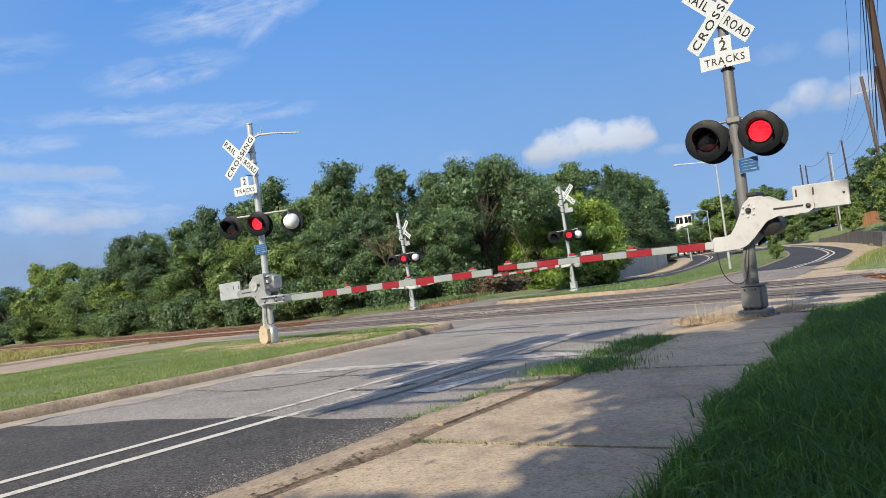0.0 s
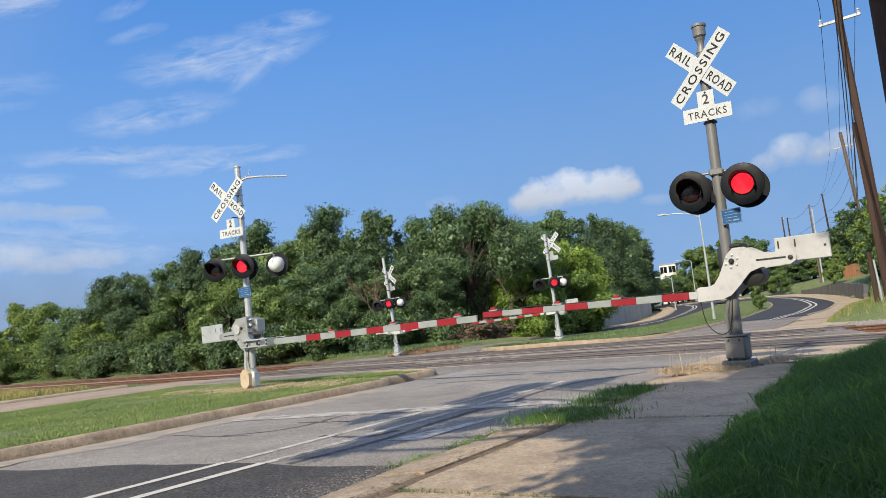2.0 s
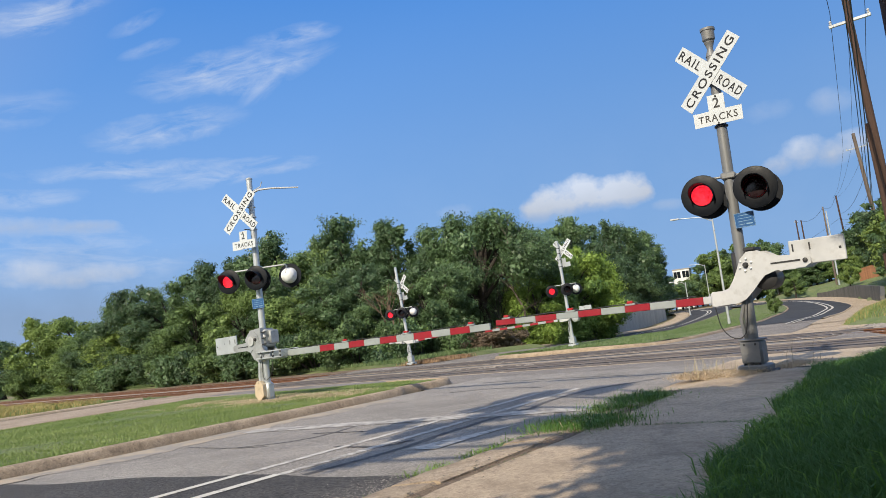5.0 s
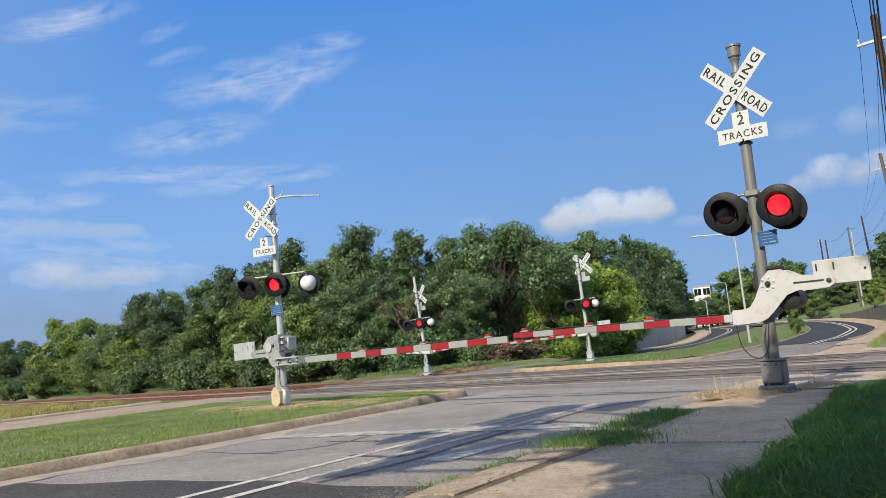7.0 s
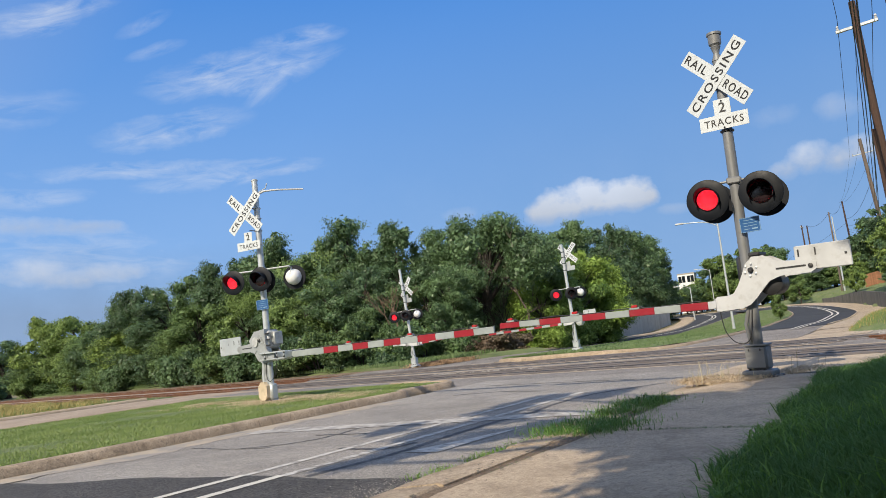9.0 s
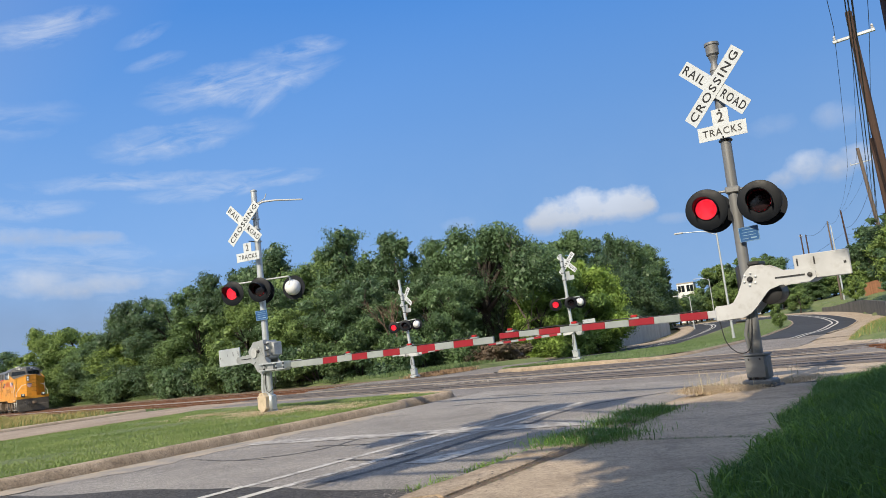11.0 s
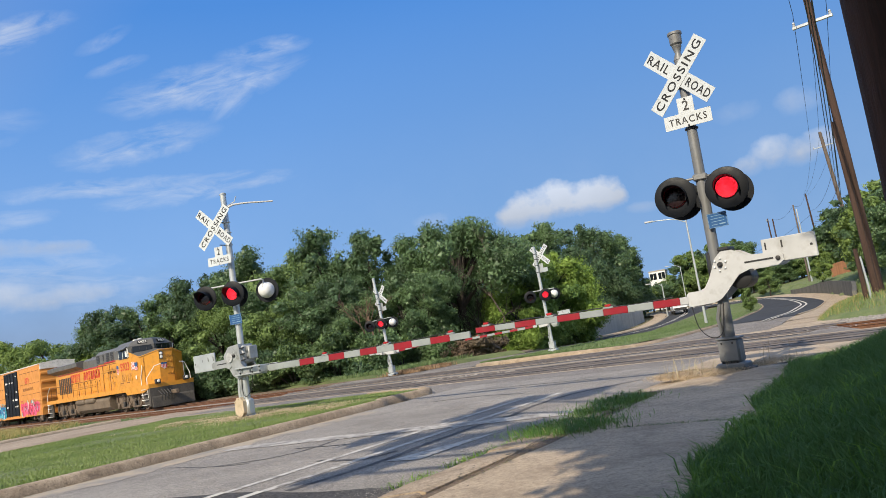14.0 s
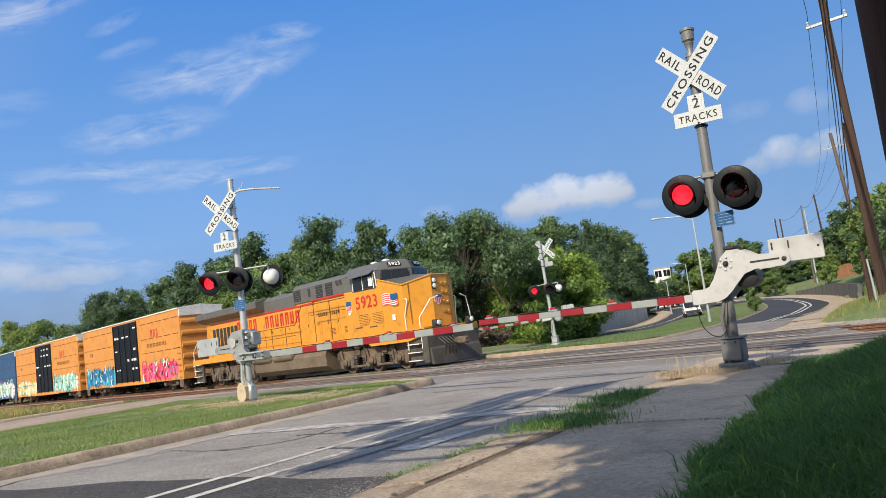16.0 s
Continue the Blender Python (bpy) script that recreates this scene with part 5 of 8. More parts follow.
    MB().lathe([(0.035, 0), (0.035, 0.03), (0.022, 0.045)], 10, Matrix.Translation((-0.1 * d, -0.157, pz - 0.03)) @ pose(0, 0, 0, 90, 0, 0)).make("pivot_bolt", M["dark_metal"], root)
    MB().tube([(-0.1 * d, -0.16, pz - 0.03), (-0.1 * d, 0.26, pz - 0.03)], 0.04, 12).make("shaft", M["dark_metal"], root)
    MB().box((0.36 * d, 0.1, zr - 0.005), (0.22, 0.4, 0.2), 0.015).make("arm_yoke", M["alu"] if bell else M["galv"], root)
    if lug > 0.2:
        MB().lathe([(0.032, 0), (0.032, 0.012), (0.018, 0.02)], 12, Matrix.Translation(((end + 0.07) * d, -0.157, cm - 0.11)) @ pose(0, 0, 0, 90, 0, 0)).make("lug_bolt", M["dark_metal"], root)
    if street:
        # open yoke of channels round the mast, with a spoked wheel on the casting
        for yy, w in ((-0.2, 0.95), (0.3, 0.9)):
            for zz in (zr + 0.09, zr - 0.06):
                MB().box((0.42, yy, zz), (w, 0.05, 0.035), 0.006).make("yoke_bar", M["galv"], root, smooth=False)
        for xx in (0.1, 0.55, 0.82):
            MB().box((xx, 0.05, zr + 0.015), (0.03, 0.5, 0.16), 0.006).make("yoke_web", M["galv"], root, smooth=False)
            for zz in (zr - 0.03, zr + 0.06):
                MB().lathe([(0.022, 0), (0.022, 0.02), (0.01, 0.026)], 8, Matrix.Translation((xx + 0.06, -0.225, zz)) @ pose(0, 0, 0, 90, 0, 0)).make("yoke_bolt", M["dark_metal"], root)
        MB().prism([(-0.54, pz + 0.0), (-0.32, pz + 0.2), (0.08, pz + 0.23), (0.12, zr - 0.1), (-0.06, zr - 0.15), (-0.24, zr - 0.06), (-0.48, pz - 0.16)], -0.14, -0.03, "y").make("gear_casting", M["cast_grey"], root, smooth=False)
        hub = Matrix.Translation((-0.26, -0.16, pz - 0.05)) @ pose(0, 0, 0, 90, 0, 0)
        wheel = MB().lathe([(0.09, 0.0), (0.115, 0.0), (0.115, 0.03), (0.09, 0.03)], 20, hub).make("hand_wheel", M["alu"], root)
        for k in range(6):
            MB().box((0.06, 0, 0.02), (0.1, 0.022, 0.02), 0.004, hub @ pose(0, 0, 0, 0, 0, 60 * k)).make("spoke", M["alu"], wheel)
        MB().box((0.17, 0.16, pz + 0.0), (0.12, 0.26, 0.32), 0.03).make("switch_case", M["cast_grey"], root)
        for zz in (pz + 0.12, pz - 0.02, pz - 0.16):
            MB().box((0.09, -0.1, zz), (0.24, 0.05, 0.03), 0.006).make("u_bolt", M["dark_metal"], root)
    loop = [(0.42 * d, -0.1, zr - 0.1), (0.36 * d, -0.12, zr - 0.4), (0.2 * d, -0.14, zr - 0.56), (0.04 * d, -0.12, zr - 0.5), (-0.02 * d, -0.08, zr - 0.1)]
    MB().tube(bez(loop, 6), 0.0075, 6).make("cable_loop", M["cable"], root)
    MB().tube([(-0.07, -0.06, 0.48), (-0.09, -0.08, 0.75), (-0.02, -0.07, 1.0)], 0.028, 8).make("conduit", st, root)
    gate_arm(root, d, arm_root[0] * d, zr, bands, first, lamps, 0.05, arm_slope, arm_h)
    return root


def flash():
    """The two lamps of each pair light in turn; switching is imitated by turning each lens to its glowing or dull side.
    """
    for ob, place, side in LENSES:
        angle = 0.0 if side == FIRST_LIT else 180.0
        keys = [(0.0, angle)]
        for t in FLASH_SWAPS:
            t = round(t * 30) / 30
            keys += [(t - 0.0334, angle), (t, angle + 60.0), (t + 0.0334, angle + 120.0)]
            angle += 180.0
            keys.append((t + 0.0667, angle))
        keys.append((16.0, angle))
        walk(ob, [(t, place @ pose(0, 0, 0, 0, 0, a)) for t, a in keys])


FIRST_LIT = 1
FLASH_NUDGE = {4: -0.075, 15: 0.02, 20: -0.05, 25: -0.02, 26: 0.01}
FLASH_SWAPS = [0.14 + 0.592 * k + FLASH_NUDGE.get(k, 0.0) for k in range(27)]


def signals():
    signal_mast("crossing_signal", "grey crossing signal in tree shade with lowered striped gate arm", pose(4.4, 10.5, 0.07, 0, 1.15, -41), -1, 4.57, "mast_grey", (0.43, 1.06), [0.2 + 0.418 * k for k in range(10)], 1, (1.36, 2.43, 3.73), (0.68, 1.36, 1.40, 1.73), bell=True, box_mat="grey", head=11, front=(-0.35, 0.35), back=(-0.34, 0.37), sign_head=-8, plate_head=6, sign_drop=0.05, plate_drop=0.59, lug=0.26, lamp_z=2.53)
    signal_mast("crossing_signal", "silver crossing signal on the grass median, gate arm lowered", pose(-4.01, 18.0, 0.08, 0, 0, -41), 1, 5.35, "galv", (0.46, 1.09), [0.3] + [1.48 + 0.471 * k for k in range(11)], 0, (2.3, 4.1, 5.75), (0.92, 1.8, 1.24, 1.66), street=True, head=26, sign_head=16, sign_x=-0.2, sign_drop=0.36, plate_drop=0.74, front=(-0.62, 0.09), back=(-0.08, 0.72), lamp_z=2.92, arm_h=0.14)
    signal_mast("crossing_signal", "pale crossing signal beyond the tracks beside dry grass", pose(-1.27, 39.4, -0.05, 0, -4.2, -30), 1, 5.1, "galv", (0.4, 1.16), [0.2 + 0.4 * k for k in range(10)], 1, (1.2, 3.2), (0.6, 1.1, 1.25, 1.55), behind=True, sign_x=0.1, sign_drop=0.5, sign_head=-18, head=20, box_mat="grey", front=(-0.62, -0.02), back=(-0.02, 0.5), lamp_z=2.7)
    signal_mast("crossing_signal", "pale crossing signal on the grass island beyond the tracks", pose(6.49, 35.6, -0.02, 0, -1.6, -30), -1, 5.0, "galv", (0.6, 1.31), [0.2 + 0.41 * k for k in range(10)], 1, (1.2, 3.2), (0.6, 1.2, 1.5, 1.8), behind=True, sign_x=0.2, head=22, sign_head=-12, box_mat="grey", front=(-0.6, 0.12), back=(0.12, 0.56), lamp_z=2.68)


# ---- plants ----
def leaf_cards(rng, p, nrm, size):
    """One small three-cornered leaf at each place."""
    count = len(p)
    nrm /= np.linalg.norm(nrm, axis=1)[:, None]
    t = np.cross(nrm, rng.normal(size=(count, 3)))
    t /= np.linalg.norm(t, axis=1)[:, None]
    b = np.cross(nrm, t)
    s = size * rng.uniform(0.55, 1.3, count)[:, None]
    return np.stack([p - t * s, p + t * s * 0.7 - b * s * 0.6, p + t * s * rng.uniform(0.3, 1.1, count)[:, None] + b * s * 0.6], 1).reshape(-1, 3)


def leaf_cloud(rng, centres, radii, count, size, squash=0.68, twigs=34):
    """Leaves in tufts round the outside of each lobe, with a sparse fill of larger ones within."""
    centres, radii = np.array(centres), np.array(radii)
    tc, tr = [], []
    for c, r in zip(centres, radii):
        k = max(6, int(twigs * (r / radii.mean()) ** 1.6))
        d = rng.normal(size=(k, 3)) + np.array([0, 0, 0.25])
        d /= np.linalg.norm(d, axis=1)[:, None]
        tc.append(c + d * (r * rng.uniform(0.45, 1.15, k))[:, None] * np.array([1, 1, squash]))
        tr.append(r * rng.uniform(0.14, 0.46, k))
    tc, tr = np.concatenate(tc), np.concatenate(tr)
    pick = rng.choice(len(tc), count, p=tr ** 2 / (tr ** 2).sum())
    d = rng.normal(size=(count, 3))
    d /= np.linalg.norm(d, axis=1)[:, None]
    rad = tr[pick] * (0.35 + 0.7 * rng.random(count) ** 0.6) * (1 + 0.28 * rng.normal(size=count))
    p = tc[pick] + d * rad[:, None] * np.array([1.2, 1.2, 0.7])
    v = [leaf_cards(rng, p, d * 0.75 + rng.normal(size=(count, 3)) * 0.5 + np.array([0, 0, 0.4]), size)]
    n = count // 7
    pick = rng.choice(len(centres), n, p=radii ** 2 / (radii ** 2).sum())
    d = rng.normal(size=(n, 3))
    d /= np.linalg.norm(d, axis=1)[:, None]
    p = centres[pick] + d * (radii[pick] * 0.78 * rng.random(n) ** 0.5)[:, None]
    v.append(leaf_cards(rng, p, d + rng.normal(size=(n, 3)) * 0.4, size * 2.6))
    v = np.concatenate(v)
    return v, np.arange(len(v)).reshape(-1, 3)


SPAN = {}


def make_tree(name, label, seed, high, wide, leaves, size, mat, trunk_r=0.25, low=0.28, lobes=22, category="tree", extra=(), limbs=3, lobe=0.25):
    """A tapered trunk with limbs and a crown of many small leaf clumps; every limbs-th lobe hangs on a limb that shows."""
    rng = np.random.default_rng(seed)
    root = thing(name, label, category)
    b = MB()
    lean = rng.normal(0, 0.04, 2)
    top = high * 0.72
    pts = [(lean[0] * z + 0.12 * math.sin(z * 1.3 + seed), lean[1] * z + 0.12 * math.cos(z * 1.1 + seed), z) for z in np.linspace(-0.1, top, 7)]
    b.tube(pts, [trunk_r * (1.25 - 1.0 * i / 6) for i in range(7)], 9)
    centres, radii = [], []
    for k in range(lobes):
        a, h = rng.uniform(0, 6.283), low + (0.97 - low) * ((k + 0.5) / lobes) ** 0.9
        prof = math.sin(math.pi * min(0.93, max(0.08, (h - low + 0.2) / (1.22 - low)))) ** 0.6
        rr = wide * prof * (0.25 + 0.62 * math.sqrt(rng.random()))
        c = np.array((rr * math.cos(a) + lean[0] * h * high, rr * math.sin(a) + lean[1] * h * high, high * h * 0.94)) + rng.normal(0, 0.04 * wide, 3)
        centres.append(tuple(c))
        radii.append(wide * lobe * rng.uniform(0.6, 1.4) * (1.12 - 0.42 * h))
        z0 = min(top * 0.92, c[2] * rng.uniform(0.45, 0.75))
        i = min(5, int(z0 / top * 6))
        s = Vector(pts[i + 1])
        mid = s.lerp(Vector(c), 0.5) + Vector((0, 0, 0.12 * wide))
        if k % limbs == 0:
            b.tube([s, mid, c], [trunk_r * 0.42, trunk_r * 0.26, trunk_r * 0.06], 6)
    for ex, ey, ez, er in extra:
        centres.append((ex, ey, ez))
        radii.append(er)
        b.tube([pts[3], ((ex + pts[4][0]) / 2, (ey + pts[4][1]) / 2, (ez + pts[4][2]) / 2 + 0.5), (ex, ey, ez)], [trunk_r * 0.4, trunk_r * 0.25, 0.03], 6)
    b.make("trunk", M["bark"], root)
    v, f = leaf_cloud(rng, centres, radii, leaves, size)
    SPAN[root.name] = (float(np.percentile(v[:, 2], 99.6)), float(np.percentile(np.hypot(v[:, 0], v[:, 1]), 96)))
    crown = new("crown", raw_mesh("crown", v, f, M[mat]))
    crown.parent = root
    return root


def brush(name, label, seed, high, wide, leaves, size, mat, lobes=9):
    """A bush: stems and clumps of leaves down to the ground."""
    rng = np.random.default_rng(seed)
    root = thing(name, label, "bush")
    b = MB()
    centres, radii = [], []
    for k in range(lobes):
        a, rr, z = rng.uniform(0, 6.283), wide * rng.uniform(0.1, 0.8), high * rng.uniform(0.18, 0.78)
        c = (rr * math.cos(a), rr * math.sin(a), z)
        centres.append(c)
        radii.append(min(wide, high) * rng.uniform(0.28, 0.45))
        b.tube([(c[0] * 0.15, c[1] * 0.15, -0.1), (c[0] * 0.6, c[1] * 0.6, z * 0.6), c], [0.05, 0.035, 0.012], 5)
    b.make("stem", M["bark"], root)
    v, f = leaf_cloud(rng, centres, radii, leaves, size)
    ob = new("foliage", raw_mesh("foliage", v, f, M[mat]))
    ob.parent = root
    return root


def place_tree(proto, x, y, z, scale, turn, tall=1.0, used=[]):
    if proto.name not in used:
        used.append(proto.name)
        ob = proto
        ob.matrix_basis = pose(x, y, z, 0, 0, turn)
    else:
        ob = copy_thing(proto, pose(x, y, z, 0, 0, turn))
    ob.scale = (scale, scale, scale * tall)
    return ob


def crown_scale(proto, high, half):
    h0, w0 = SPAN[proto.name]
    return min(1.7, max(half * 1.5 / w0, high / h0 / 1.05))


def crown_to(proto, x, y, z, high, half, turn):
    """Plants a tree so that its crown reaches that height and half width."""
    wide = crown_scale(proto, high, half)
    return place_tree(proto, x, y, z, wide, turn, high / SPAN[proto.name][0] / wide)


def beyond_track(az):
    """How far off the far track lies in that direction."""
    return FAR_TRACK / max(0.12, math.cos(radians(az) - TRACK - math.pi / 2))


def woods():
    kinds = {"o": [make_tree("oak_tree", "broad dark green oak at the edge of the woods", 11 + k, 10.0, 4.0, 42000, 0.075, "leaf", 0.3, 0.08, 44, lobe=0.27) for k in range(5)],
             "v": [make_tree("tree", "leafy green tree grown over with vines", 31 + k, 8.0, 3.4, 44000, 0.08, "leaf_vine", 0.2, 0.03, 46, lobe=0.31) for k in range(2)],
             "c": [make_tree("oak_tree", "slender dark green tree above the woods", 37, 10.0, 2.3, 26000, 0.075, "leaf", 0.2, 0.15, 30, lobe=0.38)],
             "w": [make_tree("oak_tree", "spreading dark oak with bare limbs in its shade", 44, 9.6, 5.4, 52000, 0.075, "leaf", 0.42, 0.50, 44, limbs=2, lobe=0.25)],
             "b": [make_tree("tree", "bright yellow-green tree before the dark woods", 41, 7.0, 3.6, 42000, 0.075, "leaf_bright", 0.16, 0.03, 44, lobe=0.27)]}
    bush = [brush("bush", "dense green brush at the foot of the woods", 51 + k, 2.6, 2.0, 10000, 0.085, ("leaf", "leaf_vine", "leaf")[k]) for k in range(3)]
    rng = random.Random(7)
    # azimuth, slope of the crown's top, half width in degrees, distance, kind
    for i, (az, el, half, d, kind) in enumerate(SKYLINE + FRONT_TREES):
        p = kinds[kind][i % len(kinds[kind])]
        while to_vs(*polar(az, d))[0] < FAR_TRACK + 2.6 + crown_scale(p, 1.1 + el * d, radians(half) * d) * SPAN[p.name][1]:
            d += 1.0
        x, y = polar(az, d)
        z = rise(x, y) - 0.05
        tagged(crown_to(p, x, y, z, 1.05 + el * d - z, radians(half) * d, rng.uniform(0, 360)), group="edge of the woods")
    for az, d, s in BUSH_ROWS:
        d = max(d, beyond_track(az) + 4.6 / math.sin(radians(az) - TRACK))
        x, y = polar(az, d)
        ob = place_tree(bush[int(abs(az * 7)) % 3], x, y, rise(x, y) - 0.05, s, rng.uniform(0, 360), rng.uniform(0.8, 1.2))
        tagged(ob, group="brush before the woods")


SKYLINE = [(-33.5, 0.05, 2.4, 102, "o"), (-31.3, 0.052, 1.8, 100, "v"), (-29.4, 0.058, 1.5, 98, "o"), (-27.2, 0.078, 1.3, 94, "v"), (-25.3, 0.077, 1.5, 92, "v"), (-23.5, 0.066, 1.3, 90, "o"), (-22.5, 0.088, 1.0, 82, "o"), (-20.9, 0.107, 1.7, 80, "o"),
           (-18.6, 0.114, 1.7, 75, "o"), (-17.0, 0.118, 1.3, 73, "o"), (-15.5, 0.132, 1.7, 71, "o"), (-13.4, 0.130, 1.5, 68, "o"), (-12.1, 0.142, 1.2, 67, "o"), (-10.7, 0.155, 1.7, 66, "o"), (-8.3, 0.138, 1.5, 61, "v"), (-7.0, 0.147, 1.1, 62, "o"),
           (-5.8, 0.170, 1.25, 60, "o"), (-4.2, 0.132, 1.4, 59, "o"), (-2.1, 0.166, 0.9, 57, "c"), (-0.7, 0.120, 1.5, 57, "o"), (1.2, 0.150, 1.7, 58, "o"), (3.9, 0.162, 3.0, 56, "w"), (7.2, 0.128, 1.5, 60, "o"), (8.9, 0.122, 1.5, 64, "o"),
           (10.3, 0.137, 1.0, 72, "c"), (11.9, 0.119, 1.3, 84, "o"), (13.4, 0.124, 1.4, 106, "o"), (14.8, 0.112, 1.1, 116, "o"), (15.7, 0.104, 1.2, 122, "o"), (16.5, 0.090, 0.8, 126, "c"), (17.3, 0.074, 0.5, 128, "c"),
           (3.0, 0.125, 2.0, 70, "o"), (5.6, 0.125, 2.0, 71, "o")]
FRONT_TREES = [(-14.0, 0.095, 2.0, 57, "v"), (-9.6, 0.088, 1.9, 54, "v"), (-7.4, 0.098, 2.0, 52, "o"), (-17.3, 0.078, 2.2, 62, "v"), (-21.0, 0.068, 2.2, 69, "v"), (-3.4, 0.085, 1.9, 50, "o"), (-0.6, 0.083, 1.8, 51, "o"), (1.3, 0.092, 1.6, 51, "o"), (-26.4, 0.048, 2.2, 80, "v"),
               (-11.6, 0.105, 1.9, 58, "o"), (-19.2, 0.086, 2.0, 68, "o"), (-23.8, 0.055, 2.0, 76, "v"), (-5.3, 0.105, 1.7, 52, "o"), (-29.6, 0.04, 2.2, 86, "o"), (14.3, 0.085, 1.8, 118, "o"), (13.0, 0.07, 1.4, 110, "o"), (15.8, 0.066, 1.4, 124, "v"),
               (8.0, 0.066, 1.8, 57, "b"), (9.5, 0.100, 1.8, 61, "b"), (10.9, 0.094, 2.0, 64, "b"), (11.4, 0.066, 1.3, 68, "b")]
BUSH_ROWS = [(-30.0, 82, 1.0), (-28.0, 80, 1.2), (-25.5, 76, 1.1), (-23.8, 72, 1.1), (-22.2, 68, 1.2), (-20.4, 65, 1.1), (-18.8, 62, 1.2), (-17.0, 59.5, 1.1), (-15.2, 57, 1.2), (-13.6, 54, 1.1), (-12.0, 52.5, 1.2), (-10.3, 51, 1.0),
             (-8.8, 49.5, 1.1), (-7.2, 48, 1.0), (-5.8, 47, 1.1), (-4.2, 46, 0.9), (-2.6, 46.5, 0.9), (-1.0, 48, 0.9), (0.8, 50, 1.0), (1.6, 49.5, 0.8), (6.8, 57, 0.9), (8.4, 60, 0.9), (10.0, 66, 0.9), (11.4, 76, 0.8)]


def bare_tree(label, seed, m, high, spread, mat):
    """A dead tree: forked bare branches, three times divided."""
    rng = random.Random(seed)
    root = thing("dead_tree", label, "tree", m)
    b = MB()

    def grow(p, d, length, r, depth):
        q = p + d * length * 0.55 + Vector((rng.uniform(-0.1, 0.1), rng.uniform(-0.1, 0.1), 0.05)) * length
        e = q + (d + Vector((rng.uniform(-0.4, 0.4), rng.uniform(-0.4, 0.4), rng.uniform(-0.1, 0.3)))).normalized() * length * 0.5
        b.tube([p, q, e], [r, r * 0.75, r * 0.5], 5)
        if depth:
            for _ in range(4 if depth > 1 else 5):
                w = (d + Vector((rng.uniform(-1, 1), rng.uniform(-1, 1), rng.uniform(-0.4, 0.6))) * spread).normalized()
                grow(e if rng.random() < 0.6 else q, w, length * rng.uniform(0.5, 0.75), r * 0.5, depth - 1)

    grow(Vector((0, 0, 0)), Vector((0.1, 0, 1)).normalized(), high * 0.5, 0.11, 3)
    b.make("trunk", M[mat], root)


def dead_wood():
    x, y = polar(4.6, 54.5)
    bare_tree("leaning dark tree with bare branches in the oak's shade", 5, pose(x, y, -0.3, 0, 16, 0), 5.6, 0.8, "bark")
    x, y = polar(7.0, 55.0)
    bare_tree("bare grey branches at the edge of the woods", 9, pose(x, y, 0.6, 0, -6, 60), 6.4, 1.0, "dead_bark")
    x, y = polar(-3.2, 46.5)
    bare_tree("tangle of dead brown vines and branches", 20, pose(x, y, 0, 0, 0, 40), 4.6, 0.6, "vine_bark")
    p = brush("bush", "heap of brown dry brush before the woods", 57, 1.6, 1.7, 9000, 0.085, "leaf_dull", 10)
    for k, (az, d, s) in enumerate(((2.4, 49.0, 0.8), (3.4, 49.5, 1.0), (4.5, 50.0, 1.1), (5.4, 50.6, 0.9))):
        x, y = polar(az, d)
        place_tree(p, x, y, rise(x, y) - 0.02, s, 80.0 * k, 0.85)


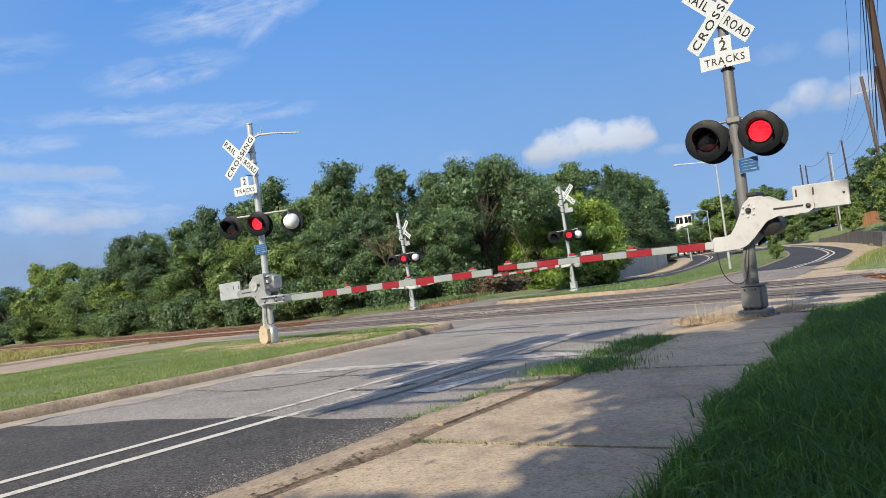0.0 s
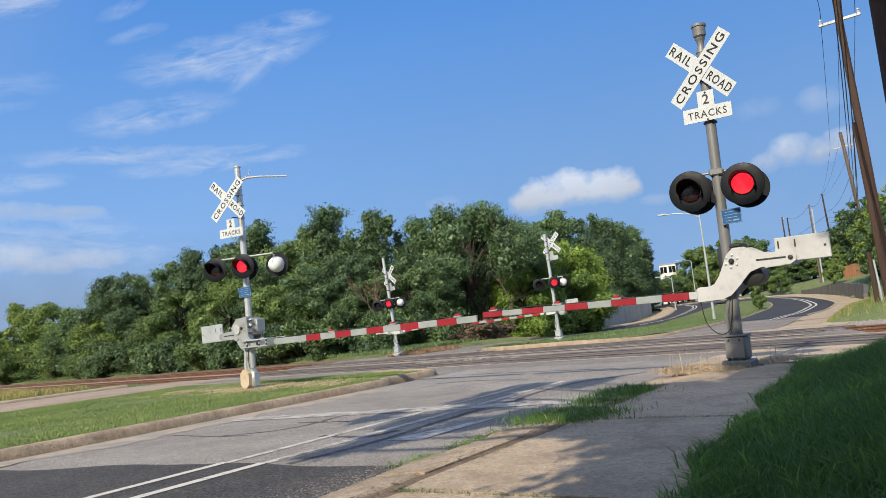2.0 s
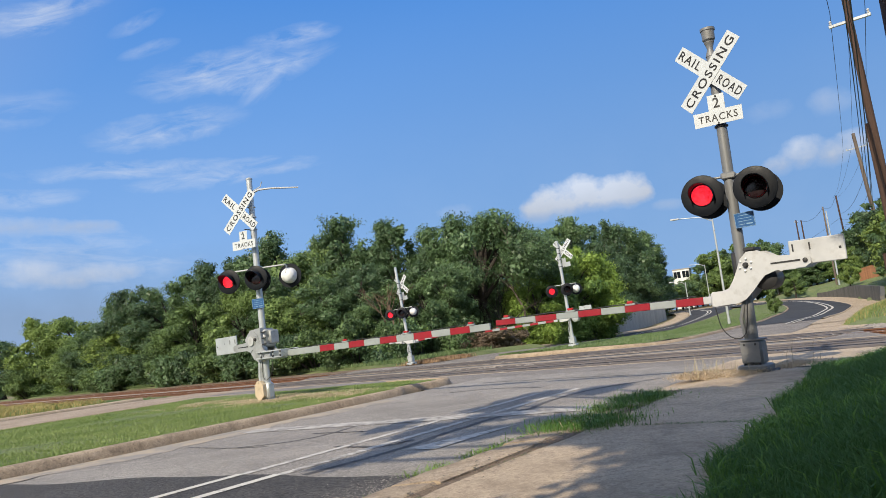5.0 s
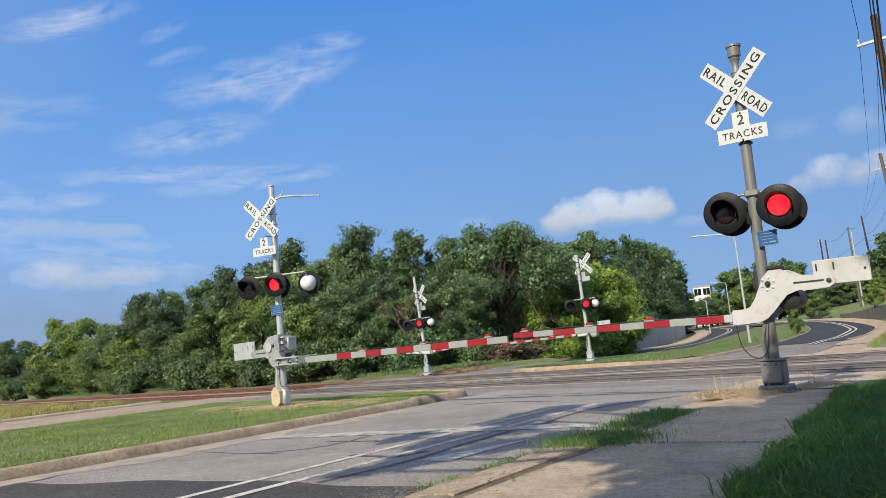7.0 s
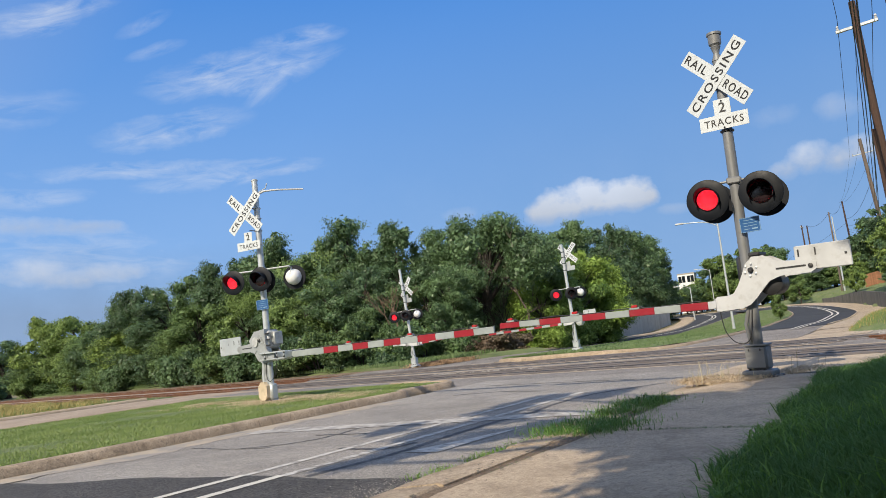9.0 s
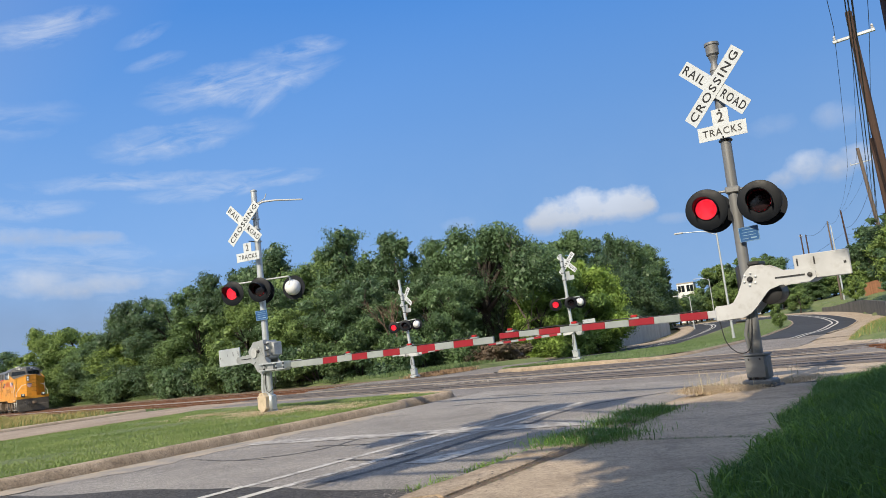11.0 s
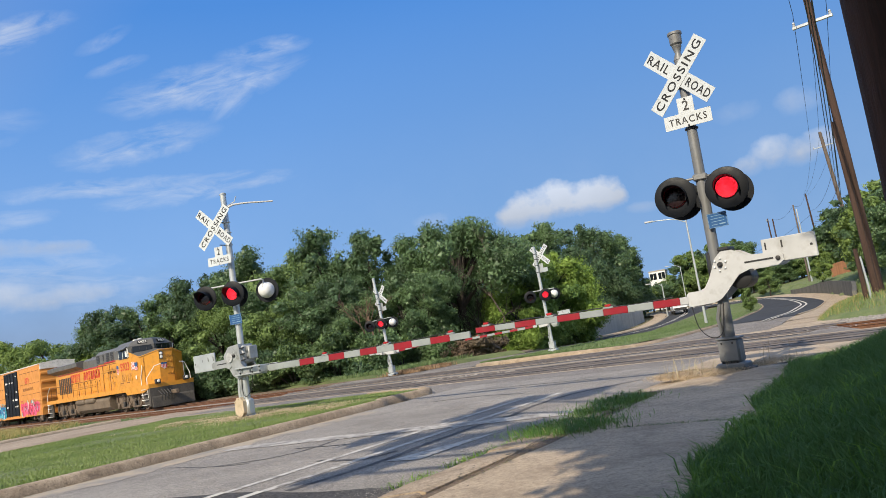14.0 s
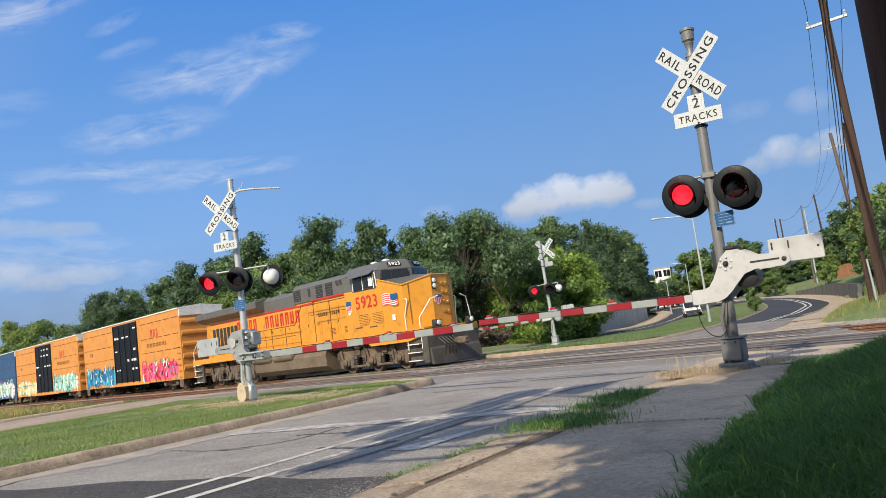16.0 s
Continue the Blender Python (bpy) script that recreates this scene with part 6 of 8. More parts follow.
def far_trees():
    """Trees beyond the bends and on the hill."""
    rng = random.Random(17)
    a = make_tree("tree", "rounded green tree on the grassy hill", 61, 8.0, 3.6, 20000, 0.12, "leaf_vine", 0.2, 0.16, 30)
    c = make_tree("tree", "dark green tree beyond the bend of the road", 62, 8.0, 3.6, 20000, 0.12, "leaf", 0.2, 0.16, 30)
    for i, (az, el, d) in enumerate([(18.0, 0.034, 138), (19.1, 0.037, 136), (25.4, 0.056, 136), (27.0, 0.058, 128), (28.2, 0.055, 116), (29.6, 0.06, 104), (30.6, 0.075, 98), (26.2, 0.04, 120), (36.4, 0.11, 72), (34.8, 0.12, 80), (33.4, 0.11, 90), (20.2, 0.064, 150), (20.9, 0.074, 148), (21.8, 0.074, 152), (23.2, 0.078, 146), (24.3, 0.080, 150), (26.0, 0.046, 142), (27.4, 0.042, 138), (29.0, 0.038, 128), (30.0, 0.05, 112), (30.9, 0.088, 126), (32.6, 0.09, 84), (34.0, 0.10, 76), (35.5, 0.1, 70), (25.0, 0.034, 126), (18.5, 0.040, 140), (18.9, 0.040, 141), (19.5, 0.039, 142), (28.3, 0.032, 118), (37.0, 0.1, 66), (33.4, 0.115, 94), (32.0, 0.108, 99)]):
        d = max(d, 138.0) if az < 31.0 and d > 90 else d
        x, y = polar(az, d)
        z = land(x, y) - 0.05
        s = (1.05 + el * d - z) / 8.3
        wide = max(0.65, min(1.3, s))
        tagged(place_tree((a, c)[i % 2], x, y, z, wide, rng.uniform(0, 360), s / wide), group="trees on the hill")
    for az, el, d, wide in ((24.5, 0.016, 84, 0.22), (29.35, 0.036, 113, 0.4), (26.0, 0.03, 122, 0.5)):
        x, y = polar(az, d)
        z = land(x, y) - 0.05
        tagged(place_tree(a, x, y, z, wide, 40.0 * az, (1.05 + el * d - z) / 8.3 / wide), "small green tree on mown grass", group="trees on the hill")
    low = brush("bush", "dense green brush beyond the bend of the road", 63, 2.6, 2.0, 7000, 0.13, "leaf")
    for k in range(15):
        x, y = polar(16.8 + 0.75 * k, 158.0 + 4 * (k % 3))
        tagged(place_tree(low, x, y, land(x, y) - 0.1, 1.7, 53.0 * k, 0.9 + 0.1 * (k % 4)), group="brush beyond the bend")
    # unseen trees behind the camera, placed to shade the bank and pavement and block sky light
    tall = make_tree("tree", "tall leafy roadside tree that shades the pavement", 71, 12.0, 3.5, 36000, 0.12, "leaf", 0.3, 0.30, 30, extra=TALL_LIMBS)
    tall.matrix_basis = pose(*qr(*TALL_AT), 0.0, 0, 0, -36)
    tagged(tall, group="roadside shade trees")
    # added canopy, out of view: darkens the bank by cutting off sky light
    wide = make_tree("tree", "unseen broad tree added to block sky light over the bank", 72, 13.0, 5.0, 22000, 0.16, "leaf", 0.34, 0.48, 26)
    wide.matrix_basis = pose(*qr(3.0, -1.5), 0.3, 0, 0, 0)
    tagged(wide, group="roadside shade trees")
    for i, (q, r, s) in enumerate(SHADE_TREES):
        tagged(place_tree((a, c)[i % 2], *qr(q, r), 0.3, s, 70.0 * i, 1.0), "unseen roadside tree added to shade the bank", group="roadside shade trees")


def limb_over(q, r, radius, h):
    """A leafy limb, in the tall tree's own space, whose shade falls on the road at q, r."""
    cot = 1.0 / math.tan(radians(SUN_EL))
    dq, dr = to_qr(cot * h * math.sin(radians(SUN_AZ)), cot * h * math.cos(radians(SUN_AZ)))
    return q + dq - TALL_AT[0], r + dr - TALL_AT[1], h, radius


TALL_AT = (1.7, -3.0)
# each limb is placed to throw one shade patch: q, r, radius, height
TALL_LIMBS = [limb_over(*p) for p in ((-1.5, 3.3, 0.5, 5.8), (-1.35, 4.1, 0.5, 6.2), (-1.45, 5.4, 0.55, 6.4), (-2.05, 5.75, 0.5, 6.6), (-2.5, 6.4, 0.6, 6.9), (-1.8, 7.0, 0.8, 7.2), (-2.6, 8.1, 0.8, 6.8), (-1.6, 8.8, 0.9, 7.4), (-3.3, 8.9, 0.55, 7.0),
                                              (-2.4, 1.85, 0.7, 5.8), (-1.65, 2.2, 0.6, 6.0), (-3.1, 1.3, 0.6, 5.6), (-5.1, 5.4, 0.28, 6.0), (-5.0, 6.1, 0.38, 6.2), (-5.4, 7.3, 0.5, 6.4), (-4.6, 6.9, 0.4, 6.6), (-4.2, 7.5, 0.45, 6.8), (-5.3, 8.3, 0.5, 6.6), (-5.8, 9.4, 0.5, 6.5),
                                              (-2.3, 11.2, 0.5, 7.0), (-1.8, 11.8, 0.55, 7.2), (-2.0, 10.2, 0.6, 7.3), (-5.9, 10.6, 0.45, 6.8), (-4.9, 10.9, 0.5, 7.0), (-6.4, 7.7, 0.3, 6.3))]
# out of view; the two beyond q 7 are added to block sky light
SHADE_TREES = [(0.9, -7.4, 1.0), (7.5, 3.0, 1.3), (8.5, -2.0, 1.3), (3.6, -9.0, 1.1), (5.6, -1.5, 1.0), (1.8, -11.5, 1.0), (1.4, -5.6, 0.85), (3.4, -4.6, 0.8)]


def blades(name, label, n, place, tall, wide, mat, seed, lean=0.5, kind="stuff", category="grass"):
    """Blades of grass: place(k) gives the roots, an array (k, 3)."""
    rng = np.random.default_rng(seed)
    p = place(rng, n)
    n = len(p)
    h = tall * rng.uniform(0.45, 1.15, n)[:, None]
    a = rng.uniform(0, 6.283, n)
    side = np.stack([np.cos(a), np.sin(a), np.zeros(n)], 1)
    b = rng.uniform(0, 6.283, n)
    bend = np.stack([np.cos(b), np.sin(b), np.zeros(n)], 1) * rng.uniform(0.1, 1.0, n)[:, None] * lean
    w = wide * rng.uniform(0.6, 1.3, n)[:, None]
    up = np.array([0, 0, 1.0])
    v = np.stack([p - side * w, p + side * w, p + up * h * 0.55 + bend * h * 0.25 - side * w * 0.8, p + up * h * 0.55 + bend * h * 0.25 + side * w * 0.8, p + up * h * (1 - 0.3 * lean) + bend * h], 1).reshape(-1, 3)
    k = np.arange(n)[:, None] * 5
    f = np.concatenate([k + np.array([[0, 1, 3]]), k + np.array([[0, 3, 2]]), k + np.array([[2, 3, 4]])])
    ob = new(name, raw_mesh(name, v, f, M[mat]))
    return tagged(ob, label, category, kind=kind)


def grass():
    def bank(rng, n):
        r = rng.uniform(0.6, 12.2, n * 2)
        q = rng.uniform(-2.2, 3.2, n * 2)
        keep = np.array([bank_edge(b) - 0.02 < a for a, b in zip(q, r)]) & (rng.random(n * 2) < np.clip(1.3 - 0.07 * r, 0.3, 1.0))
        q, r = q[keep][:n], r[keep][:n]
        xy = np.array([qr(a, b) for a, b in zip(q, r)])
        d = np.hypot(xy[:, 0], xy[:, 1])
        ok = (d > 0.9) & ((xy[:, 1] > 0.5))
        return np.column_stack([xy, [bank_z(a, b) - 0.01 for a, b in zip(q, r)]])[ok]
    blades("bank_grass", "tall lush green grass on the shaded bank", 170000, bank, 0.2, 0.0042, "grass_bank", 1, 0.8)

    def tufts(rng, n):
        c = rng.uniform(0.8, 8.5, 70)
        k = rng.integers(0, 70, n)
        r = c[k] + rng.normal(0, 0.07, n)
        q = np.array([bank_edge(b) for b in r]) + 0.02 + np.abs(rng.normal(0, 0.16, 70))[k] + rng.normal(0, 0.05, n)
        return np.array([(*qr(a, b), bank_z(a, b) - 0.01) for a, b in zip(q, r)])
    blades("grass_tufts", "long lush grass tufts at the edge of the bank", 3200, tufts, 0.24, 0.0052, "grass_tuft", 21, 1.1)

    def spread(rng, n):
        c = np.column_stack([rng.uniform(-1.3, 2.0, 90), rng.uniform(0.9, 7.5, 90)])
        p = c[rng.integers(0, 90, n)] + rng.normal(0, 0.08, (n, 2))
        p = p[[np.hypot(*qr(a, b)) > 0.9 and a > bank_edge(b) for a, b in p]]
        return np.array([(*qr(a, b), bank_z(a, b)) for a, b in p])
    blades("grass_tufts", "scattered lighter grass tufts on the bank", 4200, spread, 0.24, 0.0045, "grass_tuft", 22, 1.0)

    def median(rng, n):
        r = rng.uniform(3, 14.9, n)
        q = KERB_L - 0.18 - 10.0 * rng.random(n) ** 1.1
        ok = ((r < 12.5) | (q < KERB_L - 0.5)) & ((r < 14.3) | (q < KERB_L - 1.5))
        xy = np.array([qr(a, b) for a, b in zip(q[ok], r[ok])])
        return np.column_stack([xy, np.full(len(xy), 0.12)])
    blades("median_grass", "short mown green grass on the median", 130000, median, 0.06, 0.0052, "grass_lawn", 2, 0.8)

    def round_mast(rng, n):
        q, r = rng.uniform(-17.5, -10.7, n), 12.3 + 0.42 * rng.normal(size=n)
        near = rng.random(n) < 0.3
        q[near], r[near] = -13.8 + 0.7 * rng.normal(size=near.sum()), 12.3 + 0.6 * rng.normal(size=near.sum())
        keep = np.array([noise.noise((a * 1.3, b * 2.0, 9.0)) > -0.12 for a, b in zip(q, r)])
        q, r = q[keep], r[keep]
        ok = (q < KERB_L - 0.3 - np.where(r > 12.5, 0.9, 0.0)) & (r < 14.3)
        return np.array([(*qr(a, b), 0.12) for a, b in zip(q[ok], r[ok])])
    blades("dry_grass", "yellow dry grass round the foot of the mast", 26000, round_mast, 0.075, 0.006, "grass_straw", 3, 1.2)

    def far_verge(rng, n):
        v, s = rng.uniform(25.9, 33.0, n), rng.uniform(31.5, 100, n)
        xy = np.array([vs(a, b) for a, b in zip(v, s)])
        return np.column_stack([xy, [rise(*p) + 0.17 + 0.15 * (w - 25.8) / 12 for p, w in zip(xy, v)]])
    blades("verge_grass", "rough green and yellow grass before the woods", 45000, far_verge, 0.3, 0.016, "grass_lawn", 4, 0.7)

    def left_meadow(rng, n):
        q, r = -33.2 - 22 * rng.random(n), rng.uniform(-2, 26, n)
        xy = np.array([qr(a, b) for a, b in zip(q, r)])
        ok = np.array([to_vs(*p)[0] < 12.4 + 0.5 * math.sin(p[0]) for p in xy])
        return np.column_stack([xy[ok], np.full(ok.sum(), -0.1)])
    blades("meadow_grass", "tall yellow-green grass beside the tracks", 50000, left_meadow, 0.5, 0.010, "grass_dry", 5, 0.7)
    blades("meadow_grass", "tall green grass beside the tracks", 30000, left_meadow, 0.42, 0.010, "grass_lawn", 17, 0.7)
    blades("meadow_green_grass", "green grass strip beside the side road", 30000, lambda rng, n: np.array([(*qr(-30.4 - 2.6 * abs(rng.normal(0, 0.5)), rr), -0.06) for rr in rng.uniform(-2, 19.5, n)]), 0.16, 0.010, "grass_lawn", 6, 0.7)

    def strip_grass(rng, n):
        p = np.array([track_verge(a, b) for a, b in zip(rng.uniform(0.25, 0.97, n), rng.random(n) ** 1.5)])
        return p[[to_qr(x, y)[0] < -30.3 for x, y, _ in p]]
    blades("verge_grass", "green grass strip beside the rails", 26000, strip_grass, 0.13, 0.009, "grass_lawn", 31, 0.7)

    def island(rng, n):
        out = []
        for k in (rng.random(n) ** 1.6 * 79).astype(int):
            f, g_ = rng.random(), rng.random()
            p = ISLAND_L[k].lerp(ISLAND_L[k + 1], g_).lerp(ISLAND_R[k].lerp(ISLAND_R[k + 1], g_), 0.04 + 0.92 * f)
            out.append((p.x, p.y, rise(p.x, p.y) + 0.1))
        return np.array(out)

    def hill(rng, n):
        out = []
        for az, d in zip(rng.uniform(26, 40, n), 56 + 70 * rng.random(n) ** 1.3):
            x, y = polar(az, d)
            if land(x, y) - rise(x, y) > 0.5:
                out.append((x, y, land(x, y) - 0.07))
        return np.array(out)
    blades("hill_grass", "mown green grass on the hill", 30000, hill, 0.16, 0.02, "grass_lawn", 14, 0.7)
    blades("island_grass", "mown green grass on the island", 40000, island, 0.1, 0.014, "grass_lawn", 7, 0.7)

    def right_verge(rng, n):
        return np.array([np.array(verge(f ** 1.6, g_)) - (0, 0, 0.02) for f, g_ in zip(rng.uniform(0.03, 0.85, n), rng.uniform(0.03, 1.0, n))])
    blades("verge_grass", "tall yellow-green grass beside the rails", 13000, right_verge, 0.3, 0.007, "grass_dry", 15, 0.7)
    blades("verge_grass", "green grass beside the rails", 48000, right_verge, 0.24, 0.008, "grass_lawn", 16, 0.7)

    def weeds(rng, n):
        c = np.array([(1.15, 7.35), (1.4, 7.5), (1.55, 7.25), (1.85, 8.2), (2.2, 8.75), (1.25, 7.05), (2.4, 8.95)])
        k = rng.integers(0, len(c), n)
        p = c[k] + rng.normal(size=(n, 2)) * (0.04 + 0.22 * rng.random((n, 1)))
        return np.column_stack([p, np.full(n, 0.08)])
    blades("weeds", "green weeds grown over the broken kerb", 7600, weeds, 0.12, 0.0026, "grass_tuft", 8, 2.0)
    blades("weeds", "tall green weeds at the broken kerb", 280, weeds, 0.2, 0.003, "grass_bank", 18, 1.6)
    blades("dead_grass", "dry stalks among the weeds", 260, weeds, 0.15, 0.0025, "grass_straw", 19, 1.8)

    def kerb_weeds(rng, n):
        r = rng.uniform(4.7, 7.5, n)
        keep = np.array([noise.noise((3.1 * a, 4.0, 7.0)) > -0.08 for a in r])
        r = r[keep]
        q = -3.66 + 0.07 * rng.normal(size=len(r)) - 0.05 * (7.5 - r)
        return np.array([(*qr(a, b), 0.004) for a, b in zip(q, r)])
    blades("weeds", "thin green weeds along the foot of the kerb", 1500, kerb_weeds, 0.085, 0.0022, "grass_tuft", 28, 1.8)

    def joints(rng, n):
        out = []
        for _ in range(n):
            k = rng.integers(0, 4)
            if k == 0:
                out.append((*qr(-3.0 + 1.2 * rng.random() ** 2, 3.72 + rng.normal(0, 0.025)), 0.09))
            elif k == 1:
                out.append((*qr(rng.uniform(-3.0, -1.6), 6.45 + rng.normal(0, 0.03)), 0.09))
            elif k == 2:
                out.append((*qr(-3.66 + rng.normal(0, 0.04), rng.choice([1.2, 1.9, 2.7, 4.2, 4.9, 5.6, 6.2, 7.0]) + rng.normal(0, 0.22)), 0.015))
            else:
                out.append((*qr(-3.02 + rng.normal(0, 0.012), rng.uniform(4.5, 7.9)), 0.085))
        return np.array(out)
    blades("joint_grass", "small grass tufts in the pavement joints", 1500, joints, 0.035, 0.002, "grass_lawn", 9, 1.8)

    def straw(rng, n):
        c = np.array([(3.72, 11.0), (3.78, 10.8), (3.85, 10.62), (3.95, 10.45), (4.08, 10.25), (4.85, 10.7), (5.2, 10.9)])
        k = rng.choice(len(c), n, p=[0.14, 0.26, 0.26, 0.16, 0.08, 0.06, 0.04])
        return np.column_stack([c[k] + rng.normal(size=(n, 2)) * np.array([0.16, 0.12]), np.full(n, 0.07)])
    blades("dead_grass", "dead straw-coloured grass at the foot of the mast", 8500, straw, 0.13, 0.0022, "grass_straw", 10, 2.9)
    blades("dead_grass", "dead straw-coloured stalks at the foot of the mast", 60, straw, 0.45, 0.003, "grass_straw", 13, 0.5)

    def far_straw(rng, n):
        c = np.array([(-0.7, 40.7), (0.1, 41.4), (0.9, 42.4)])
        return np.column_stack([c[rng.integers(0, 3, n)] + rng.normal(size=(n, 2)) * np.array([0.45, 0.35]), np.full(n, -0.1)])
    blades("dead_grass", "dead reddish grass by the far signal", 5000, far_straw, 0.34, 0.012, "grass_rust", 12, 1.3)


# ---- the train: local x points ahead, the side that the camera sees is -y, z from the rail ----
def wheelset(parent, x, y, r=0.5):
    w = MB().lathe([(r + 0.03, -0.07), (r + 0.03, -0.04), (r, -0.035), (r - 0.01, 0.07), (r - 0.08, 0.07), (r - 0.12, 0.03), (0.12, 0.03), (0.1, 0.09)], 24, pose(x, y, r, 90, 0, 0)).make("wheel", M["truck_grey"], parent)
    return w


def loco_side_frame(parent, x, y, axles, spread, r, mat):
    """A cast side frame: deep beam with jaws round each axle, journal boxes, coil springs, brake gear."""
    L = spread * (axles - 1) / 2
    out = 1.0 if y > 0 else -1.0
    beam = [(-L - 0.72, 0.66), (-L - 0.66, 1.0), (-L - 0.3, 1.14), (-L + 0.35, 1.16), (-L + 0.7, 1.02), (-0.5, 1.06), (0.0, 1.16), (0.5, 1.06), (L - 0.7, 1.02), (L - 0.35, 1.16), (L + 0.3, 1.14), (L + 0.66, 1.0), (L + 0.72, 0.66), (L + 0.4, 0.72), (-L - 0.4, 0.72)]
    g = MB().prism([(x + a, z) for a, z in beam], y - 0.08, y + 0.08, "y").make("side_frame", mat, parent, smooth=False)
    for k in range(axles):
        ax = x - L + spread * k
        for side in (-1, 1):
            jaw = [(ax + side * 0.24, 0.74), (ax + side * 0.58, 0.74), (ax + side * 0.5, 0.34), (ax + side * 0.42, 0.27), (ax + side * 0.26, 0.27)]
            MB().prism(jaw if side < 0 else jaw[::-1], y - 0.085, y + 0.085, "y").make("pedestal_jaw", mat, g, smooth=False)
        MB().box((ax, y + out * 0.03, r + 0.02), (0.42, 0.2, 0.4), 0.05).make("journal_box", mat, g)
        MB().lathe([(0.14, -0.04), (0.14, 0.06), (0.06, 0.1)], 14, pose(ax, y + out * 0.13, r, -90 * out, 0, 0)).make("journal_cap", mat, g)
        MB().tube([(ax - 0.3, y + out * 0.14, 1.06), (ax - 0.22, y + out * 0.16, 0.8), (ax - 0.12, y + out * 0.15, 0.62)], [0.06, 0.06, 0.035], 8).make("damper", mat, g)
    for k in range(axles - 1):
        ax = x - L + spread * (k + 0.5)
        for dx in (-0.28, 0.28):
            MB().lathe([(0.1, 0), (0.115, 0.04), (0.09, 0.08), (0.115, 0.12), (0.09, 0.16), (0.115, 0.2), (0.09, 0.24), (0.115, 0.28), (0.1, 0.34)], 10, Matrix.Translation((ax + dx, y + out * 0.02, 0.38))).make("coil_spring", M["dark_metal"], g)
        MB().box((ax, y + out * 0.02, 0.32), (0.92, 0.2, 0.11), 0.04).make("spring_seat", mat, g)
        MB().box((ax, y + out * 0.1, 0.93), (0.34, 0.14, 0.3), 0.06).make("bolster_stop", mat, g)
        MB().lathe([(0.06, -0.3), (0.12, -0.26), (0.13, 0.1), (0.05, 0.14), (0.035, 0.34)], 12, pose(ax + 0.18, y + out * 0.15, 1.2, 0, 90, 0)).make("brake_cylinder", mat, g)
        MB().tube([(ax + 0.52, y + out * 0.15, 1.18), (ax + 0.56, y + out * 0.16, 0.9), (ax + 0.5, y + out * 0.12, 0.5)], 0.04, 6).make("brake_hanger", mat, g)
    MB().tube([(x - L - 0.6, y + out * 0.1, 1.26), (x - 0.4, y + out * 0.13, 1.3), (x + 0.5, y + out * 0.11, 1.27), (x + L + 0.6, y + out * 0.1, 1.3)], 0.028, 6).make("air_pipe", mat, g)
    for side in (-1, 1):
        MB().tube([(x + side * (L + 0.5), y + out * 0.06, 1.2), (x + side * (L + 0.72), y + out * 0.02, 0.7), (x + side * (L + 0.62), y - out * 0.2, 0.2)], 0.03, 6).make("sand_pipe", mat, g)


def bogie(parent, x, axles, spread, loco=False):
    """One truck: side frames, springs, wheels and axle boxes."""
    r = 0.53 if loco else 0.46
    frame_mat = M["truck_grey"]
    L = spread * (axles - 1) / 2
    if loco:
        for y in (-1.04, 1.04):
            loco_side_frame(parent, x, y, axles, spread, r, frame_mat)
    else:
        for y in (-1.02, 1.02):
            prof = [(-L - 0.55, r - 0.02), (-L - 0.5, r + 0.32), (-L + 0.3, r + 0.36), (-L + 0.6, r + 0.18), (L - 0.6, r + 0.18), (L - 0.3, r + 0.36), (L + 0.5, r + 0.32), (L + 0.55, r - 0.02), (L + 0.3, r - 0.12), (L - 0.35, r - 0.1), (L - 0.7, r - 0.22), (-L + 0.7, r - 0.22), (-L + 0.35, r - 0.1), (-L - 0.3, r - 0.12)]
            g = MB().prism([(x + a, z) for a, z in prof], y - 0.07, y + 0.07, "y").make("side_frame", frame_mat, parent, smooth=False)
            for k in range(axles):
                ax = x - L + spread * k
                MB().lathe([(0.17, -0.1), (0.17, 0.1), (0.1, 0.15)], 14, pose(ax, y * 1.1, r, 90 if y < 0 else -90, 0, 0)).make("axle_box", frame_mat, g)
                MB().box((ax, y * 1.06, r + 0.06), (0.46, 0.16, 0.24), 0.03).make("pedestal", frame_mat, g)
            for k in range(axles - 1):
                ax = x - L + spread * (k + 0.5)
                for dx in (-0.22, 0.0, 0.22):
                    MB().lathe([(0.09, 0), (0.1, 0.06), (0.08, 0.1), (0.1, 0.16), (0.08, 0.2), (0.1, 0.26)], 10, Matrix.Translation((ax + dx, y * 1.02, r - 0.2))).make("spring", M["dark_metal"], g)
    for k in range(axles):
        for y in (-0.76, 0.76):
            wheelset(parent, x - L + spread * k, y * 1.0, r)
        MB().tube([(x - L + spread * k, -0.76, r), (x - L + spread * k, 0.76, r)], 0.09, 10).make("axle", frame_mat, parent)


def outline_bars(parent, words, m, mat, letter_w, letter_h, gap):
    """Plain bars that stand for a name: one upright bar for every letter."""
    x = 0.0
    for ch in words:
        if ch == " ":
            x += letter_w + gap
            continue
        b = MB()
        k = letter_w * 0.28
        b.box((x, 0, 0), (k, 0.006, letter_h))
        b.box((x + letter_w * 0.55, 0, 0), (k, 0.006, letter_h))
        b.box((x + letter_w * 0.28, 0, letter_h * (0.39 if ch in "ab" else -0.39 if ch == "c" else 0.0)), (letter_w * 0.4, 0.006, letter_h * 0.2))
        b.make("name_bar", mat, parent, m=m, smooth=False)
        x += letter_w + gap


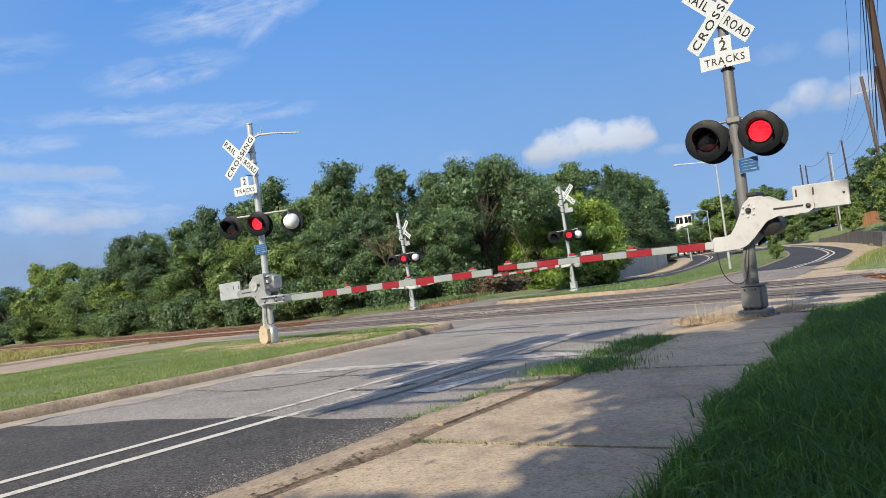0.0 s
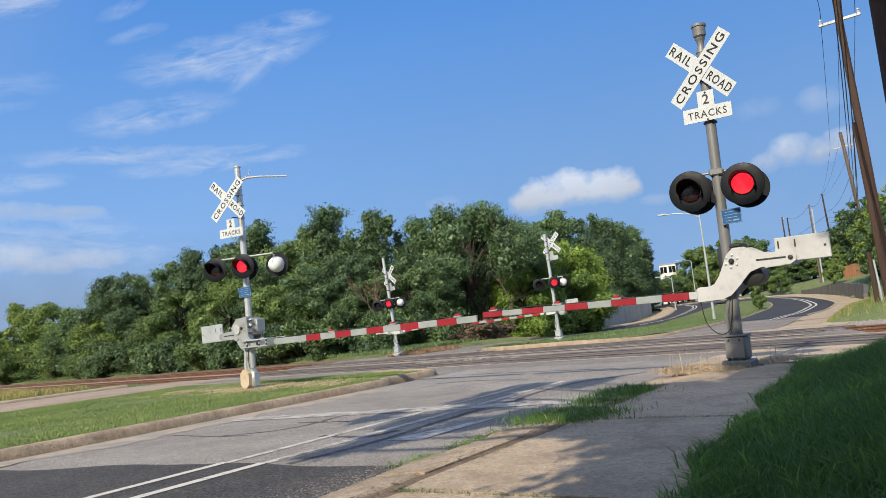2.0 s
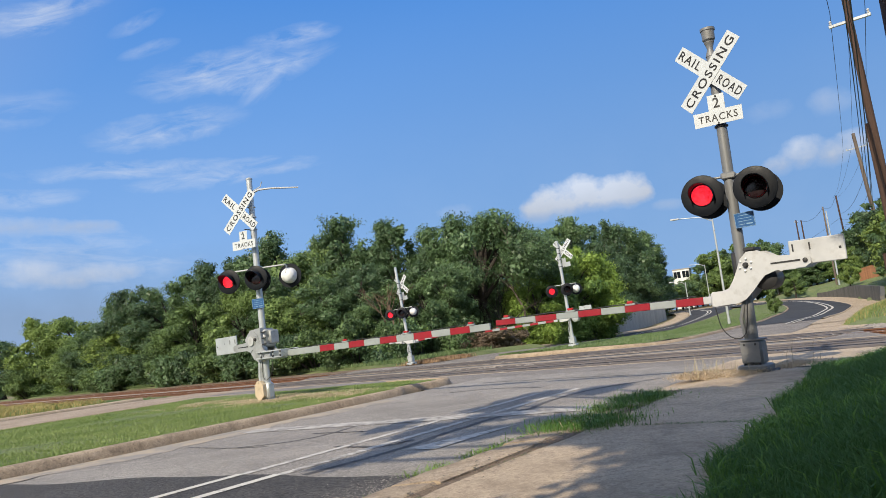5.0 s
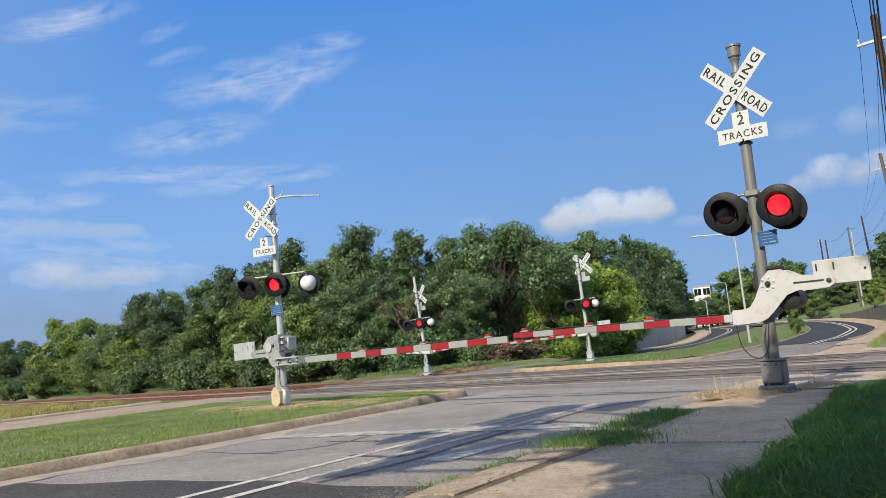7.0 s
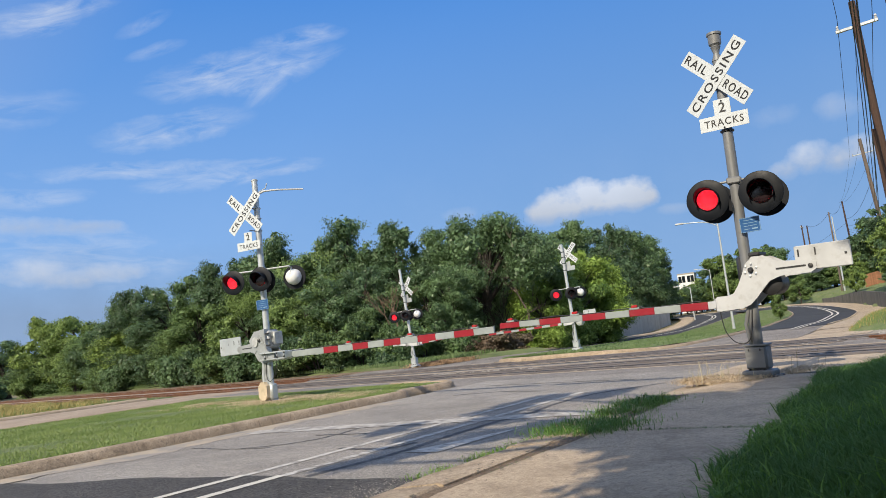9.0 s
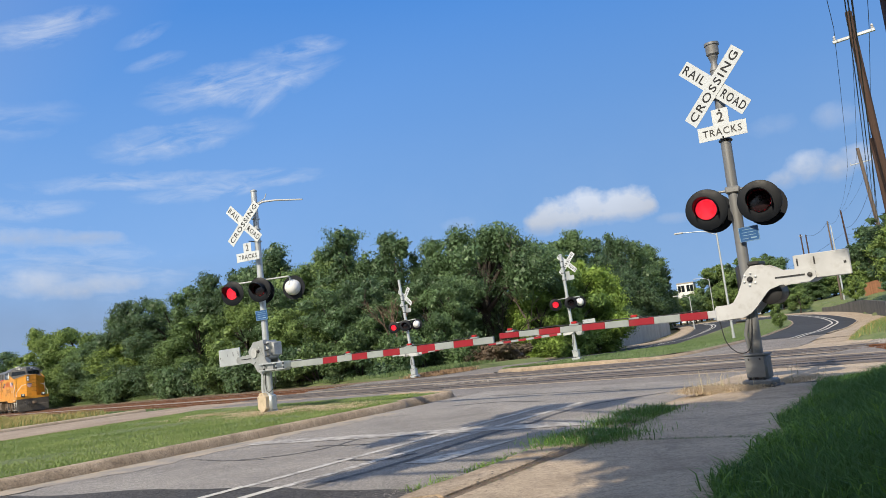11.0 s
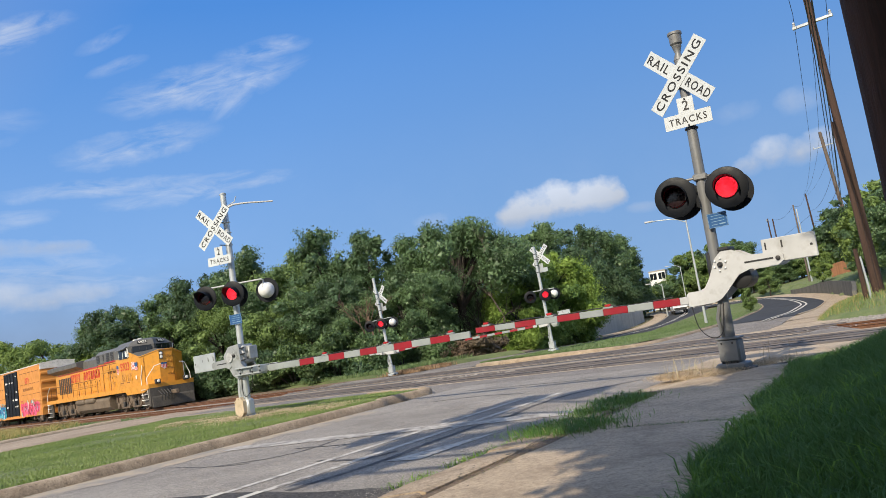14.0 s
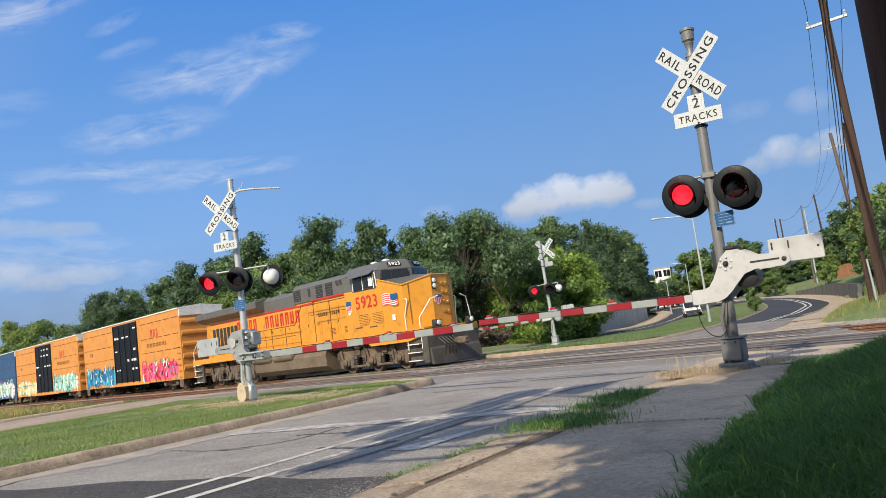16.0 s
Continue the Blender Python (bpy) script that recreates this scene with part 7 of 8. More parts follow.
def locomotive():
    root = thing("locomotive", "yellow and grey diesel freight locomotive with dusty trucks", "locomotive")
    Y, G = M["loco_yellow"], M["loco_grey"]
    deck = 1.62
    # frame, walkway and sill
    MB().prism([(-10.0, deck - 0.28), (-10.0, deck), (10.3, deck), (10.3, deck - 0.28), (9.2, deck - 0.5), (6.8, deck - 0.5), (6.5, deck - 0.28)], -1.53, 1.53, "y").make("deck", Y, root, smooth=False)
    MB().box((-0.3, 0, deck - 0.36), (19.0, 1.9, 0.3), 0.02).make("underframe", M["truck_grey"], root)
    # long hood, in sections
    hood = MB().prism([(-1.0, deck), (-1.0, 3.72), (-0.96, 3.8), (0.96, 3.8), (1.0, 3.72), (1.0, deck)], -8.6, 5.4, "x").make("long_hood", Y, root, "yellow hood with doors and grilles", smooth=False)
    MB().prism([(-1.02, 3.56), (-1.02, 4.12), (-0.8, 4.3), (0.8, 4.3), (1.02, 4.12), (1.02, 3.56)], -2.4, 0.6, "x").make("hood_top", G, root, "grey upper hood", smooth=False)
    MB().prism([(-1.06, 3.66), (-1.06, 4.34), (-0.85, 4.56), (0.85, 4.56), (1.06, 4.34), (1.06, 3.66)], 0.5, 5.6, "x").make("equipment_blower", G, root, "raised grey hood behind the cab", smooth=False)
    MB().prism([(-1.02, 3.62), (-1.5, 3.86), (-1.52, 4.16), (-1.1, 4.26), (1.1, 4.26), (1.52, 4.16), (1.5, 3.86), (1.02, 3.62)], -9.3, -2.4, "x").make("radiator", G, root, "dark flared radiator at the rear", smooth=False)
    MB().prism([(-1.0, deck), (-1.0, 3.6), (1.0, 3.6), (1.0, deck)], -9.0, -8.55, "x").make("rear_hood_end", Y, root, smooth=False)
    for x0, x1, z in ((-2.4, 2.1, 3.53), (2.1, 5.3, 3.66)):
        MB().box(((x0 + x1) / 2, -1.067 if x0 > 0 else -1.03, z), (x1 - x0, 0.012, 0.075)).make("red_stripe", M["loco_red"], root, smooth=False)
    MB().box((-5.4, -1.012, 3.5), (6.1, 0.012, 0.06)).make("red_stripe", M["loco_red"], root, smooth=False)
    MB().box((2.1, -1.067, 3.6), (0.09, 0.014, 0.2)).make("red_stripe", M["loco_red"], root, smooth=False)
    # grilles and doors
    for x, z, w, h in ((0.85, 4.02, 0.62, 0.55), (1.9, 4.06, 0.2, 0.4), (2.75, 4.02, 0.55, 0.6), (3.55, 4.02, 0.55, 0.6), (4.35, 4.22, 0.45, 0.25), (5.0, 4.02, 0.3, 0.6)):
        g = MB().box((x, -1.065, z), (w, 0.012, h)).make("grille", M["dark_metal"], root, smooth=False)
        for k in range(5):
            MB().box((x, -1.075, z - h / 2 + h * (k + 0.5) / 5), (w, 0.016, 0.018)).make("slat", G, g, smooth=False)
    for k in range(7):
        g = MB().box((-8.1 + 0.42 * k, -1.008, 2.6), (0.3, 0.014, 1.25)).make("hood_grille", M["dark_metal"], root, smooth=False)
    for k in range(12):
        x = -4.6 + 0.83 * k
        d = MB().box((x, -1.008, 2.55), (0.74, 0.016, 1.7), 0.006).make("hood_door", Y, root, smooth=False)
        MB().box((x + 0.28, -1.022, 2.5), (0.03, 0.016, 0.14)).make("latch", M["dark_metal"], d, smooth=False)
    for x, z, w, h in ((4.6, 2.05, 0.42, 0.32), (3.5, 2.05, 0.42, 0.32)):
        g = MB().box((x, -1.02, z), (w, 0.02, h)).make("vent", Y, root, smooth=False)
        for k in range(5):
            MB().box((x, -1.034, z - h / 2 + h * (k + 0.5) / 5), (w * 0.9, 0.012, 0.02)).make("slat", M["dark_metal"], g, smooth=False)
    # cab: pointed in plan, yellow below and grey round the windows
    plan = [(5.25, -1.5), (7.65, -1.5), (8.28, 0.0), (7.65, 1.5), (5.25, 1.5)]
    MB().prism(plan, deck, 3.62, "z").make("cab", Y, root, "yellow cab with wide nose", smooth=False)
    MB().prism([(a - 0.01, b) for a, b in plan], 3.62, 4.3, "z").make("cab_upper", G, root, "grey cab wall round the windows", smooth=False)
    roof = [(a, b * 1.01, 4.3) for a, b in plan] + [(5.25 + (a - 5.25) * 0.93, b * 0.72, 4.66) for a, b in plan] + [(5.25 + (a - 5.25) * 0.84, b * 0.4, 4.76) for a, b in plan]
    MB().add(roof, [(k, (k + 1) % 5, 5 + (k + 1) % 5, 5 + k) for k in range(5)] + [(5 + k, 5 + (k + 1) % 5, 10 + (k + 1) % 5, 10 + k) for k in range(5)] + [(10, 11, 12, 13, 14)]).make("cab_roof", G, root, "grey cab roof", smooth=False)
    # nose: side walls, two slanted facets and a narrow face, grey on top
    foot = [(7.6, -1.495), (9.15, -1.45), (9.86, -0.46), (9.86, 0.46), (9.15, 1.45), (7.6, 1.495)]
    brow = [3.86, 3.42, 3.72, 3.72, 3.42, 3.86]
    low = [(a, b, deck) for a, b in foot]
    high = [(a, b, z) for (a, b), z in zip(foot, brow)]
    nose = MB().add(low + high, [(k, (k + 1) % 6, 6 + (k + 1) % 6, 6 + k) for k in range(5)]).make("nose", Y, root, "yellow nose with slanted facets", smooth=False)
    MB().add(high + [(8.2, 0.0, 3.98), (9.7, 0.0, 3.8)], [(0, 1, 6), (1, 2, 7, 6), (2, 3, 7), (3, 4, 6, 7), (4, 5, 6)]).make("nose_top", G, root, "grey anti-glare top of the nose", smooth=False)
    for yy in (-1, 1):
        rim = [(7.62, -1.5 * -yy, 3.9), (9.16, -1.46 * -yy, 3.46), (9.88, -0.47 * -yy, 3.76)]
        MB().tube(rim, 0.035, 6).make("nose_rim", Y, root)
    MB().tube([(9.88, -0.47, 3.76), (9.88, 0.47, 3.76)], 0.035, 6).make("nose_rim", Y, root)
    facet = Matrix.Translation((9.52, 0.94, 0)) @ pose(0, 0, 0, 0, 0, 35.5)
    MB().box((0, 0, 2.62), (0.03, 0.86, 1.5), 0.01, facet).make("nose_door", Y, root, smooth=False)
    for yy, zz in ((0.1, 3.4), (0.36, 3.4), (0.1, 3.05), (0.34, 3.0), (0.12, 2.65), (0.36, 2.6), (0.12, 2.25), (0.36, 2.2)):
        MB().lathe([(0.035, 0), (0.035, 0.05), (0.02, 0.07)], 8, pose(9.86, yy, zz, 0, 90, 0)).make("door_knob", Y, root)
        MB().tube([(9.875, yy - 0.06, zz - 0.12), (9.885, yy + 0.12, zz - 0.12), (9.885, yy + 0.16, zz - 0.2)], 0.012, 5).make("door_hinge", M["box_line"], root)
    MB().box((9.51, -0.96, 2.65), (0.008, 0.02, 1.7), 0.0, Matrix()).make("panel_seam", M["box_line"], root, m=Matrix.Translation((9.3, -1.25, 0)) @ pose(0, 0, 0, 0, 0, -35.5) @ Matrix.Translation((-9.48, 0.96, 0)), smooth=False)
    crest = MB().prism([(-0.2, 0.16), (0.2, 0.16), (0.2, -0.1), (0.0, -0.24), (-0.2, -0.1)], 0.0, 0.02, "x").make("nose_crest", M["white_paint"], root, "small shield in red, white and blue", m=pose(9.87, -0.18, 2.72), smooth=False)
    for k in range(4):
        MB().box((0.024, -0.15 + 0.1 * k, -0.04), (0.008, 0.045, 0.24)).make("crest_stripe", M["loco_red"], crest, smooth=False)
    MB().box((0.026, 0.0, 0.13), (0.008, 0.4, 0.1)).make("crest_band", M["blue_sign"], crest, smooth=False)
    # windscreens and side windows
    for sy in (-1, 1):
        m = Matrix.Translation((7.985, 0.72 * sy, 4.03)) @ pose(0, 0, 0, 0, 0, 22.8 * sy) @ pose(0, 0, 0, 0, -9, 0)
        MB().box((-0.02, 0, 0), (0.05, 1.36, 0.62), 0.03, m).make("windscreen_frame", M["dark_metal"], root)
        MB().box((0.0, 0, 0), (0.05, 1.22, 0.5), 0.06, m).make("windscreen", M["glass"], root, "dark windscreen pane")
        for dy in (-0.2, 0.25):
            MB().tube([(0.04, dy - 0.05, -0.26), (0.045, dy + 0.06, 0.12)], 0.012, 5, True, m).make("wiper", M["dark_metal"], root)
        y0 = 1.51 * sy
        MB().box((6.72, y0, 3.9), (1.62, 0.04, 0.68), 0.03).make("side_window_frame", M["dark_metal"], root)
        for xx in (6.32, 7.08):
            MB().box((xx, y0 * 1.008, 3.9), (0.58, 0.03, 0.56), 0.02).make("side_window", M["glass"], root, "dark side window pane")
        for xx in (5.98, 6.68, 7.44):
            MB().box((xx, y0 * 1.014, 3.9), (0.045, 0.03, 0.66), 0.008).make("window_bar", M["white_paint"], root, smooth=False)
        MB().box((7.24, y0 * 1.02, 3.88), (0.26, 0.02, 0.4), 0.008).make("sliding_pane", M["headlight"], root, "pale half-open sliding pane", smooth=False)
        MB().tube([(7.62, y0 * 1.01, 3.62), (7.62, y0 * 1.04, 4.24)], 0.028, 6).make("pillar_rail", M["white_paint"], root)
        MB().add([(5.85, y0, 4.34), (7.5, y0, 4.36), (7.5, y0 * 1.17, 4.2), (5.85, y0 * 1.17, 4.16), (5.85, y0, 4.3), (7.5, y0, 4.32), (7.5, y0 * 1.17, 4.17), (5.85, y0 * 1.17, 4.13)], [(0, 1, 2, 3), (7, 6, 5, 4), (2, 6, 7, 3), (1, 5, 6, 2), (0, 3, 7, 4)]).make("sunshade", G, root, smooth=False)
    # number boards, headlights, ditch lights
    for y0, a in ((-0.62, -12), (0.62, 12)):
        m = pose(7.86, y0, 4.5, 0, -30, a * 1.9)
        b = MB().box((0, 0, 0), (0.14, 0.6, 0.24), 0.02, m).make("number_board", M["black"], root, "black number board with white figures")
        t = new("figures", letters("5923", 0.17, 0.52, M["headlight"]))
        t.parent = b
        t.matrix_basis = m @ pose(0.074, 0, 0, 0, 0, 90)
    MB().box((9.86, -0.32, 3.4), (0.08, 0.24, 0.5), 0.03).make("headlight_housing", M["dark_metal"], root)
    for z in (3.51, 3.28):
        MB().lathe([(0.1, 0), (0.1, 0.06), (0.085, 0.075), (0.03, 0.085)], 16, pose(9.86, -0.32, z, 0, 90, 0)).make("headlight", M["headlight"], root, "round headlight")
    for y0 in (-0.95, 0.95):
        MB().box((10.42, y0, 1.72), (0.24, 0.34, 0.3), 0.03).make("ditch_light_case", M["dark_metal"], root)
        MB().lathe([(0.1, 0), (0.1, 0.05), (0.04, 0.07)], 16, pose(10.53, y0, 1.74, 0, 90, 0)).make("ditch_light", M["headlight"], root, "white ditch light")
    # pilot, steps, coupler
    MB().prism([(-1.48, 0.2), (-1.48, deck - 0.28), (1.48, deck - 0.28), (1.48, 0.2), (0.5, 0.12), (-0.5, 0.12)], 10.0, 10.34, "x").make("pilot", M["pilot_grey"], root, "grey steel pilot plate", smooth=False)
    MB().prism([(10.3, 0.15), (10.3, 0.85), (10.42, 0.7), (10.52, 0.1)], -1.4, 1.4, "y").make("plough", M["pilot_grey"], root, "grey snow plough", smooth=False)
    MB().box((10.75, 0, 0.92), (0.7, 0.3, 0.3), 0.06).make("coupler", M["truck_grey"], root)
    for k in range(5):
        y0 = -0.95 + 0.2 * k
        MB().tube([(10.4, y0, 1.15), (10.75, y0 + 0.05, 0.85), (10.65, y0 + 0.1, 0.45)], 0.028, 6).make("air_hose", M["dark_metal"], root)
    for x0 in (9.55, -9.55):
        for y0 in (-1.42, 1.42):
            w = MB().box((x0, y0 * 0.93, 0.85), (0.9, 0.14, 1.15), 0.02).make("step_well", M["pilot_grey"], root, smooth=False)
            for k in range(4):
                MB().box((x0, y0 * 1.06, 0.32 + 0.33 * k), (0.72, 0.16, 0.035)).make("step", M["white_paint"], w, smooth=False)
    # handrails
    for y0 in (-1.47, 1.47):
        run = [(-8.9, y0, deck + 1.0), (1.0, y0, deck + 1.0), (1.7, y0, deck + 1.82), (5.2, y0, deck + 1.82)]
        MB().tube(run, 0.02, 6).make("handrail", Y if y0 > 0 else M["box_line"], root)
        for k in range(12):
            xx = -8.9 + 1.29 * k
            MB().tube([(xx, y0, deck), (xx, y0, deck + (1.82 if xx > 1.6 else 1.0))], 0.018, 6).make("stanchion", M["box_line"], root)
        for x0, x1, zz in ((-8.9, 1.0, 0.5), (2.4, 5.2, 1.3)):
            MB().tube([(x0, y0, deck + zz), (x1, y0, deck + zz)], 0.014, 6).make("middle_rail", M["box_line"], root)
        MB().tube([(9.15, y0, 0.75), (9.15, y0, deck + 0.55), (9.3, y0 * 0.95, deck + 1.2), (9.05, y0 * 0.93, deck + 1.35)], 0.024, 7).make("grab_rail", M["white_paint"], root, "pale curved grab rail")
        MB().tube([(10.0, y0, 0.75), (10.0, y0, deck + 0.4), (10.3, y0 * 0.7, deck + 1.1), (10.36, y0 * 0.45, deck + 1.2)], 0.024, 7).make("grab_rail", M["white_paint"], root, "pale curved grab rail")
        MB().tube([(-9.95, y0, 0.75), (-9.95, y0, deck + 0.5), (-9.2, y0, deck + 1.1)], 0.024, 7).make("grab_rail", M["white_paint"], root, "pale curved grab rail")
    # fuel tank, air tanks and trucks
    MB().prism([(-1.3, 1.25), (-1.42, 1.0), (-1.35, 0.5), (-1.0, 0.26), (1.0, 0.26), (1.35, 0.5), (1.42, 1.0), (1.3, 1.25)], -3.3, 3.2, "x").make("fuel_tank", M["tank_grey"], root, "dusty grey fuel tank", smooth=False)
    for k in range(2):
        MB().lathe([(0.05, -0.95), (0.2, -0.85), (0.22, 0), (0.2, 0.85), (0.05, 0.95)], 16, pose(-2.4 + 2.0 * k, -1.36, 1.14, 0, 90, 0)).make("air_tank", M["tank_grey"], root)
    bogie(root, 6.3, 3, 1.88, True)
    bogie(root, -6.2, 3, 1.88, True)
    # markings: bars for the railway's name, the road number, a flag
    outline_bars(root, "abcab", pose(-5.35, -1.02, 3.05), M["loco_red"], 0.34, 0.62, 0.1)
    outline_bars(root, "abcabca", pose(-2.35, -1.03, 3.05), M["loco_red"], 0.36, 0.62, 0.12)
    outline_bars(root, "bacab bacab", pose(2.45, -1.03, 2.92), M["ink"], 0.1, 0.18, 0.06)
    t = new("road_number", letters("5923", 0.54, 1.5, M["loco_red"], spaced=1.1))
    t.parent = root
    t.matrix_basis = pose(6.78, -1.515, 3.05)
    tagged(t, "large red road number on the cab")
    # waving flag: stripes and canton as bent strips
    def waved(x0, x1, z0, z1, y):
        n = 14
        xs = [x0 + (x1 - x0) * k / n for k in range(n + 1)]
        v = [(x, y, z + 0.05 * math.sin((x - 7.85) * 6.0)) for x in xs for z in (z0, z1)]
        return MB().add(v, [(2 * k, 2 * k + 2, 2 * k + 3, 2 * k + 1) for k in range(n)])
    flag = waved(7.85, 8.85, 2.70, 3.2, -1.506).make("flag", M["white_paint"], root, "waving striped flag decal", smooth=False)
    for k in range(6):
        waved(7.85, 8.85, 2.71 + 0.083 * k, 2.75 + 0.083 * k, -1.51).make("flag_stripe", M["loco_red"], flag, smooth=False)
    waved(8.42, 8.85, 2.94, 3.21, -1.514).make("flag_canton", M["blue_sign"], flag, smooth=False)
    crest = MB().prism([(-0.17, 0.3), (0.17, 0.3), (0.17, -0.18), (0.0, -0.32), (-0.17, -0.18)], -0.006, 0.0, "y").make("crest", M["white_paint"], root, "small shield in red, white and blue", m=pose(5.52, -1.506, 2.9), smooth=False)
    MB().box((0, -0.01, 0.2), (0.34, 0.006, 0.2)).make("crest_band", M["blue_sign"], crest, smooth=False)
    for k in range(4):
        MB().box((-0.12 + 0.08 * k, -0.01, -0.06), (0.04, 0.006, 0.3)).make("crest_stripe", M["loco_red"], crest, smooth=False)
    for x, z, w in ((6.1, 1.98, 0.5), (7.1, 1.95, 0.5), (8.5, 2.2, 0.2)):
        MB().box((x, -1.507, z), (w, 0.008, 0.05 if w > 0.3 else 0.24)).make("hatch_edge", M["box_line"] if w > 0.3 else M["white_paint"], root, smooth=False)
    for x, w in ((6.5, 0.72), (7.45, 0.72)):
        g = MB().box((x, -1.51, 2.3), (w, 0.012, 0.5)).make("cab_grille", Y, root, smooth=False)
        for k in range(7):
            MB().box((x, -1.518, 2.09 + 0.07 * k), (w * 0.9, 0.008, 0.018)).make("slat", M["box_line"], g, smooth=False)
    # roof clutter
    MB().lathe([(0.28, 0), (0.28, 0.18), (0.2, 0.24)], 16, Matrix.Translation((-0.3, 0.2, 4.28))).make("exhaust", M["dark_metal"], root)
    MB().box((-1.3, 0, 4.33), (0.9, 1.2, 0.12), 0.02).make("roof_hatch", G, root)
    for x in (6.4, 7.2):
        MB().box((x, -0.5, 4.78), (0.3, 0.2, 0.1), 0.02).make("antenna", M["headlight"], root)
    return root


def boxcar(label, paint, roof, door, graffiti, seed, marks=True):
    """A tall boxcar with plug door, panel seams, ribbed ends and spray-painted walls."""
    root = thing("boxcar", label, "boxcar", group="boxcars")
    L, sill, eave = 16.6, 0.62, 4.92
    P = M[paint]
    MB().box((0, 0, (sill + eave) / 2), (L, 2.9, eave - sill), 0.03).make("body", P, root, smooth=False)
    MB().prism([(-1.5, eave - 0.02), (-1.5, eave + 0.05), (0, eave + 0.2), (1.5, eave + 0.05), (1.5, eave - 0.02)], -L / 2 - 0.05, L / 2 + 0.05, "x").make("roof", M[roof], root, smooth=False)
    MB().box((0, -1.47, eave + 0.01), (L, 0.03, 0.05)).make("eave_rail", P, root, smooth=False)
    rng = random.Random(seed)
    for z in (1.55, 2.55, 3.45, 4.45):
        for k in range(14):
            x = -L / 2 + 0.62 + 1.182 * k
            if abs(x) < 2.2:
                continue
            MB().box((x, -1.456, z), (0.85, 0.02, 0.035)).make("panel_seam", M["box_line"], root, smooth=False)
    for x in (-1, 1):
        for z in (1.3, 2.0, 2.7, 3.4, 4.1):
            MB().prism([(x * (L / 2 - 0.01), z - 0.2), (x * (L / 2 + 0.09), z - 0.06), (x * (L / 2 + 0.09), z + 0.06), (x * (L / 2 - 0.01), z + 0.2)], -1.36, 1.36, "y").make("end_rib", P, root, smooth=False)
        MB().box((x * (L / 2 + 0.0), 0, eave - 0.22), (0.1, 2.86, 0.5), 0.02).make("end_cap", M[roof], root, smooth=False)
        MB().box((x * (L / 2 + 0.45), 0, 0.9), (0.9, 0.3, 0.28), 0.05).make("coupler", M["truck_grey"], root)
        for k in range(6):
            MB().box((x * (L / 2 - 0.3), -1.5, 0.8 + 0.36 * k), (0.42, 0.04, 0.03)).make("ladder_rung", P, root, smooth=False)
        MB().box((x * (L / 2 - 0.35), -1.4, 0.42), (0.5, 0.06, 0.5), 0.02).make("stirrup", M["truck_grey"], root, smooth=False)
        bogie(root, x * 6.05, 2, 1.78)
    # double plug door
    d = MB().box((-0.15, -1.47, (sill + eave) / 2 + 0.05), (4.2, 0.05, eave - sill - 0.35), 0.01).make("door", M[door], root, "dark double sliding door", smooth=False)
    for k in range(5):
        MB().box((-0.15, -1.505, 1.2 + 0.82 * k), (4.1, 0.03, 0.05)).make("door_rib", M[door], d, smooth=False)
    for x in (-2.1, -1.1, -0.15, 0.85, 1.9):
        MB().tube([(x, -1.52, sill + 0.15), (x, -1.52, eave - 0.2)], 0.022, 6).make("lock_rod", M[door], d)
    MB().box((0, -1.5, sill + 0.02), (6.8, 0.06, 0.1), 0.01).make("door_track", P, root, smooth=False)
    for k in range(16):
        x, z = rng.choice([-1.8, -1.3, -0.5, 0.3, 1.0, 1.5]) + rng.uniform(-0.1, 0.1), rng.choice([1.7, 2.3, 3.0, 3.9, 4.4])
        MB().box((x, -1.503, z), (rng.uniform(0.15, 0.5), 0.008, rng.uniform(0.06, 0.16))).make("stencil_bar", M["white_paint"], d, smooth=False)
    if marks:
        outline_bars(root, "aba", pose(4.1, -1.453, 3.75), M["loco_red"], 0.3, 0.5, 0.12)
        outline_bars(root, "abcabacbacabc", pose(3.4, -1.453, 3.0), M["box_line"], 0.16, 0.24, 0.07)
        outline_bars(root, "ab", pose(-6.9, -1.453, 3.1), M["box_line"], 0.2, 0.26, 0.1)
    # sprayed paint in bands of loose strokes
    for g, (x0, x1, z0, z1, cols) in enumerate(graffiti):
        art = None
        for k in range(int((x1 - x0) * 3.2)):                    # filled letters under the strokes
            w, h = rng.uniform(0.3, 0.55), (z1 - z0) * rng.uniform(0.32, 0.52)
            ring = [(w * math.cos(a) * rng.uniform(0.75, 1.15), h * math.sin(a) * rng.uniform(0.8, 1.1)) for a in np.linspace(0, 6.283, 11)[:-1]]
            blot = MB().add([(px, 0, pz) for px, pz in ring], [tuple(range(10))]).mesh("spray_patch", spray(cols[(k % 3) % 2]), False)
            ob = new("spray_patch", blot)
            ob.parent = root
            ob.matrix_basis = pose(x0 + (x1 - x0) * (k + 0.5) / int((x1 - x0) * 3.2), -1.4565 - 0.0001 * k, (z0 + z1) / 2 + rng.uniform(-0.15, 0.1))
        for k in range(int((x1 - x0) * 14)):
            x, z = rng.uniform(x0, x1), rng.uniform(z0, z1)
            a = rng.uniform(-75, 75)
            y = -1.461 - 0.0004 * k
            s = MB()
            w = rng.uniform(0.05, 0.13)
            h = rng.uniform(0.35, 0.8) * (z1 - z0) * 0.6
            bow = rng.uniform(-0.25, 0.25)
            pts = [(bow * (1 - (2 * t - 1) ** 2), h * (t - 0.5)) for t in np.linspace(0, 1, 5)]
            poly = [(px - w / 2, pz) for px, pz in pts] + [(px + w / 2, pz) for px, pz in pts[::-1]]
            s.add([(px, 0, pz) for px, pz in poly], [(i, i + 1, 8 - i, 9 - i) for i in range(4)])
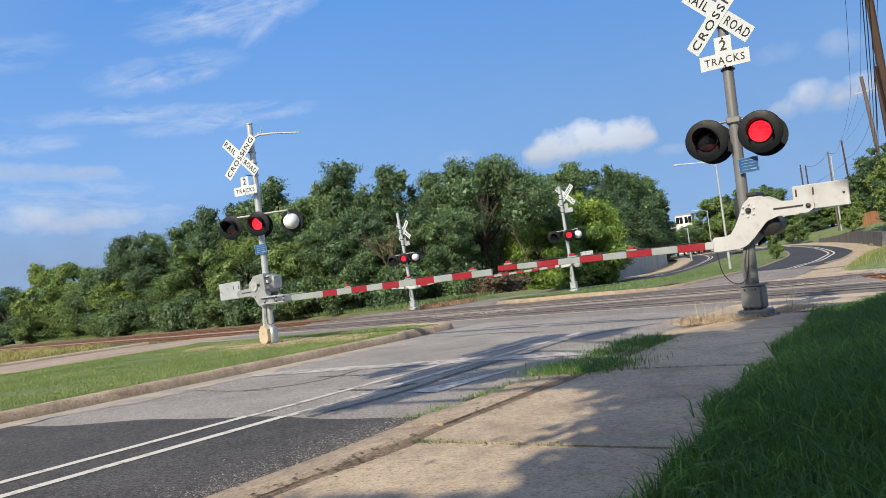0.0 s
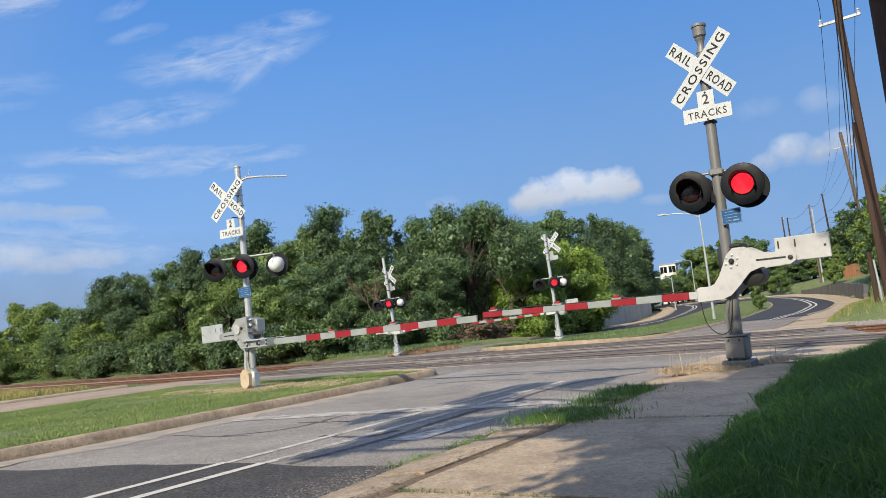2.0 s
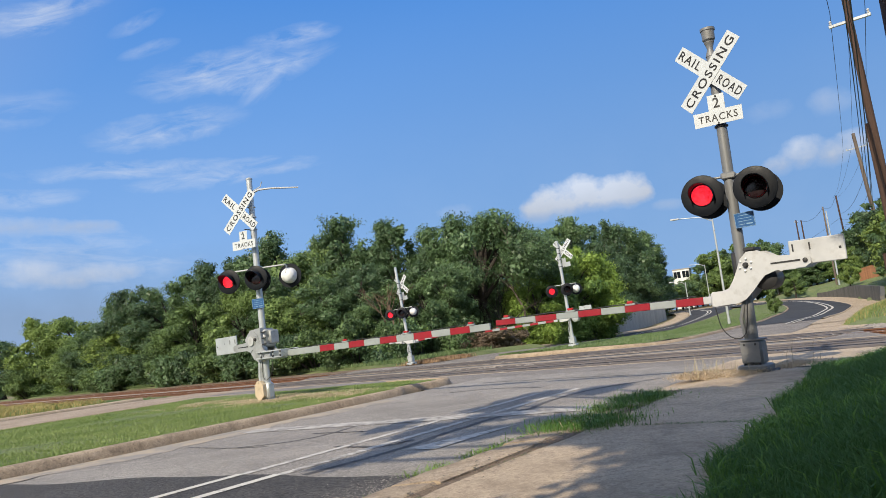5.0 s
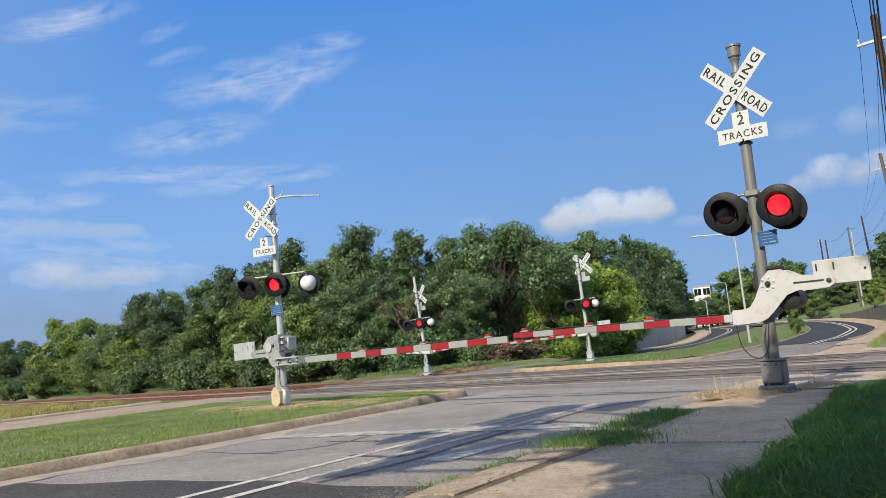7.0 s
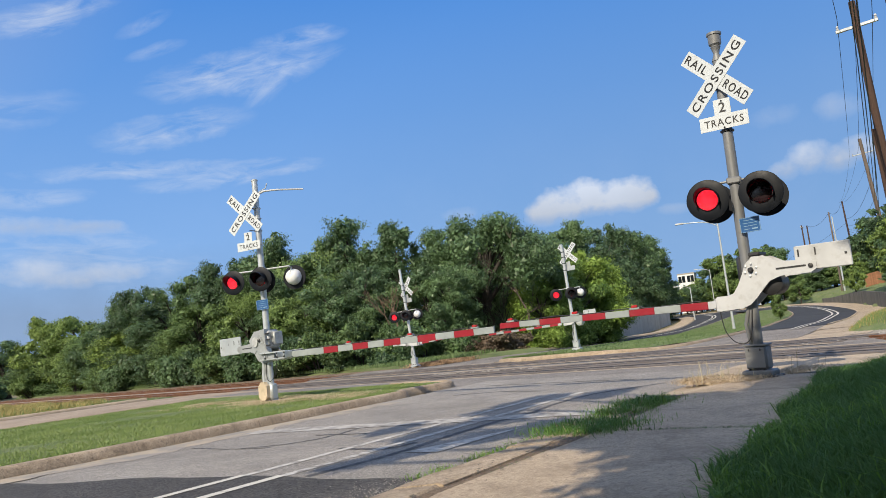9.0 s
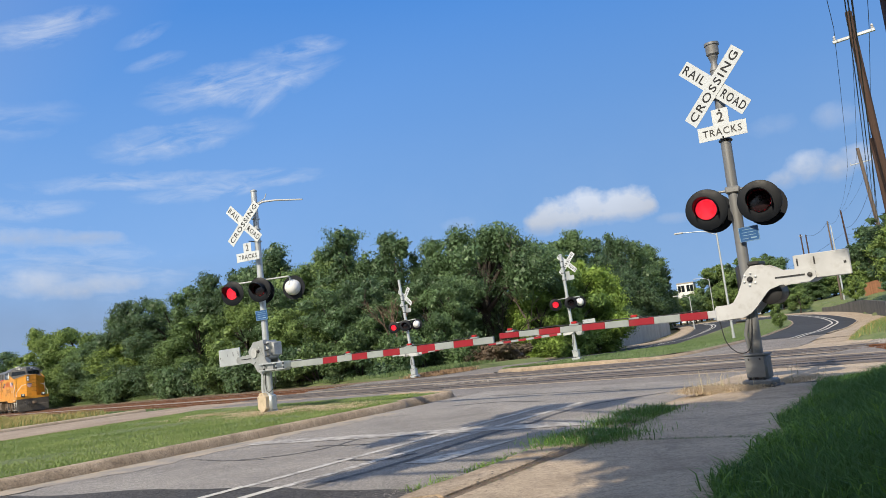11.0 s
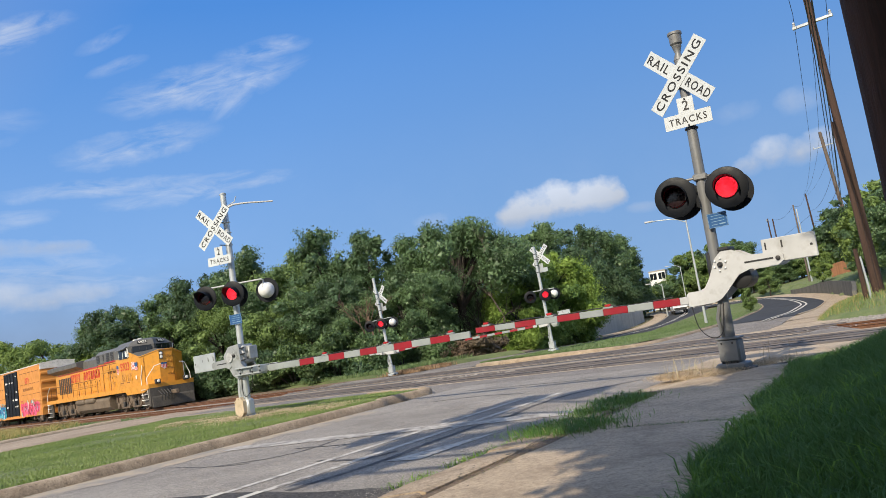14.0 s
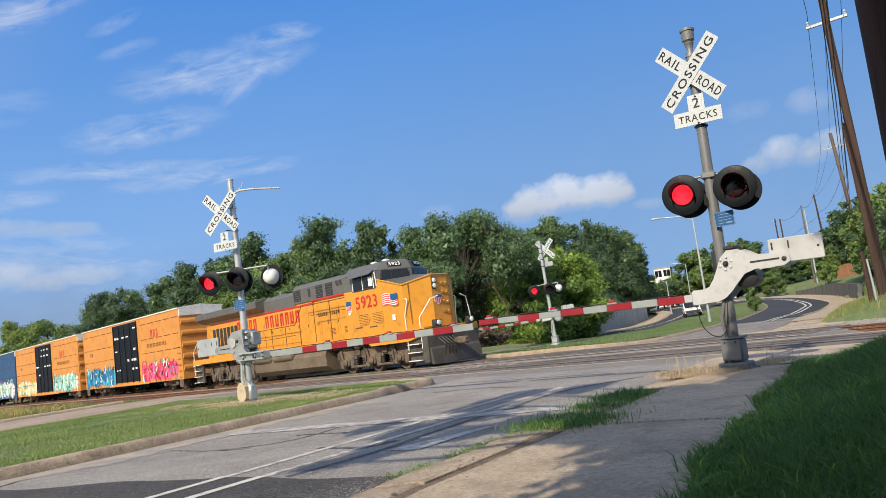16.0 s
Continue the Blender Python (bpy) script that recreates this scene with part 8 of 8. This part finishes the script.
            me = s.mesh("spray_stroke", spray(cols[k % len(cols)]), False)
            ob = new("spray_stroke", me)
            ob.parent = root
            zz = min(max(z, z0 + h * 0.4), z1 - h * 0.3)
            ob.matrix_basis = pose(x, y, zz, 0, a * 0.5, 0)
    return root


SPRAYS = {}


def spray(key):
    tones = dict(cyan=(0.05, 0.42, 0.55), blue=(0.02, 0.16, 0.4), pink=(0.75, 0.1, 0.22), red=(0.5, 0.03, 0.06), white=(0.75, 0.76, 0.74), mint=(0.25, 0.62, 0.5), cream=(0.7, 0.6, 0.3), dark=(0.03, 0.03, 0.05), yellow=(0.8, 0.5, 0.05), purple=(0.2, 0.04, 0.25), green=(0.08, 0.45, 0.15))
    if key not in SPRAYS:
        SPRAYS[key] = plain("spray_" + key, tones[key], 0.6, vary=0.15)
    return SPRAYS[key]


TRAIN_SPEED = 13.1


def train():
    loco = locomotive()
    cars = [boxcar("ochre boxcar with black doors and blue and pink graffiti", "box_yellow", "box_roof", "black", [(2.5, 7.6, 0.7, 2.0, ("pink", "red", "white", "pink", "cyan", "red", "dark")), (-7.9, -2.4, 0.7, 2.1, ("blue", "cyan", "blue", "dark", "cyan", "white"))], 1),
            boxcar("ochre boxcar with black doors and pale green graffiti", "box_yellow", "box_roof", "black", [(2.3, 7.9, 0.7, 2.1, ("mint", "white", "cyan", "white", "dark")), (-8.0, -2.4, 0.7, 2.0, ("cream", "white", "cream", "yellow", "green"))], 2),
            boxcar("blue boxcar with white and green graffiti", "box_blue", "box_roof", "box_blue", [(2.5, 7.6, 0.7, 2.3, ("white", "mint", "cyan", "green", "pink"))], 3, False)]
    return [(loco, 9.0), (cars[0], 28.9), (cars[1], 46.85), (cars[2], 63.9)]


def train_pose(s):
    return pose(*vs(FAR_TRACK, s + RUN_OFFSET), RAIL_Z, 0, 0, -90.0 - math.degrees(TRACK))


RUN_OFFSET = -0.53 * math.sin(TRACK) + 31.0 * math.cos(TRACK)


# ---- poles, lights, house, fence, walls, far car ----
def street_light(x, y, high, arm, turn):
    z = rise(x, y)
    root = thing("street_light", "tall grey street light with long curved arm", "street light", pose(x, y, z, 0, 0, turn), group="street lights")
    MB().lathe([(0.2, 0), (0.2, 0.04), (0.12, 0.06), (0.11, 0.5)], 14).make("base", M["galv"], root)
    MB().tube([(0, 0, 0), (0, 0, high)], [0.1, 0.06], 12).make("pole", M["galv"], root)
    MB().tube(bez([(0, 0, high - 0.3), (-arm * 0.35, 0, high + 0.1), (-arm, 0, high + 0.25)], 6), 0.035, 8).make("arm", M["galv"], root)
    MB().box((-arm - 0.25, 0, high + 0.25), (0.65, 0.24, 0.12), 0.04).make("luminaire", M["alu"], root)


def utility_pole(name, label, x, y, high, r, mat, arms=(), lean=0.0):
    root = thing(name, label, "utility pole", pose(x, y, land(x, y) - 0.1, 0, lean, 0), group="utility poles")
    MB().tube([(0, 0, 0), (0.02, 0, high * 0.5), (0, 0.01, high)], [r, r * 0.88, r * 0.72], 14).make("pole", M[mat], root)
    for z, w, turn in arms:
        m = pose(0, 0, z, 0, 0, turn)
        a = MB().box((0, 0, 0), (w, 0.1, 0.12), 0.015, m).make("cross_bar", M["galv"], root, "pale metal cross bar")
        for k in (-1, 1):
            MB().lathe([(0.05, 0), (0.06, 0.06), (0.03, 0.08), (0.06, 0.12), (0.03, 0.18)], 10, m @ Matrix.Translation((k * (w / 2 - 0.08), 0, 0.06))).make("insulator", M["alu"], root)
    return root


def wire(a, b, sag, r=0.012, name="power_line"):
    a, b = Vector(a), Vector(b)
    pts = []
    for k in range(17):
        t = k / 16
        p = a.lerp(b, t)
        p.z -= 4 * sag * t * (1 - t)
        pts.append(p)
    ob = MB().tube(pts, r, 5).make(name, M["cable"])
    tagged(ob, "black overhead cable sagging between the poles", "cable", "overhead cables")


def distance_things():
    street_light(*polar(21.42, 60.0), 8.2, 2.45, -20)
    street_light(*polar(18.9, 110.0), 4.6, 1.6, -20)
    street_light(*polar(20.4, 140.0), 7.2, 2.0, -20)
    street_light(*polar(23.4, 140.0), 6.6, 2.0, -20)
    street_light(*polar(24.9, 140.0), 6.6, 2.0, -20)
    P1, P2 = polar(32.57, 33.0), polar(31.75, 103.0)
    utility_pole("utility_pole", "tall brown wooden utility pole with pale cross bar", *P1, 12.6, 0.17, "wood_pole", ((11.6, 1.5, -40),), -1.2)
    utility_pole("utility_pole", "brown stub pole standing against a taller pole", *polar(32.36, 32.55), 7.4, 0.13, "wood_pole", (), -1.4)
    utility_pole("utility_pole", "short brown post with a pale guy beside it", *polar(31.66, 31.0), 2.4, 0.095, "wood_pole")
    utility_pole("utility_pole", "pale metal guy post beside a short brown post", *polar(31.98, 30.9), 2.1, 0.045, "galv", (), -2.0)
    utility_pole("utility_pole", "weathered brown wooden utility pole", *P2, 17.8, 0.26, "grey_wood", ((16.0, 2.4, -40),), -4.0)
    for az, d, top, r, mat, lean in ((28.57, 124, 13.6, 0.14, "grey_wood", 0.0), (28.72, 123, 12.8, 0.12, "galv", 0.0), (29.64, 145, 17.2, 0.17, "wood_pole", -2.0), (26.79, 145, 14.2, 0.15, "wood_pole", 0.0), (27.11, 146, 14.1, 0.15, "wood_pole", 0.0)):
        h = top - land(*polar(az, d)) + 0.1
        utility_pole("utility_pole", "distant utility pole beyond the bend", *polar(az, d), h, r, mat, ((h - 0.4, 1.2, 40),) if az < 27.0 else (), lean)
    tops = [Vector((*polar(31.15, 32.4), 11.75)), Vector((*polar(32.2, 32.9), 12.0)), Vector((*polar(33.2, 33.5), 11.75))]
    ends = [Vector((*polar(30.4, 102.3), 17.7)), Vector((*polar(31.0, 102.9), 18.5)), Vector((*polar(31.7, 103.7), 17.8))]
    far = [Vector((*polar(29.3, 145), 17.0)), Vector((*polar(29.38, 145), 16.9)), Vector((*polar(29.46, 145), 16.8))]
    back = [Vector((2.0, 3.9, 12.4)), Vector((2.6, 3.5, 12.6)), Vector((3.2, 3.1, 12.4))]
    for a, b, c, z in zip(tops, ends, far, back):
        wire(z, a, 0.5)
        wire(a, b, 0.5)
        wire(b, c, 1.0)
    for k, (h1, h2, h3) in enumerate(((9.6, 7.6, 6.6), (8.6, 6.6, 6.0), (7.4, 5.6, 5.4), (8.0, 6.0, 5.6))):
        a, b, c = Vector((P1[0] - 0.55 + 0.05 * k, P1[1] - 0.1, h1)), Vector((P2[0] - 0.14 * h2, P2[1] - 0.2, 1.05 + 1.98 * (h2 - 1.05))), Vector((*polar(29.45, 145), 1.6 * h3 + 3.6))
        wire(Vector((2.6, 3.5, h1 + 1.2)), a, 0.3, 0.018)
        wire(a, b, 0.7, 0.02)
        wire(b, c, 1.2, 0.02)
    wire(Vector((*polar(29.38, 145), 16.8)), Vector((*polar(28.57, 124), 13.5)), 0.8, 0.02)
    wire(Vector((*polar(28.57, 124), 13.5)), Vector((*polar(27.11, 146), 14.0)), 0.8, 0.02)
    wire(Vector((*polar(29.55, 145), 13.5)), Vector((*polar(24.0, 140), 7.4)), 0.8, 0.02)
    # dark pole close beside the camera
    x, y = polar(36.35, 4.4)
    utility_pole("utility_pole", "thick dark brown pole in shade beside the bank", x, y, 13.0, 0.19, "dark_pole")
    # white house among the trees
    hx, hy = polar(18.8, 150)
    house = thing("house", "white house with flat roof among distant trees", "house", pose(hx, hy, rise(hx, hy) - 0.1, 0, 0, -25))
    MB().box((0, 0, 3.6), (3.0, 4.0, 7.2), 0.02).make("wall", M["house_white"], house, smooth=False)
    MB().box((0, 0, 7.3), (3.08, 4.08, 0.25), 0.02).make("roof", M["pale_concrete"], house, smooth=False)
    for x0 in (-0.75, 0.8):
        w = MB().box((x0, -2.01, 6.3), (1.2, 0.06, 1.2), 0.01).make("window", M["glass"], house, smooth=False)
        MB().box((x0, -2.05, 6.3), (0.06, 0.06, 1.2)).make("window_bar", M["house_white"], w, smooth=False)
    # wooden fence on the hill
    f = thing("fence", "red-brown board fence on the hill", "fence")
    me = MB().box((0, 0, 0.85), (0.14, 0.025, 1.7), 0.004).mesh("board", M["fence_wood"], False)
    for k in range(64):
        az = 30.0 + 0.068 * k
        x0, y0 = polar(az, 118.0)
        ob = new("board", me)
        ob.parent = f
        ob.matrix_basis = pose(x0, y0, land(x0, y0) - 0.05, 0, 0, -az)
    # white car on the far side road
    car = thing("car", "white pickup seen far off on the side road", "car")
    MB().prism([(-2.6, 0.45), (-2.65, 0.95), (-0.9, 1.02), (-0.55, 1.72), (0.9, 1.75), (1.5, 1.1), (2.5, 1.0), (2.65, 0.5)], -0.92, 0.92, "y").make("body", M["car_white"], car)
    MB().prism([(-0.5, 1.12), (-0.35, 1.62), (0.8, 1.64), (1.25, 1.12)], -0.935, 0.935, "y").make("side_glass", M["glass"], car)
    MB().prism([(1.49, 1.13), (0.92, 1.735), (0.945, 1.755), (1.515, 1.15)], -0.8, 0.8, "y").make("windscreen", M["glass"], car, smooth=False)
    for x0 in (-1.65, 1.7):
        for y0 in (-0.85, 0.85):
            MB().lathe([(0.36, -0.12), (0.38, 0), (0.36, 0.12), (0.2, 0.13)], 16, pose(x0, y0, 0.38, 90, 0, 0)).make("wheel", M["tyre"], car)
    for y0 in (-0.7, 0.7):
        MB().box((2.63, y0, 0.82), (0.06, 0.34, 0.16), 0.02).make("headlight", M["headlight"], car)
    MB().box((2.67, 0, 0.68), (0.06, 1.7, 0.3), 0.01).make("grille", M["dark_metal"], car)
    return car


def walls():
    # curved retaining wall outside the far bend, and the pale wall beside the side road
    def wall(name, line, thick, height, mat, label):
        back = offset(line, thick)
        n = len(line)
        v, f = [], []
        for i, (p, q) in enumerate(zip(line, back)):
            z, h = rise(p.x, p.y) - 0.2, height(i / (n - 1)) + 0.2
            v += [(p.x, p.y, z), (p.x, p.y, z + h), (q.x, q.y, z + h), (q.x, q.y, z)]
        for i in range(n - 1):
            k = 4 * i
            f += [(k + 4, k + 5, k + 1, k), (k + 5, k + 6, k + 2, k + 1), (k + 6, k + 7, k + 3, k + 2)]
        f += [(0, 1, 2, 3), (4 * n - 1, 4 * n - 2, 4 * n - 3, 4 * n - 4)]
        tagged(MB().add(v, f).make(name, M[mat], smooth=False), label, "wall", kind="structure")

    wall("retaining_wall", resample(bez([(36.2, 60.4), (41.0, 68.2), (45.3, 75.9), (50.2, 89.0), (53.6, 104.0)]), 40), 0.35, lambda t: 0.8 + 0.75 * smooth(0.0, 0.3, t) - 1.0 * smooth(0.6, 1.0, t), "dark_concrete", "curved dark grey concrete retaining wall below the hill")
    wall("white_wall", resample(bez([(17.0, 79.5), (21.7, 86.0), (25.0, 92.0), (28.6, 97.5), (32.4, 104.5)]), 30), -0.35, lambda t: 0.7 + 1.5 * smooth(0.0, 0.5, t), "wall_concrete", "pale grey concrete wall beside the side road")


def car_pose(t):
    """The far car comes round the bend of the side road towards the crossing."""
    az, d = np.interp(t, CAR_T, CAR_AZ), np.interp(t, CAR_T, CAR_D)
    az2, d2 = np.interp(t + 0.5, CAR_T, CAR_AZ), np.interp(t + 0.5, CAR_T, CAR_D)
    (x, y), (x2, y2) = polar(az, d), polar(az2 + 0.01, d2 - 0.3)
    return pose(x, y, rise(x, y) + 0.005, 0, 0, math.degrees(math.atan2(y2 - y, x2 - x)))


CAR_T = [0.0, 8.0, 12.5, 13.5, 14.0, 15.0, 15.5, 16.0]
CAR_AZ = [13.0, 14.5, 18.3, 19.3, 19.75, 20.2, 20.35, 20.3]
CAR_D = [178.0, 150.0, 122.0, 115.0, 112.0, 103.0, 99.0, 95.0]


# ---- build ----
ground_sheet()
roads()
road_lines()
kerbs()
far_kerbs()
lawns()
walls()
signals()
RUN = train()
CAR = distance_things()
woods()
dead_wood()
far_trees()
tracks()
pavement_slabs()
groove_dirt()
grass()
scattered_stones()


def motions():
    times = [0.0, 4.0, 8.0, 10.0] + [11.0 + 0.25 * k for k in range(21)]
    for ob, s in RUN:
        walk(ob, [(t, train_pose(s + TRAIN_SPEED * (16.0 - t))) for t in times])
    walk(CAR, [(t, car_pose(t)) for t in [0.0, 6.0, 10.0] + [11.0 + 0.5 * k for k in range(11)]])
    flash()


motions()
